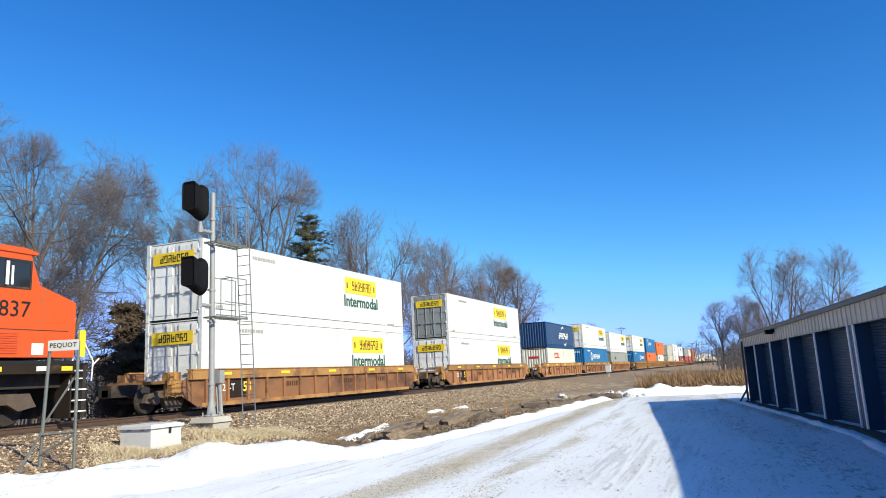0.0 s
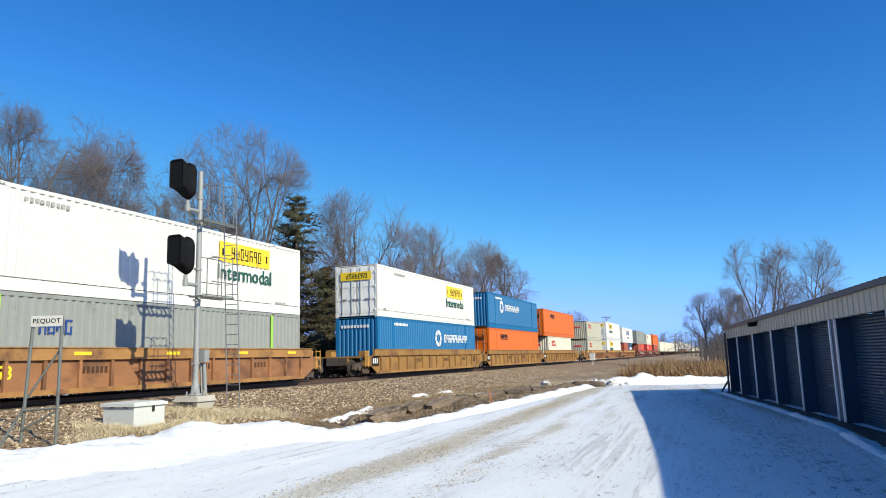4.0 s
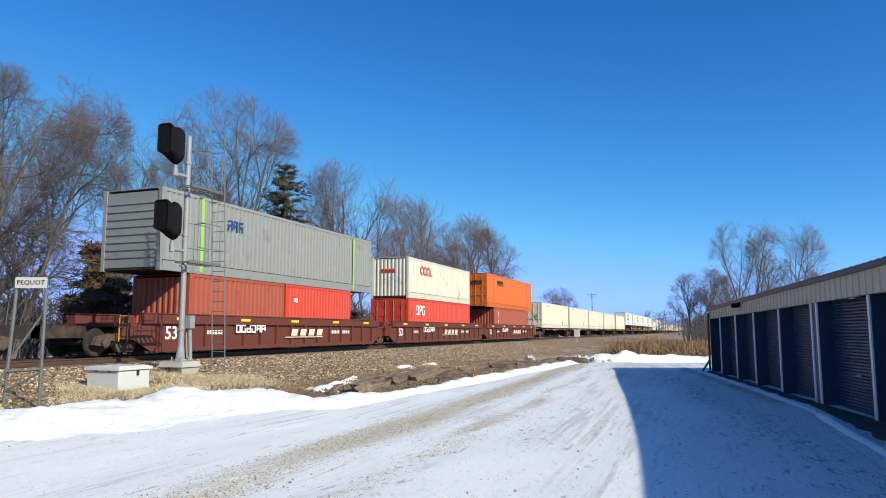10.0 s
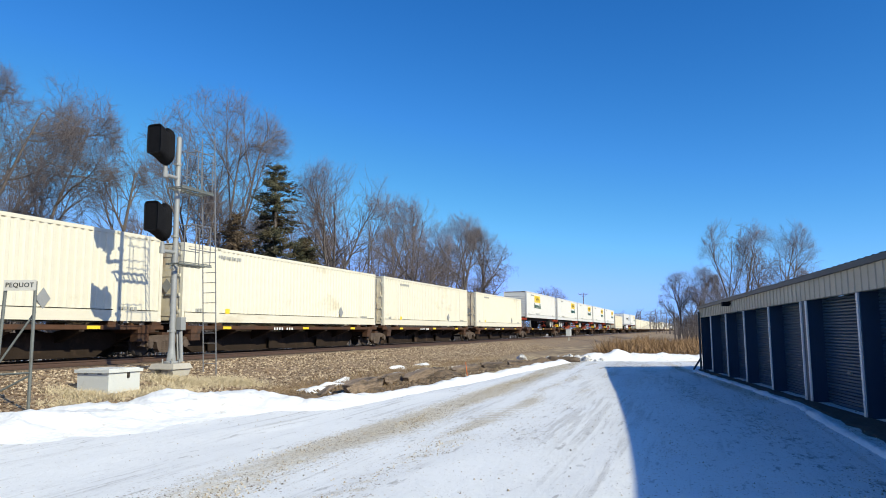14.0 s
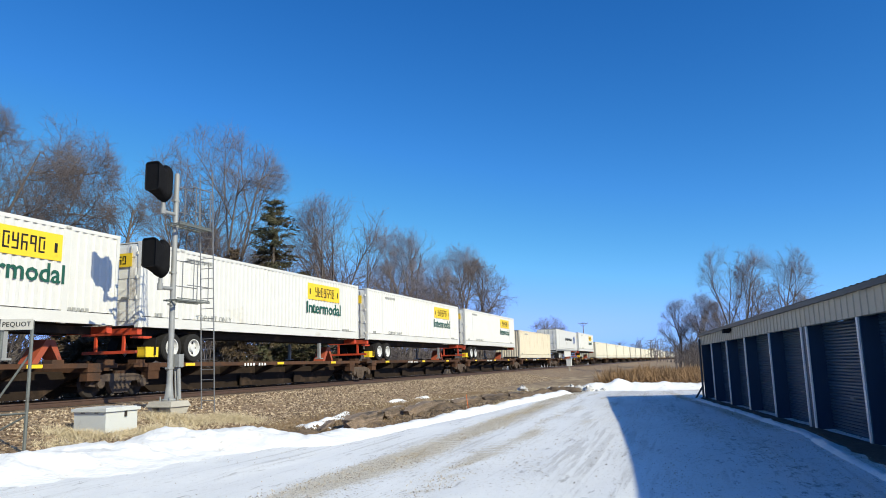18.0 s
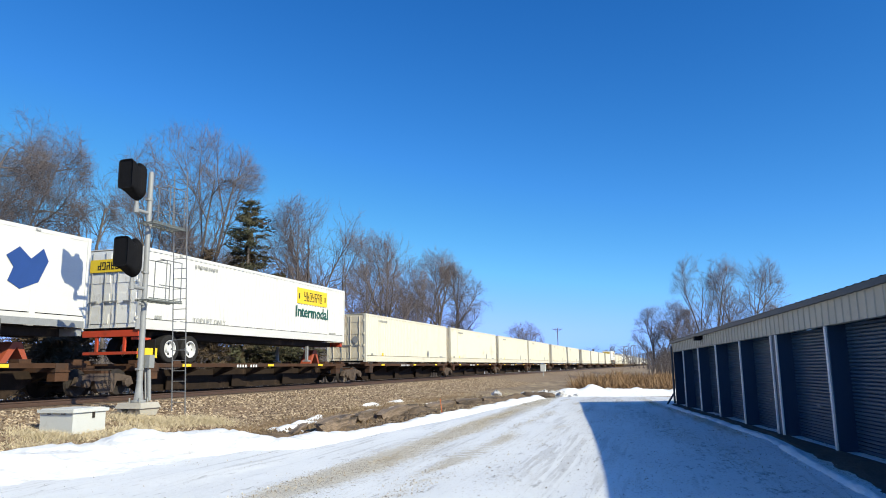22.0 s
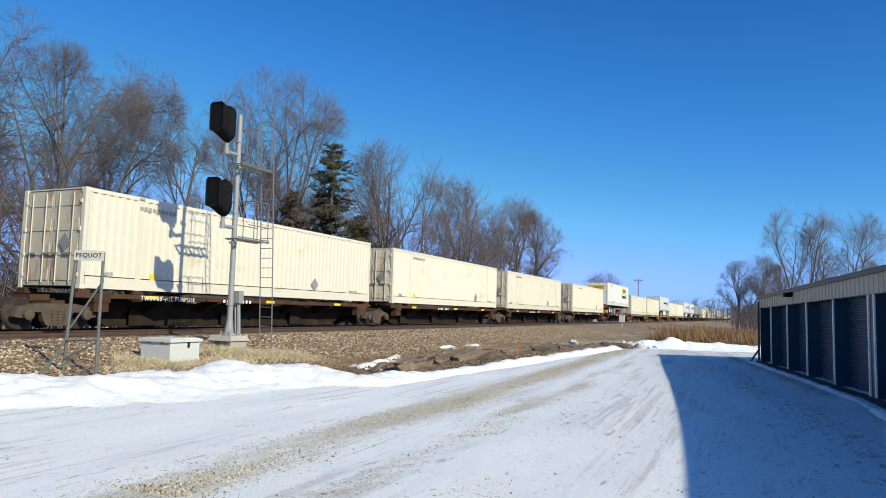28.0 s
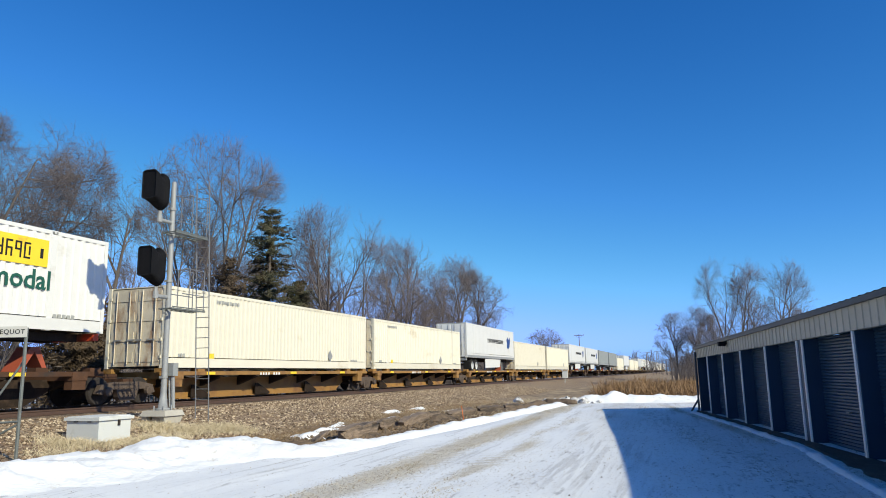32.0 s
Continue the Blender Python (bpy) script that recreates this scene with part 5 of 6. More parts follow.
WELLS = [  # middle, set it belongs to, colour
    (27.63, 0, "ttx"), (50.6, 1, "ttx"), (73.95, 2, "ttx"), (93.5, 2, "ttx"), (112.7, 2, "ttx"), (136.5, 3, "ttxo"), (156.1, 3, "ttxo"), (175.1, 3, "ttxo"),
    (198.5, 4, "ttx"), (218.1, 4, "ttx"), (237.6, 4, "ttx"), (261.1, 5, "bnsfcar"), (280.6, 5, "bnsfcar"), (299.5, 5, "bnsfcar")]
for i, (c0, s0, m0) in enumerate(WELLS):
    prev, nxt = WELLS[i - 1] if i else None, WELLS[i + 1] if i + 1 < len(WELLS) else None
    af, aa = bool(prev) and prev[1] == s0, bool(nxt) and nxt[1] == s0
    fore = (c0 - prev[0]) / 2 if prev else 10.8
    aft = (nxt[0] - c0) / 2 if nxt else 9.9
    car = well_car(c0, fore, aft, m0, "weathered yellow-brown well car with ribbed sides" if m0 != "bnsfcar" else "dark red-brown well car with white lettering", af, aa, m0 != "ttxo")
    # unread numbers, and the size mark that can be read
    ink = "white_ink" if m0 == "bnsfcar" else "spine"
    for y0, w0, n0 in ((-5.13 if m0 == "bnsfcar" else -2.85, 0.95, 6), (1.71 if m0 != "bnsfcar" else 3.99, 0.95, 6), (5.13, 0.8, 4)):
        bl = Build()
        for q in range(n0):
            bl.box((1.383, y0 + w0 * (q + 0.5) / n0 - w0 / 2, 0.78), (0.008, w0 / n0 * 0.62, 0.2 if m0 != "bnsfcar" else 0.15))
        tagged(part("stencil", bl, ink, car), kind="stuff")
    at53 = {"bnsfcar": -7.41, "ttx": -5.70, "ttxo": 7.41}[m0]
    lettering("size_mark", "53", 0.62 if m0 == "bnsfcar" else 0.5, pose(1.389, at53, 0.74) @ SIDE, {"bnsfcar": "white_ink", "ttx": "yellow", "ttxo": "ink"}[m0], car, "painted size number", bold=0.01)
    if m0 == "ttx":
        part("dark_panel", Build().box((1.383, -6.27, 0.70), (0.006, 1.02, 0.66)), "undersill", car, "dark painted panel")
        lettering("load_mark", "125-T", 0.36, pose(1.389, -6.84, 0.74) @ SIDE, "white_ink", car, "painted load mark")
    if m0 == "ttxo":
        part("dark_panel", Build().box((1.383, -8.60, 0.78), (0.006, 0.80, 0.52)), "undersill", car, "dark painted panel")
        tagged(part("stencil", Build().box((1.389, -8.80, 0.80), (0.008, 0.14, 0.26)).box((1.389, -8.58, 0.80), (0.008, 0.14, 0.26)).box((1.389, -8.38, 0.80), (0.008, 0.08, 0.26)), "white_ink", car), kind="stuff")
    if m0 == "bnsfcar":
        bl = Build()
        for q in range(4):
            y = 0.2 + 0.72 * q
            bl.prism([(y - 0.28, 0.62), (y + 0.2, 0.62), (y + 0.3, 0.92), (y - 0.18, 0.92)], "x", 1.472, 1.484)
        bl.prism([(-0.6, 0.54), (2.6, 0.54), (2.75, 0.58), (-0.45, 0.58)], "x", 1.472, 1.484)
        part("mark", bl, "tan", car, "tan slanted marks on the side")
        scrawl = Build()
        for k, (cy, cz, sw, sh) in enumerate(strokes(-3.0, 0.92, 2.0, 0.34, 6, 0.2)):
            scrawl.box((1.478 + 0.0004 * (k % 4), cy, cz), (0.008, sw, sh * 0.9))
        tagged(part("scrawl", scrawl, "white_ink", car, "white sprayed marks on the side"), kind="stuff")

# -- spine cars: leading end of the load, kind of load, place of the plate or wheels --
SPINE = [(312.9, "box"), (330.1, "box"), (347.3, "box"), (364.6, "box"), (383.2, "box"),
         (402.0, "jbl"), (420.1, "jb"), (437.2, "jb"), (454.5, "jb"), (472.3, "jb"),
         (490.65, "tan"), (511.4, "van"), (529.9, "jb"), (549.05, "box"), (566.4, "box"), (583.9, "box"), (600.9, "box"), (619.85, "box"), (638.2, "wall"),
         (659.55, "rusty"), (678.1, "box"), (696.7, "box"), (717.7, "box"), (736.5, "jb"), (755.4, "boxy"), (772.6, "boxy"), (790.5, "vany"), (806.9, "boxy"), (824.1, "boxy")]
for q in range(22):
    SPINE.append((841.5 + 17.6 * q, ("van", "van", "greyvan", "greyvan", "box", "van", "box", "box", "van", "jb")[q % 10]))


def chassis(u, z, wheels_at, label="red container chassis with twin axles"):
    """A road chassis that carries a container on a spine car; z: top of the frame."""
    ch = thing("chassis", None, label, "chassis", "road chassis on the train")
    top = 0.0
    if "chassis" not in CAR_MESH:
        CAR_MESH["chassis"] = [Build().box((0, 0, -0.13), (0.12, 15.6, 0.24)).mesh("frame_beam", "steel"), Build().box((0, 0, -0.12), (2.4, 0.22, 0.22)).mesh("bolster", "chassis"),
                               Build().lathe([(-0.24, 0.31), (-0.24, 0.48), (-0.20, 0.51), (0.20, 0.51), (0.24, 0.48), (0.24, 0.32), (0.05, 0.30)], (0, 0, 0), "x", 24, False).mesh("tyre", "tyre"),
                               Build().lathe([(0.05, 0.31), (0.243, 0.315), (0.243, 0.285), (0.12, 0.25), (0.10, 0.14), (0.19, 0.11), (0.19, 0.04)], (0, 0, 0), "x", 20).mesh("rim", "rim"),
                               Build().box((0, 0, -0.55), (0.12, 0.14, 0.75)).box((0, 0, -0.93), (0.3, 0.3, 0.06)).mesh("landing_leg", "galv"),
                               Build().box((0, 0, -0.55), (1.3, 0.16, 0.12)).box((0.5, 0, -0.35), (0.12, 0.16, 0.4)).box((-0.5, 0, -0.35), (0.12, 0.16, 0.4)).mesh("axle_hanger", "steel"),
                               Build().prism([(-0.62, -1.0), (-0.40, -1.0), (-0.02, -0.42), (0.34, -1.0), (0.48, -1.0), (0.14, -0.28), (-0.16, -0.28)], "x", -0.28, 0.28).mesh("hitch", "brown")]
        CAR_MESH["dark_bolster"] = Build().box((0, 0, -0.12), (2.4, 0.22, 0.22)).mesh("bolster", "galv")
        holes = Build()
        for k in range(5):
            a = k * 1.2566
            holes.lathe([(0.105, 0.045), (0.128, 0.045)], (0, 0.195 * math.cos(a), 0.195 * math.sin(a)), "x", 8)
        CAR_MESH["hole"] = holes.mesh("hand_hole", "ink")
    beam, bol, tyre, rim, leg, hang, hitch = CAR_MESH["chassis"]
    s = wheels_at
    for x in (-0.5, 0.5):
        p = part("frame_beam", beam, "steel", ch)
        p.matrix_basis = pose(x, 0, top)
    for y in (-7.9, 7.9):
        p = part("bolster", bol if label.startswith("red") else CAR_MESH["dark_bolster"], "chassis", ch)
        p.matrix_basis = pose(0, y, top)
    for y in (s * 5.2, s * 6.35):
        p = part("axle_hanger", hang, "steel", ch)
        p.matrix_basis = pose(0, y, 0)
        for x in (-0.98, 0.98):
            w = part("tyre", tyre, "tyre", ch)
            w.matrix_basis = pose(x, y, -0.64, 0, 0, 0 if x > 0 else 180)
            r = part("rim", rim, "rim", w)
            if x > 0:
                part("hand_hole", CAR_MESH["hole"], "ink", w)
    for x in (-0.85, 0.85):
        p = part("landing_leg", leg, "galv", ch)
        p.matrix_basis = pose(x, -s * 4.6, -0.1)
    p = part("hitch", hitch, "chassis", ch, "red trailer hitch")
    p.matrix_basis = pose(0, -s * 6.6, -0.15)
    if label.startswith("red"):
        part("bumper", Build().box((0, s * 7.95, -0.80), (2.3, 0.10, 0.10)).box((0.6, s * 7.95, -0.5), (0.09, 0.08, 0.6)).box((-0.6, s * 7.95, -0.5), (0.09, 0.08, 0.6)).box((0.9, s * 7.5, -0.30), (0.08, 0.9, 0.08)), "chassis", ch, "red rear bumper frame")
        part("tool_box", Build().box((0.98, s * 7.25, -0.80), (0.34, 0.62, 0.34)), "yellow", ch, "yellow box beside the wheels")
    part("mud_flap", Build().box((0.95, s * 7.15, -0.62), (0.55, 0.03, 0.6)), "ink", ch)
    return ride(ch, u + L53 / 2, z)


def van_trailer(u, z, material="white", marks=True, skirt=True):
    """A road trailer with smooth sides, its wheels at the leading end."""
    v = container(u, z, L53, H9 - 0.05, material, "white smooth road trailer with dark blue marks" if marks else ("grey smooth road trailer with rounded corners" if material == "grey" else "plain white smooth road trailer on a chassis"), "smooth", "door", "road trailers on the train")
    v.name = "road_trailer"
    tagged(v, category="trailer")
    if marks:
        bars(v, "mark", 1.0, 1.62, 5.6, 0.36, 17, "ink", "dark marks on the side", gap=0.5)
        decor(v, "badge", Build().prism([(5.2, 1.2), (5.6, 1.0), (6.2, 1.25), (6.5, 1.9), (6.3, 2.25), (5.9, 1.9), (5.5, 2.2), (5.1, 1.9), (5.35, 1.6)], "x", 1.302, 1.314), "blue_ink", "dark blue badge")
    decor(v, "side_skirt", Build().prism([(-2.4, -0.02), (2.9, -0.02), (2.6, -0.75), (-2.4, -0.82)], "x", 1.18, 1.22), material) if skirt else None
    decor(v, "rub_rail", Build().box((1.305, 0, 0.12), (0.02, L53 - 0.2, 0.2)), "galv")
    return v


for i, (u, kind) in enumerate(SPINE):
    pu = SPINE[i - 1][0] if i else u - 20.2
    nu = SPINE[i + 1][0] if i + 1 < len(SPINE) else u + 17.4
    mid = u + L53 / 2
    tone = "yellowspine" if kind in ("boxy", "vany") else "spine"
    scar = spine_car(mid, (u - pu) / 2, (nu - u) / 2, "yellow spine car platform carrying a container" if tone == "yellowspine" else "dark rusty spine car platform carrying a container or trailer", u - pu > 19.8, nu - u > 19.8, tone)
    if kind == "rusty":
        lettering("lettering", "TWIN 28'-ALL PURPOSE", 0.21, pose(1.338, -4.79, 0.98) @ SIDE, "white_ink", scar, "white stencilled words", 1.05)
    if kind in ("box", "boxy", "wall", "rusty"):
        end = "wall" if kind == "wall" else "door"
        c = container(u, SZ, L53, H9, "cream", "cream corrugated container with a diamond placard holder", "fine", end)
        if u < 1000:
            diamond(c, L53, 3.4 if i % 2 else 3.9)
            if kind != "wall" and u < 740:
                decor(c, "door_placard", Build().prism([(0.62, 1.05), (0.86, 1.32), (0.62, 1.59), (0.38, 1.32)], "y", -L53 / 2 - 0.055, -L53 / 2 - 0.04), "galv", "grey diamond placard holder")
            if u < 800:
                small_marks(c, L53, H9, seed=30 + i)
                decor(c, "stencil_tag", Build().box((1.306, -L53 / 2 + 2.6, 0.45), (0.01, 0.26, 0.2)), "yellow")
    elif kind == "tan":
        c = container(u, SZ, L53, H9, "tan", "tan weathered container with dirt streaks", "fine", "wall")
        small_marks(c, L53, H9, seed=30 + i)
    elif kind in ("jb", "jbl"):
        left = kind == "jbl"
        c = jb(u, TZ, -2.6 if left else 4.3, "fine", "hrib" if left else "door", 40 + i, not left)
        if u < 800:
            if left:
                words(c, "lettering_small", "TOP LIFT ONLY", 0.30, -L53 / 2 + 5.6, 0.45, "grey_ink", bold=0.0)
            else:
                words(c, "lettering_small", "TOP LIFT ONLY", 0.30, -L53 / 2 + 3.9, 0.45, "grey_ink", bold=0.0)
        chassis(u, TZ, 1 if left else -1)
    else:
        van_trailer(u, TZ - 0.1, "grey" if kind == "greyvan" else "white", kind in ("van", "vany") and u < 900, kind != "greyvan")
        chassis(u, TZ - 0.1, -1, "dark trailer underframe with twin axles")


# ---- locomotive ----
loco = thing("locomotive", None, "orange diesel locomotive with a black underframe and yellow stripe", "locomotive")
# origin on the rail under the nose end; the body reaches towards -y
part("nose", Build().prism([(-0.28, 1.80), (-0.28, 3.28), (-0.34, 3.36), (-1.42, 3.72), (-1.42, 1.80)], "x", -1.42, 1.42), "loco", loco, "orange sloping nose")
part("cab", Build().prism([(-1.42, 1.80), (-1.42, 3.72), (-1.72, 4.50), (-1.95, 4.60), (-3.90, 4.60), (-4.05, 4.45), (-4.05, 1.80)], "x", -1.42, 1.42), "loco", loco, "orange cab")
part("cab_roof", Build().prism([(-1.58, 4.52), (-1.50, 4.58), (-1.90, 4.68), (-3.9, 4.68), (-4.1, 4.55)], "x", -1.46, 1.46), "loco", loco)
for y, w in ((-2.06, 0.62), (-2.86, 0.80)):
    g = part("cab_window", Build().box((1.425, y, 3.97), (0.02, w, 0.68)), "dark_glass", loco, "dark cab side window")
    part("window_frame", Build().box((1.432, y, 4.33), (0.03, w + 0.1, 0.05)).box((1.432, y, 3.61), (0.03, w + 0.1, 0.05)).box((1.432, y - w / 2 - 0.03, 3.97), (0.03, 0.05, 0.7)).box((1.432, y + w / 2 + 0.03, 3.97), (0.03, 0.05, 0.7)), "steel", g)
part("sash", Build().box((1.438, -2.38, 3.97), (0.02, 0.09, 0.62)).box((1.438, -2.24, 3.92), (0.02, 0.06, 0.5)), "white_ink", loco, "pale window sash")
for x in (-0.68, 0.68):
    part("windscreen", Build().prism([(-1.40, 3.78), (-1.36, 3.78), (-1.60, 4.42), (-1.64, 4.42)], "x", x - 0.5, x + 0.5), "dark_glass", loco, "dark windscreen pane")
lettering("road_number", "837", 0.60, pose(1.428, -2.12, 3.03) @ SIDE, "ink", loco, "black road number", bold=0.0)
for i in range(9):
    part("louvre", Build().box((1.43, -2.75, 1.92 + 0.062 * i), (0.03, 1.5, 0.03)), "loco", loco)
part("nose_seam", Build().box((1.424, -2.2, 2.52), (0.008, 3.4, 0.02)), "steel", loco)
part("marker_panel", Build().box((1.427, -1.42, 2.02), (0.012, 0.34, 0.30)), "white_ink", loco, "pale panel low on the nose")
for y in (-0.55, -1.3, -2.6):
    part("sill_plate", Build().box((1.497, y, 1.50), (0.012, 0.34, 0.12)), "yellow" if y != -1.3 else "white_ink", loco, "bright reflective plate on the sill")
part("long_hood", Build().prism([(-0.95, 1.72), (-0.95, 3.95), (-0.75, 4.25), (0.75, 4.25), (0.95, 3.95), (0.95, 1.72)], "y", -20.6, -4.0), "loco", loco, "orange engine hood")
part("radiator", Build().prism([(-1.35, 3.3), (-1.35, 4.1), (-0.9, 4.5), (0.9, 4.5), (1.35, 4.1), (1.35, 3.3)], "y", -20.5, -16.5), "loco", loco)
for i in range(10):
    part("hood_door", Build().box((0.965, -5.2 - 1.15 * i, 2.75), (0.03, 1.02, 1.7)), "loco", loco)
part("walkway", Build().box((0, -10.4, 1.66), (3.0, 20.6, 0.10)), "ink", loco)
part("side_sill", Build().box((1.46, -10.5, 1.50), (0.06, 20.4, 0.26)).box((-1.46, -10.5, 1.50), (0.06, 20.4, 0.26)), "undersill", loco, "black frame sill")
part("underframe", Build().box((0, -10.4, 1.25), (2.0, 20.2, 0.5)), "steel", loco)
part("fuel_tank", Build().prism([(-1.2, 0.3), (1.2, 0.3), (1.4, 0.6), (1.4, 1.15), (-1.4, 1.15), (-1.4, 0.6)], "y", -12.8, -7.9), "steel", loco)
part("pilot", Build().prism([(-1.4, 0.15), (1.4, 0.15), (1.45, 1.6), (-1.45, 1.6)], "y", 0.02, 0.14), "steel", loco)
well_ = part("step_well", Build().box((1.1, 0.18, 0.9), (0.6, 0.05, 1.5)).box((1.1, -0.32, 0.9), (0.6, 0.05, 1.5)), "undersill", loco, "black step well")
for z in (0.32, 0.62, 0.92, 1.22, 1.44):
    part("step", Build().box((1.25, -0.07, z), (0.36, 0.46, 0.035)), "white_ink", well_, "white edged step")
part("gate_post", Build().box((1.35, 0.02, 2.2), (0.05, 0.20, 0.75)), "yellow", loco, "yellow gate post")
rail_b = Build()
for x in (-1.35, 1.35):
    rail_b.bar((x, -0.36, 0.9), (x, -0.26, 1.75), 0.022).bar((x, -0.26, 1.75), (x, -0.42, 2.2), 0.022).bar((x, 0.38, 1.15), (x, 0.42, 1.7), 0.022).bar((x, 0.42, 1.7), (x, 0.12, 2.2), 0.022).bar((x, 0.42, 1.6), (x, 0.62, 1.78), 0.022)
    for i in range(12):
        rail_b.bar((x, -4.5 - 1.4 * i, 1.7), (x, -4.5 - 1.4 * i, 2.7), 0.018)
    rail_b.bar((x, -4.5, 2.7), (x, -19.9, 2.7), 0.018)
part("handrail", rail_b, "white_ink", loco, "white handrail")
part("coupler", Build().box((0, 0.55, 0.72), (0.3, 0.9, 0.25)).box((0, 1.0, 0.72), (0.42, 0.25, 0.32)), "steel", loco)
for yc in (-3.6, -17.2):
    lt = part("truck", Build().prism([(-2.4, 0.0), (-2.2, 0.35), (2.2, 0.35), (2.4, 0.0), (1.9, -0.1), (1.6, 0.08), (0.5, 0.08), (0.3, -0.15), (-0.3, -0.15), (-0.5, 0.08), (-1.6, 0.08), (-1.9, -0.1)], "x", 1.05, 1.2)
              .prism([(-2.4, 0.0), (-2.2, 0.35), (2.2, 0.35), (2.4, 0.0)], "x", -1.2, -1.05), "truckframe", loco)
    lt.matrix_basis = pose(0, yc, 0.52)
    for yy in (-1.85, 0, 1.85):
        for s in (1, -1):
            w = part("wheel", WHEEL, "steel", lt)
            w.matrix_basis = pose(s * 0.76, yy, 0, 0, 0, 0 if s > 0 else 180) @ Matrix.Diagonal((1, 1.13, 1.13, 1))
ride(loco, 14.6, RAIL_Z)

# ---- signal mast ----
SX, SY = -13.92, 16.14
sig = thing("railway_signal", pose(SX, SY, 0.36), "grey steel signal mast with two hooded black heads", "railway signal")
zb = 0.41
foot = part("concrete_foot", Build().box((0, 0, 0.34), (0.86, 0.80, 0.15), taper=0.86).box((0, 0, 0.13), (0.24, 0.5, 0.28)).box((-0.30, 0, 0.17), (0.12, 0.6, 0.2), taper=1.3).box((0.30, 0, 0.17), (0.12, 0.6, 0.2), taper=1.3), "concrete", sig, "pale concrete foundation")
part("mast", Build().lathe([(zb, 0.20), (zb + 0.06, 0.20), (zb + 0.07, 0.13), (zb + 0.5, 0.085), (zb + 3.0, 0.078), (6.88, 0.072), (6.93, 0.05)], (0, 0, 0), "z", 14), "galv", sig, smooth=True)
for x, y in ((-0.16, -0.16), (0.16, -0.16), (0.16, 0.16), (-0.16, 0.16)):
    part("bolt", Build().bar((x, y, zb), (x, y, zb + 0.13), 0.022, 6), "galv", sig)
for z in (zb + 0.9, 3.1, 4.0, 5.35, 6.1):
    part("clamp_band", Build().lathe([(z - 0.03, 0.096), (z + 0.03, 0.096)], (0, 0, 0), "z", 12).box((0, -0.11, z), (0.12, 0.05, 0.06)), "galv", sig)
jbx = part("junction_box", Build().box((0.10, 0.20, 1.52), (0.22, 0.20, 0.36)), "dullgrey", sig, "small grey junction box")
part("conduit", Build().bar((0.10, 0.22, 1.33), (0.14, 0.25, 0.45), 0.055, 8).bar((0.0, 0.20, 1.33), (0.05, 0.22, 0.45), 0.03, 6), "galv", sig)


def helmet(w, h):
    """A signal head: background plate and a long flared hood, lofted front to back."""
    rings_, n = [], 0
    for y, kw, kh, dz, r in ((0.22, 0.45, 0.70, 0.0, 0.12), (0.12, 0.60, 0.80, 0.0, 0.18), (0.08, 1.0, 1.0, 0.0, 0.33), (0.02, 1.0, 1.0, 0.0, 0.33), (-0.06, 0.86, 0.84, -0.04, 0.22), (-0.15, 0.82, 0.76, -0.02, 0.18), (-0.28, 0.86, 0.77, 0.07, 0.13), (-0.42, 0.90, 0.76, 0.11, 0.10), (-0.46, 0.92, 0.76, 0.11, 0.10), (-0.455, 0.86, 0.71, 0.11, 0.09), (-0.43, 0.84, 0.69, 0.11, 0.09)):
        ring = [(u, y, v + dz) for u, v in rounded(w * kw, h * kh, r * 0.9, 5)]
        rings_.append(ring + ring[:1])
    bl = Build().sheet(rings_)
    k = len(rings_[0])
    bl.f.append(tuple(range(k - 1)))
    bl.f.append(tuple((len(rings_) - 1) * k + i for i in range(k - 1)))
    return bl


for zc, zarm in ((6.50, 5.70), (4.34, 3.54)):
    hd = part("signal_head", helmet(0.52, 1.08), "black", sig, "black hooded signal head", smooth=False)
    hd.matrix_basis = pose(0.03, -0.58, zc)
    part("head_bracket", Build().bar((0, -0.52, zc - 0.55), (0, -0.52, zarm), 0.055, 10).bar((0, -0.52, zarm), (0, -0.06, zarm), 0.055, 10).bar((0, -0.52, zarm + 0.12), (0, -0.52, zarm - 0.07), 0.075, 10), "galv", sig)
for zp in (5.36, 3.19):
    grate = Build().box((0.0, 0.36, zp), (0.06, 1.4, 0.045)).box((0.42, 0.36, zp), (0.05, 1.4, 0.045))
    for i in range(8):
        grate.box((0.21, -0.3 + 0.19 * i, zp + 0.01), (0.44, 0.05, 0.025))
    part("platform", grate, "post", sig, "dark steel grating platform")
    top = zp + 1.18
    for x in (0.02, 0.42):
        for y in (0.35, 1.0):
            part("guard_post", Build().bar((x, y, zp), (x, y, top), 0.015, 5), "ladder", sig)
        for z in (zp + 0.45, top):
            part("guard_rail", Build().bar((x, 0.08, z), (x, 1.0, z), 0.015, 5), "ladder", sig)
    part("guard_rail", Build().bar((0.02, 0.35, top), (0.42, 0.35, top), 0.015, 5), "ladder", sig)
    part("toe_board", Build().box((0.43, 0.36, zp + 0.05), (0.015, 1.38, 0.03)), "post", sig)
lad = part("ladder", Build().bar((-0.02, 1.42, 0.0), (-0.02, 1.02, 7.15), 0.018, 5).bar((0.44, 1.42, 0.0), (0.44, 1.02, 7.15), 0.018, 5), "ladder", sig, "thin steel ladder")
rung = Build().bar((-0.02, 0, 0), (0.44, 0, 0), 0.012, 5).mesh("rung", "ladder")
for i in range(23):
    r_ = part("rung", rung, "ladder", lad)
    z = 0.35 + 0.30 * i
    r_.matrix_basis = pose(0, 1.42 - 0.40 * z / 7.15, z)
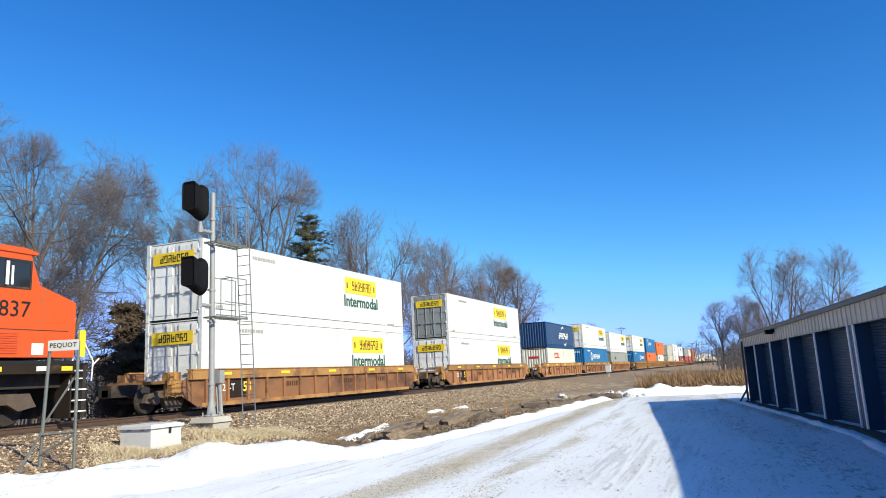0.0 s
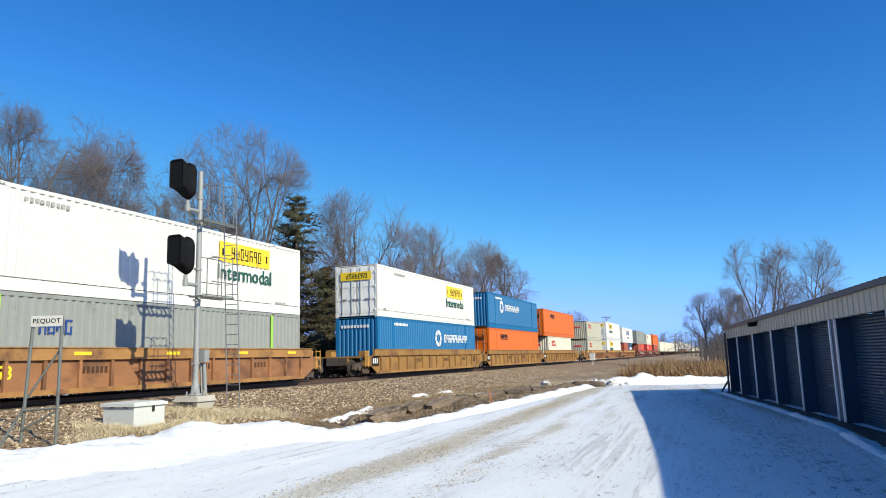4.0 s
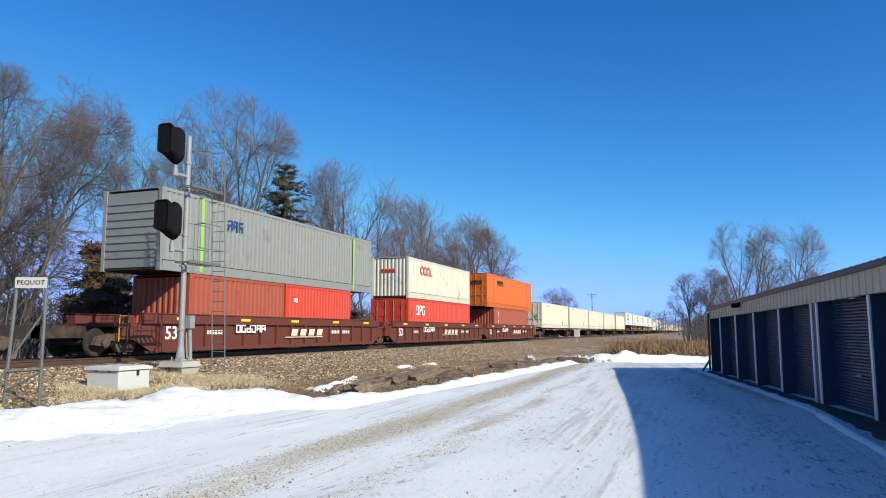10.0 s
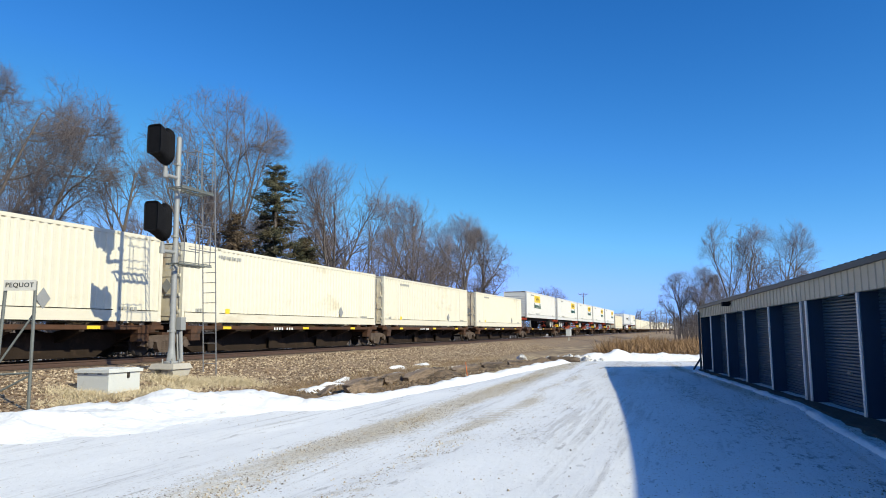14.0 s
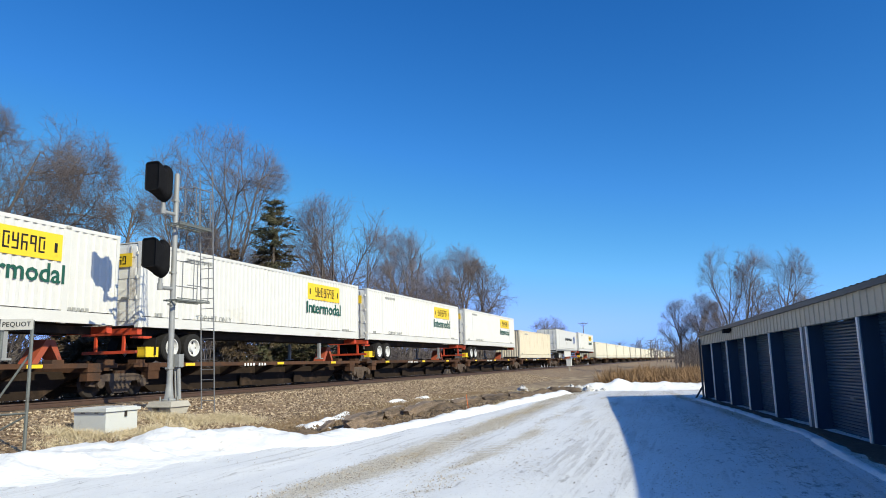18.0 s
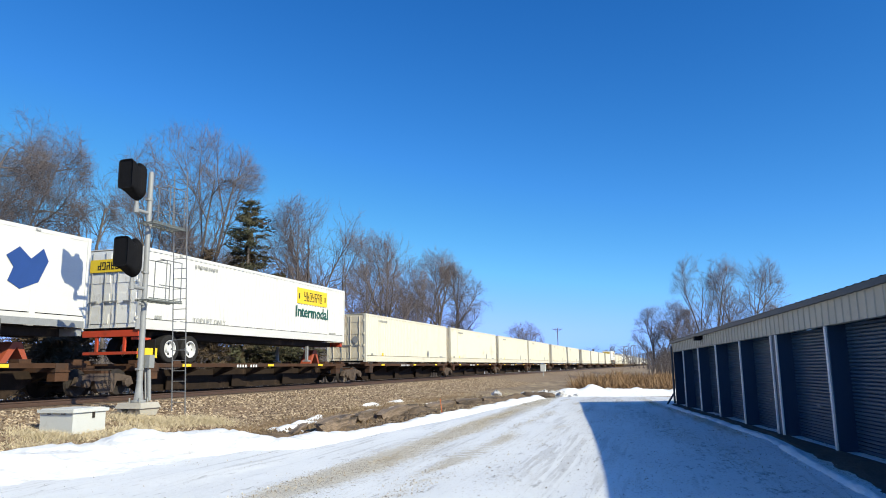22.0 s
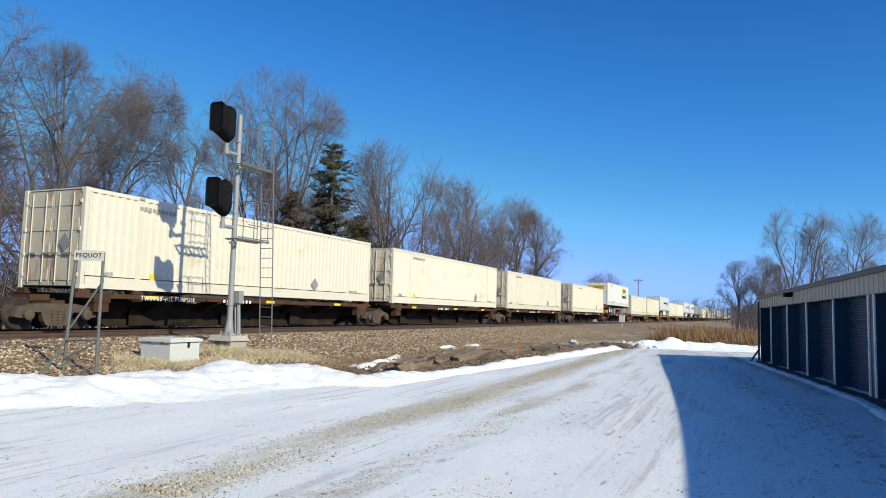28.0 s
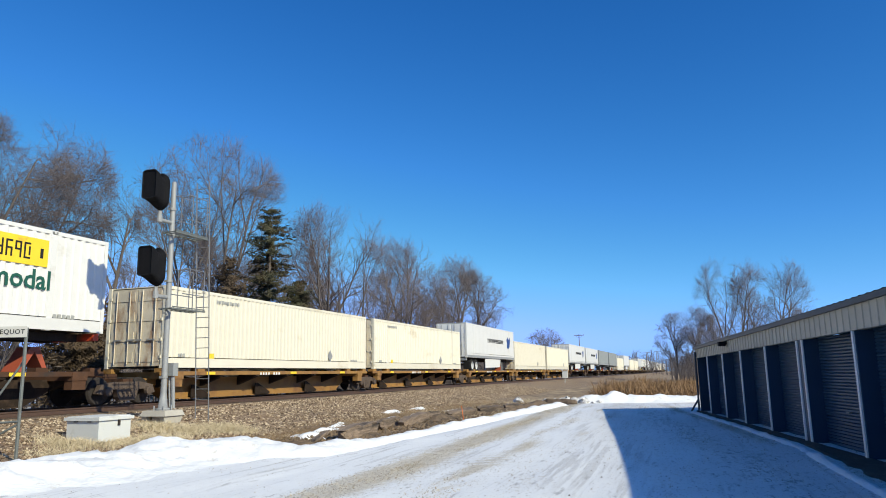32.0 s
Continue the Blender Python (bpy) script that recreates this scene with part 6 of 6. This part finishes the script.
# ---- equipment box by the mast ----
box = thing("equipment_box", pose(-13.0, 13.02, 0.24), "pale grey metal equipment box on the ballast", "equipment box")
part("body", Build().box((0, 0, 0.24), (0.92, 0.95, 0.5)), "boxgrey", box)
lid = part("lid", Build().box((0, 0, 0.52), (1.02, 1.05, 0.07)).box((0, 0, 0.56), (0.9, 0.93, 0.03)), "boxgrey", box, "overhanging lid")
part("latch", Build().box((0.475, 0.1, 0.42), (0.03, 0.06, 0.14)), "steel", lid)
part("hinge", Build().box((-0.2, -0.485, 0.47), (0.1, 0.02, 0.05)), "galv", lid)
part("hinge", Build().box((0.2, -0.485, 0.47), (0.1, 0.02, 0.05)), "galv", lid)

# ---- station sign ----
sgn = thing("station_sign", pose(-12.10, 9.86, 0.14, 0, 0, 22), "white station name sign on two grey posts with black letters", "sign")
part("post", Build().bar((-0.40, 0.02, 0.0), (-0.28, 0.0, 2.48), 0.032, 6), "post", sgn)
part("post", Build().bar((0.27, 0.0, 0.0), (0.27, 0.0, 2.48), 0.032, 6), "post", sgn)
part("brace", Build().bar((-0.36, -0.03, 0.72), (0.27, -0.03, 0.75), 0.022, 5), "post", sgn)
part("brace", Build().bar((-0.34, 0.05, 0.95), (0.27, 0.05, 1.9), 0.022, 5), "post", sgn)
part("prop", Build().bar((-0.36, 0.02, 0.8), (-0.48, -0.6, 0.0), 0.026, 5).bar((-0.38, -0.01, 0.35), (0.26, 0.0, 0.7), 0.02, 5), "post", sgn)
brd = part("board", Build().prism([(u, 2.40 + w) for u, w in rounded(0.60, 0.205, 0.02, 3)], "y", -0.05, -0.03), "signwhite", sgn, "white sign board")
lettering("lettering", "PEQUOT", 0.128, pose(0, -0.054, 2.40) @ FRONT, "ink", brd, "black letters", 1.08, 0.0)

# ---- track-side relay box far down the line ----
rly = thing("relay_box", pose(-14.0, 82.0, 0.42), "small grey relay box on a post beside the track", "relay box")
part("post", Build().box((0, 0, 0.35), (0.14, 0.14, 0.7)), "concrete", rly)
part("case", Build().box((0, 0, 0.95), (0.55, 0.5, 0.8)).box((0, 0, 1.37), (0.62, 0.58, 0.05)), "boxgrey", rly)

# ---- utility pole ----
pole = thing("utility_pole", pose(-23.5, 158.3, 0.1), "tall wooden utility pole with a crossarm", "utility pole")
part("pole", Build().bar((0, 0, -0.2), (0, 0, 9.9), 0.13, 8, 0.08), "bark", pole)
part("arm_brace", Build().bar((-0.7, 0, 9.5), (0, 0, 8.9), 0.035, 5).bar((0.7, 0, 9.5), (0, 0, 8.9), 0.035, 5), "bark", pole)
part("crossarm", Build().box((0, 0, 9.55), (2.1, 0.10, 0.11)), "bark", pole)
for x in (-1.05, -0.4, 0.4, 1.05):
    part("insulator", Build().bar((x, 0, 9.62), (x, 0, 9.8), 0.05, 6), "galv", pole)
for x, y, h in ((-34.7, 599, 16.7), (-31.2, 700, 20.1)):
    py = thing("pylon", pose(x, y, 0), "distant steel lattice power pylon", "pylon", "pylons")
    pl = Build()
    for sx, sy in ((-1, -1), (1, -1), (1, 1), (-1, 1)):
        pl.bar((sx * 2.2, sy * 2.2, -0.1), (sx * 0.5, sy * 0.5, h), 0.16, 4)
    for i in range(6):
        z0, z1 = h * i / 6, h * (i + 1) / 6
        w0, w1 = 2.2 - 1.7 * i / 6, 2.2 - 1.7 * (i + 1) / 6
        pl.bar((-w0, -w0, z0), (w1, -w1, z1), 0.1, 3).bar((w0, -w0, z0), (-w1, -w1, z1), 0.1, 3)
    part("lattice", pl, "galv", py)
    for z in (0.72, 0.85, 0.97):
        part("arm", Build().box((0, 0, h * z), (8 - 4 * abs(z - 0.85) * 4, 0.3, 0.3)), "galv", py)


# ---- trees ----
def tubes(segs, sides):
    """Tapered tubes from rows of (p0, p1, r0, r1), as vertices and faces."""
    a = np.array(segs, dtype=float)
    p0, p1, r0, r1 = a[:, 0:3], a[:, 3:6], a[:, 6], a[:, 7]
    d = p1 - p0
    d /= np.maximum(np.linalg.norm(d, axis=1, keepdims=True), 1e-9)
    ref = np.where(np.abs(d[:, 2:3]) > 0.9, np.array([[1.0, 0, 0]]), np.array([[0, 0, 1.0]]))
    u = np.cross(d, ref)
    u /= np.linalg.norm(u, axis=1, keepdims=True)
    w = np.cross(d, u)
    n, verts, faces = len(a), [], []
    for k in range(sides):
        t = 2 * math.pi * k / sides
        o = u * math.cos(t) + w * math.sin(t)
        verts += [p0 + o * r0[:, None], p1 + o * r1[:, None]]
    v = np.stack(verts, 1).reshape(-1, 3)
    for k in range(sides):
        j, base = (k + 1) % sides, np.arange(n) * 2 * sides
        faces.append(np.stack([base + 2 * k, base + 2 * j, base + 2 * j + 1, base + 2 * k + 1], 1))
    return v, np.concatenate(faces)


def spikes(segs, first):
    """Three-sided tapering twigs that end in a point."""
    a = np.array(segs, dtype=float)
    p0, p1, r = a[:, 0:3], a[:, 3:6], a[:, 6]
    d = p1 - p0
    d /= np.maximum(np.linalg.norm(d, axis=1, keepdims=True), 1e-9)
    ref = np.where(np.abs(d[:, 2:3]) > 0.9, np.array([[1.0, 0, 0]]), np.array([[0, 0, 1.0]]))
    u = np.cross(d, ref)
    u /= np.linalg.norm(u, axis=1, keepdims=True)
    w = np.cross(d, u)
    ring = [p0 + (u * math.cos(k * 2.0944) + w * math.sin(k * 2.0944)) * r[:, None] for k in range(3)]
    v, base = np.stack(ring + [p1], 1).reshape(-1, 3), first + np.arange(len(a)) * 4
    return v, np.concatenate([np.stack([base + k, base + (k + 1) % 3, base + 3], 1) for k in range(3)])


def tube_mesh(name, segs, sides, material, tips=()):
    v, f = tubes(segs, sides)
    v, f = v.tolist(), f.tolist()
    if tips:
        tv, tf = spikes(tips, len(v))
        v, f = v + tv.tolist(), f + tf.tolist()
    me = bpy.data.meshes.new(name)
    me.from_pydata(v, [], f)
    me.materials.append(M[material])
    me.shade_smooth()
    return me


def grow(rnd, height, crown, forks, twigs, lean=0.0, low=0.2, fan=(26, 54), wild=0.05, rise=0.05, stems=1):
    """A bare broadleaf tree of that height; crown: half width and middle height of its outline, as shares of the height. Thick and fine wood, as rows for tubes()."""
    thick, fine, tips = [], [], []
    half, mid = crown[0] * height, crown[1] * height

    def inside(p, slack):
        up = (p[2] - mid) / (height * (1.0 - crown[1]) if p[2] > mid else mid * 1.05)
        return (p[0] ** 2 + p[1] ** 2) / half ** 2 + up * up < slack

    def limb(p, d, length, r, level):
        steps = (7, 7, 4, 3, 1)[level]
        slack = rnd.uniform(0.82, 1.04) if level < 3 else 1.12
        pts, q = [np.array(p)], np.array(d, dtype=float)
        for i in range(steps):
            q = q + np.array([rnd.gauss(0, 1), rnd.gauss(0, 1), rnd.gauss(0, 0.6)]) * (0.06 + wild * level)
            q[2] += rise if level else 0.02
            q /= np.linalg.norm(q)
            nxt = pts[-1] + q * length / steps
            if i and not inside(nxt, slack):
                break
            pts.append(nxt)
        steps = len(pts) - 1
        for i in range(steps):
            k0, k1 = 1 - 0.85 * i / steps, 1 - 0.85 * (i + 1) / steps
            (thick if level < 2 else (fine if level < 4 else tips)).append((*pts[i], *pts[i + 1], max(r * k0, (0.03, 0.022, 0.012, 0.007, 0.005)[level]), max(r * k1, (0.018, 0.013, 0.008, 0.006, 0.005)[level])))
        if level == 4:
            return
        count = (forks, max(forks, 9) + 4, twigs, twigs + 4)[level]
        first = low if level == 0 else 0.14
        for c in range(count):
            f = min(first + (1 - first) * (c + rnd.random() * 0.9) / count, 0.99)
            i = min(int(f * steps), steps - 1)
            at = pts[i] + (pts[i + 1] - pts[i]) * (f * steps - i)
            ax = pts[i + 1] - pts[i]
            ax /= np.linalg.norm(ax)
            side = np.cross(ax, np.array([rnd.gauss(0, 1), rnd.gauss(0, 1), rnd.gauss(0, 1)]))
            side /= max(np.linalg.norm(side), 1e-6)
            a = radians(rnd.uniform(*fan) if level == 0 else rnd.uniform(24, 54) if wild < 0.04 else rnd.uniform(28, 66))
            nd = ax * math.cos(a) + side * math.sin(a)
            nd /= np.linalg.norm(nd)
            ln = height * (rnd.uniform(0.50, 0.72) * (1.05 - 0.5 * f), rnd.uniform(0.12, 0.25) * (1.25 - 0.5 * f), rnd.uniform(0.06, 0.12), rnd.uniform(0.035, 0.065))[level]
            limb(at, nd, ln, max(r * (1 - 0.75 * f) * 0.62, 0.007), level + 1)

    for s in range(stems):
        a = 6.283 * s / stems + rnd.random()
        out = 0.0 if stems == 1 else 0.34
        limb((0.25 * (stems > 1) * math.cos(a), 0.25 * (stems > 1) * math.sin(a), -0.3), (lean + out * math.cos(a), out * math.sin(a), 1), height * 0.95, height * (0.021 if stems == 1 else 0.013), 0)
    return thick, fine, tips


TREES = []
KINDS = (  # crown, forks, twigs, lean, twig colour, lowest fork, fork angles, wildness, rise, stems
    ((0.46, 0.56), 9, 7, 0.10, "twig", 0.12, (40, 78), 0.13, 0.015, 2), ((0.40, 0.58), 12, 4, 0.0, "rosetwig", 0.08, (20, 52), 0.034, 0.035, 1), ((0.40, 0.58), 6, 4, 0.0, "rosetwig", 0.12, (20, 48), 0.034, 0.035, 3),
    ((0.42, 0.55), 10, 6, 0.16, "twig", 0.10, (28, 62), 0.08, 0.025, 1), ((0.16, 0.56), 9, 3, 0.0, "twig", 0.20, (30, 60), 0.038, 0.04, 1), ((0.40, 0.58), 7, 4, 0.0, "twig", 0.12, (22, 52), 0.036, 0.03, 4))
for i, (crown, forks, twigs, lean, mat_, low, fan_, wild, rise, stems) in enumerate(KINDS):
    th, fi, ti = grow(random.Random(100 + i), 16.0, crown, forks, twigs, lean, low, fan_, wild, rise, stems)
    TREES.append((tube_mesh("trunk", th, 6, "bark"), tube_mesh("crown", fi, 3, mat_, ti)))


def bare_tree(kind, x, y, h, turn, label, group, wide=1.0):
    t = thing("bare_tree", pose(x, y, ground_z(x, y), 0, 0, turn), label, "tree", group)
    k = h / 16.0
    for nm, me in zip(("trunk", "crown"), TREES[kind]):
        p = part(nm, me, "bark", t)
        p.matrix_basis = Matrix.Diagonal((k * wide, k * wide, k, 1))
    return t


ROW = [(0, -31.0, 20.6, 15.5, 20, 0.85), (1, -34.0, 16.0, 16.0, 80, 1.0), (0, -31.0, 24.2, 16.2, 200, 0.68), (3, -32.5, 24.0, 14.6, 140, 0.55), (3, -33.0, 11.5, 17.0, 140, 1.0), (4, -30.0, 29.9, 13.2, 10, 0.8), (4, -31.0, 32.6, 10.2, 120, 0.7),
       (5, -36.0, 46.4, 21.0, 300, 0.80), (3, -38.0, 48.0, 13.0, 60, 0.9), (2, -33.0, 49.5, 13.0, 250, 0.7), (1, -31.0, 57.8, 17.4, 150, 0.95), (2, -30.5, 62.5, 16.4, 30, 0.9), (1, -31.0, 74.4, 17.2, 80, 0.85),
       (2, -33.0, 80.0, 16.0, 330, 0.9), (5, -30.5, 86.0, 15.6, 270, 0.8), (1, -31.0, 92.7, 18.0, 45, 0.95), (3, -29.5, 97.0, 16.0, 10, 0.9), (1, -36.0, 26.0, 11.0, 90, 0.8), (3, -38.0, 56.0, 12.0, 20, 0.9),
       (1, -39.0, 70.0, 12.5, 240, 1.0), (0, -38.0, 92.0, 13.0, 310, 1.0), (2, -37.0, 15.0, 14.0, 40, 1.0), (5, -30.0, 3.0, 17.0, 75, 1.0)]
for kind, x, y, h, turn, wide in ROW:
    bare_tree(kind, x, y, h, turn, "tall bare winter tree behind the railway track" if kind not in (1, 2) else "tall bare tree with reddish twigs behind the track", "trees behind the track", wide)
for kind, x, y, h, turn, wide in ((2, 4.5, 85.0, 14.6, 30, 0.8), (2, 8.8, 86.0, 14.2, 130, 0.8), (3, 2.8, 118, 10.0, 50, 0.9), (1, 0.4, 121, 11.8, 10, 0.9), (1, -2.0, 124, 11.2, 200, 0.9), (2, 1.2, 128, 10.5, 90, 1.0), (5, 8.0, 135, 8.0, 150, 1.0), (4, 12.0, 95, 10.5, 20, 1.0)):
    bare_tree(kind, x, y, h, turn, "bare winter tree beyond the storage building", "trees beyond the building", wide)
for kind, x, y, h, turn, wide in ((5, -50.3, 255, 17.5, 30, 1.1), (0, -64, 290, 15, 90, 1.2), (1, -60, 210, 14, 60, 1.2), (3, -70, 240, 12, 60, 1.2), (2, -58, 300, 13, 10, 1.2)):
    bare_tree(kind, x, y, h, turn, "distant bare tree along the railway line", "far trees", wide)


def woods(name, region, count, height, seed, label):
    """A far belt of bare woods: many thin stems and twigs, joined."""
    rnd, segs = random.Random(seed), []
    x0, x1, y0, y1 = region
    for _ in range(count):
        x, y, h = rnd.uniform(x0, x1), rnd.uniform(y0, y1), height * rnd.uniform(0.5, 1.0)
        segs.append((x, y, -0.3, x + rnd.gauss(0, 0.4), y, h * 0.8, h * 0.018, h * 0.008))
        for _ in range(16):
            z = h * rnd.uniform(0.2, 0.8)
            segs.append((x, y, z, x + rnd.gauss(0, h * 0.16), y + rnd.gauss(0, h * 0.16), z + h * rnd.uniform(0.08, 0.24), h * 0.006, h * 0.004))
    ob = new(name, tube_mesh(name, segs, 3, "twig"))
    return tagged(ob, label, "woods", kind="stuff")


woods("far_woods", (-260, -40, 420, 560), 420, 13, 8, "far belt of bare grey-brown woods")
woods("far_woods", (-30, 120, 240, 330), 260, 10, 9, "far belt of bare grey-brown woods")
woods("far_woods", (-200, -44, 120, 220), 200, 11, 12, "belt of bare woods beyond the railway")
woods("brushwood", (-3, 9, 100, 130), 260, 5.0, 15, "low bare brushwood beyond the reeds")
woods("brushwood", (-44, -27, -5, 125), 2100, 4.5, 10, "low bare brushwood behind the track")


# ---- evergreens ----
def pine_meshes(rnd, height, base, ragged=0.45, leaf="needles"):
    """Trunk, limbs and tufts of needles of a ragged conifer."""
    wood, v, f = [(0, 0, -0.3, 0, 0, height * 0.5, height * 0.017, height * 0.010), (0, 0, height * 0.5, 0, 0, height * 0.98, height * 0.010, 0.02)], [], []
    z = height * 0.10
    while z < height * 0.98:
        k = 1 - (z / height)
        reach = base * (k ** 0.75) * rnd.uniform(1 - ragged, 1 + ragged) + 0.2
        for _ in range(rnd.randint(4, 6)):
            a, ln = rnd.uniform(0, 6.283), reach * rnd.uniform(0.6, 1.1)
            d = np.array([math.cos(a), math.sin(a), rnd.uniform(-0.22, 0.16)])
            tip = np.array([0, 0, z]) + d * ln
            wood.append((0, 0, z, *tip, 0.035 * k + 0.012, 0.008))
            for _ in range(int(9 + ln * 18)):
                q = rnd.uniform(0.06, 1.05)
                c = np.array([0, 0, z]) + d * ln * q + np.array([rnd.gauss(0, 0.12), rnd.gauss(0, 0.12), rnd.gauss(0.06, 0.07)]) * (0.5 + q)
                for _ in range(5):
                    g = np.array([rnd.gauss(0, 1), rnd.gauss(0, 1), rnd.gauss(0.25, 0.8)])
                    g /= np.linalg.norm(g)
                    h_ = np.cross(g, d)
                    h_ /= max(np.linalg.norm(h_), 1e-6)
                    n, s = len(v), rnd.uniform(0.18, 0.36)
                    v += [tuple(c - h_ * 0.036), tuple(c + h_ * 0.036), tuple(c + g * s)]
                    f.append((n, n + 1, n + 2))
        z += height * rnd.uniform(0.022, 0.042)
    me = bpy.data.meshes.new("needles")
    me.from_pydata(v, [], f)
    me.materials.append(M[leaf])
    return tube_mesh("trunk", wood, 5, "bark"), me


for x, y, h, w, seed in ((-28.0, 42.6, 13.7, 4.3, 1), (-27.2, 45.2, 8.4, 3.6, 2), (-25.2, 23.8, 5.4, 2.3, 3), (-29.0, 39.4, 9.4, 2.9, 5)):
    tr = thing("pine_tree", pose(x, y, ground_z(x, y)), "ragged dark olive conifer behind the track" if seed not in (3, 5) else "grey-brown bushy evergreen behind the track", "tree", "conifers")
    tk, nd = pine_meshes(random.Random(seed), h, w, 0.45, "cedar" if seed in (3, 5) else "needles")
    part("trunk", tk, "bark", tr)
    part("crown", nd, "needles", tr)


# ---- dry grass and reeds ----
def blades(name, spots, material, label):
    """Upright dry blades: rows of (x, y, z, height, lean x, lean y, width)."""
    v, f = [], []
    for x, y, z, h, lx, ly, w in spots:
        n = len(v)
        a = (x * 91.7 + y * 57.3) % 3.14
        cx, cy = math.cos(a) * w, math.sin(a) * w
        v += [(x - cx, y - cy, z), (x + cx, y + cy, z), (x + lx * 0.5 + cx * 0.7, y + ly * 0.5 + cy * 0.7, z + h * 0.6), (x + lx * 0.5 - cx * 0.7, y + ly * 0.5 - cy * 0.7, z + h * 0.6), (x + lx, y + ly, z + h)]
        f += [(n, n + 1, n + 2, n + 3), (n + 3, n + 2, n + 4)]
    me = bpy.data.meshes.new(name)
    me.from_pydata(v, [], f)
    me.materials.append(M[material])
    return tagged(new(name, me), label, "dry grass", kind="stuff")


rnd = random.Random(21)
spots = []
for _ in range(14000):
    x, y = rnd.uniform(-7.0, 6), rnd.uniform(48, 75)
    if noise.noise((x * 0.25, y * 0.12, 4)) > -0.25:
        k = 0.75 + 0.7 * noise.noise((x * 0.5, y * 0.3, 9))
        spots.append((x, y, ground_z(x, y) - 0.05, k * rnd.uniform(0.3, 1.25), rnd.gauss(0, 0.42), rnd.gauss(0, 0.42), 0.024))
blades("reeds", spots, "reed", "tall dry brown reeds at the end of the yard")
spots = []
for cx, cy, rx, ry, n, h in ((-12.6, 12.1, 0.9, 0.6, 1500, 0.22), (-11.9, 13.4, 0.7, 0.9, 1300, 0.22), (-12.9, 15.3, 0.9, 0.7, 1700, 0.22), (-12.2, 16.6, 0.8, 0.8, 1400, 0.18), (-11.8, 11.0, 0.8, 0.5, 500, 0.15), (-9.2, 17.5, 1.5, 2.6, 1600, 0.14), (-9.5, 26, 1.6, 6, 2600, 0.16), (-8.9, 36, 1.6, 6, 1500, 0.18), (-7.3, 26, 0.6, 5, 600, 0.2)):
    for _ in range(int(n * 2.2)):
        x, y = cx + rnd.gauss(0, rx * 0.5), cy + rnd.gauss(0, ry * 0.5)
        if -13.6 < x < -12.15 and 12.2 < y < 13.7:
            continue
        spots.append((x, y, ballast_z(x, y) - 0.02, h * rnd.uniform(0.2, 1.0), rnd.gauss(0, 0.17), rnd.gauss(0, 0.17), 0.007))
blades("dry_grass", spots, "straw", "flattened straw-coloured grass by the signal and the road edge")


spots = []
for cx, cy, rx, ry, n, h in ((-10.3, 14.6, 1.0, 1.2, 2200, 0.12), (-10.0, 18.0, 1.2, 2.6, 2600, 0.12), (-10.6, 24.0, 1.4, 5.0, 2600, 0.13), (-10.8, 33.0, 1.6, 6.0, 2200, 0.15), (-8.4, 17.0, 0.5, 3.0, 900, 0.14)):
    for _ in range(n):
        x, y = cx + rnd.gauss(0, rx * 0.55), cy + rnd.gauss(0, ry * 0.55)
        spots.append((x, y, ground_z(x, y) - 0.01, h * rnd.uniform(0.2, 1.0), rnd.gauss(0, 0.14), rnd.gauss(0, 0.14), 0.008))
blades("dry_grass", spots, "browngrass", "brown dead grass on the soil beside the ballast")


# ---- dirty rubble at the road end, clods on the snow ----
def clods(name, spots, material, label, group):
    for x, y, s in spots:
        bl, r2 = Build(), random.Random(int(x * 1000 + y))
        rows_ = []
        for j in range(6):
            t = math.pi * (0.05 + 0.9 * j / 5)
            ring = [(s * math.sin(t) * math.cos(a) * r2.uniform(0.55, 1.35), s * math.sin(t) * math.sin(a) * r2.uniform(0.5, 1.3), s * 0.8 * math.cos(t) * r2.uniform(0.7, 1.3)) for a in [k * 0.7854 for k in range(8)]]
            rows_.append(ring + ring[:1])
        c_ = part(name, bl.sheet(rows_), material)
        c_.matrix_basis = pose(x, y, max(ground_z(x, y), 0.015) + s * 0.25, 0, 0, r2.uniform(0, 360))
        tagged(c_, label, "lump", group)


rn = random.Random(5)
clods("rubble_lump", [(-6.4 + rn.gauss(0, 0.7), 36.9 + rn.gauss(0, 0.5), 0.08 + 0.26 * rn.random() ** 2) for _ in range(46)], "dirtysnow", "dirty grey lump of frozen snow in the pile", "rubble at the road end")
clods("clod", [(-9.2 + rn.gauss(0, 0.5), 6.5 + 6.5 * rn.random(), rn.uniform(0.015, 0.04)) for _ in range(14)] + [(-11.00, 9.58, 0.16), (-8.55, 8.6, 0.06), (-8.2, 8.85, 0.04), (-8.35, 9.05, 0.05), (-10.3, 10.3, 0.12), (-7.6, 8.3, 0.03), (-9.4, 6.9, 0.04), (-6.9, 11.6, 0.04), (-1.9, 14.8, 0.03), (-5.0, 9.5, 0.025)], "dirt", "small dark clod of earth on the snow", "clods on the snow")


# ---- marker stake leaning in the road-edge snow ----
stake = thing("marker_stake", pose(-7.15, 22.3, ground_z(-7.15, 22.3)), "thin orange marker stake leaning at the road edge", "stake")
part("rod", Build().bar((0, 0, -0.1), (-0.18, 0.30, 0.55), 0.013, 6), "orange", stake)


# ---- motion ----
def motions():
    for ob, y, z, turn in MOVING:
        walk(ob, [(t, pose(TRACK_X, y - gone(t), z, 0, 0, turn)) for t in (0, 4, 8, 12, 16, 20, 24, 28, 32)])


motions()
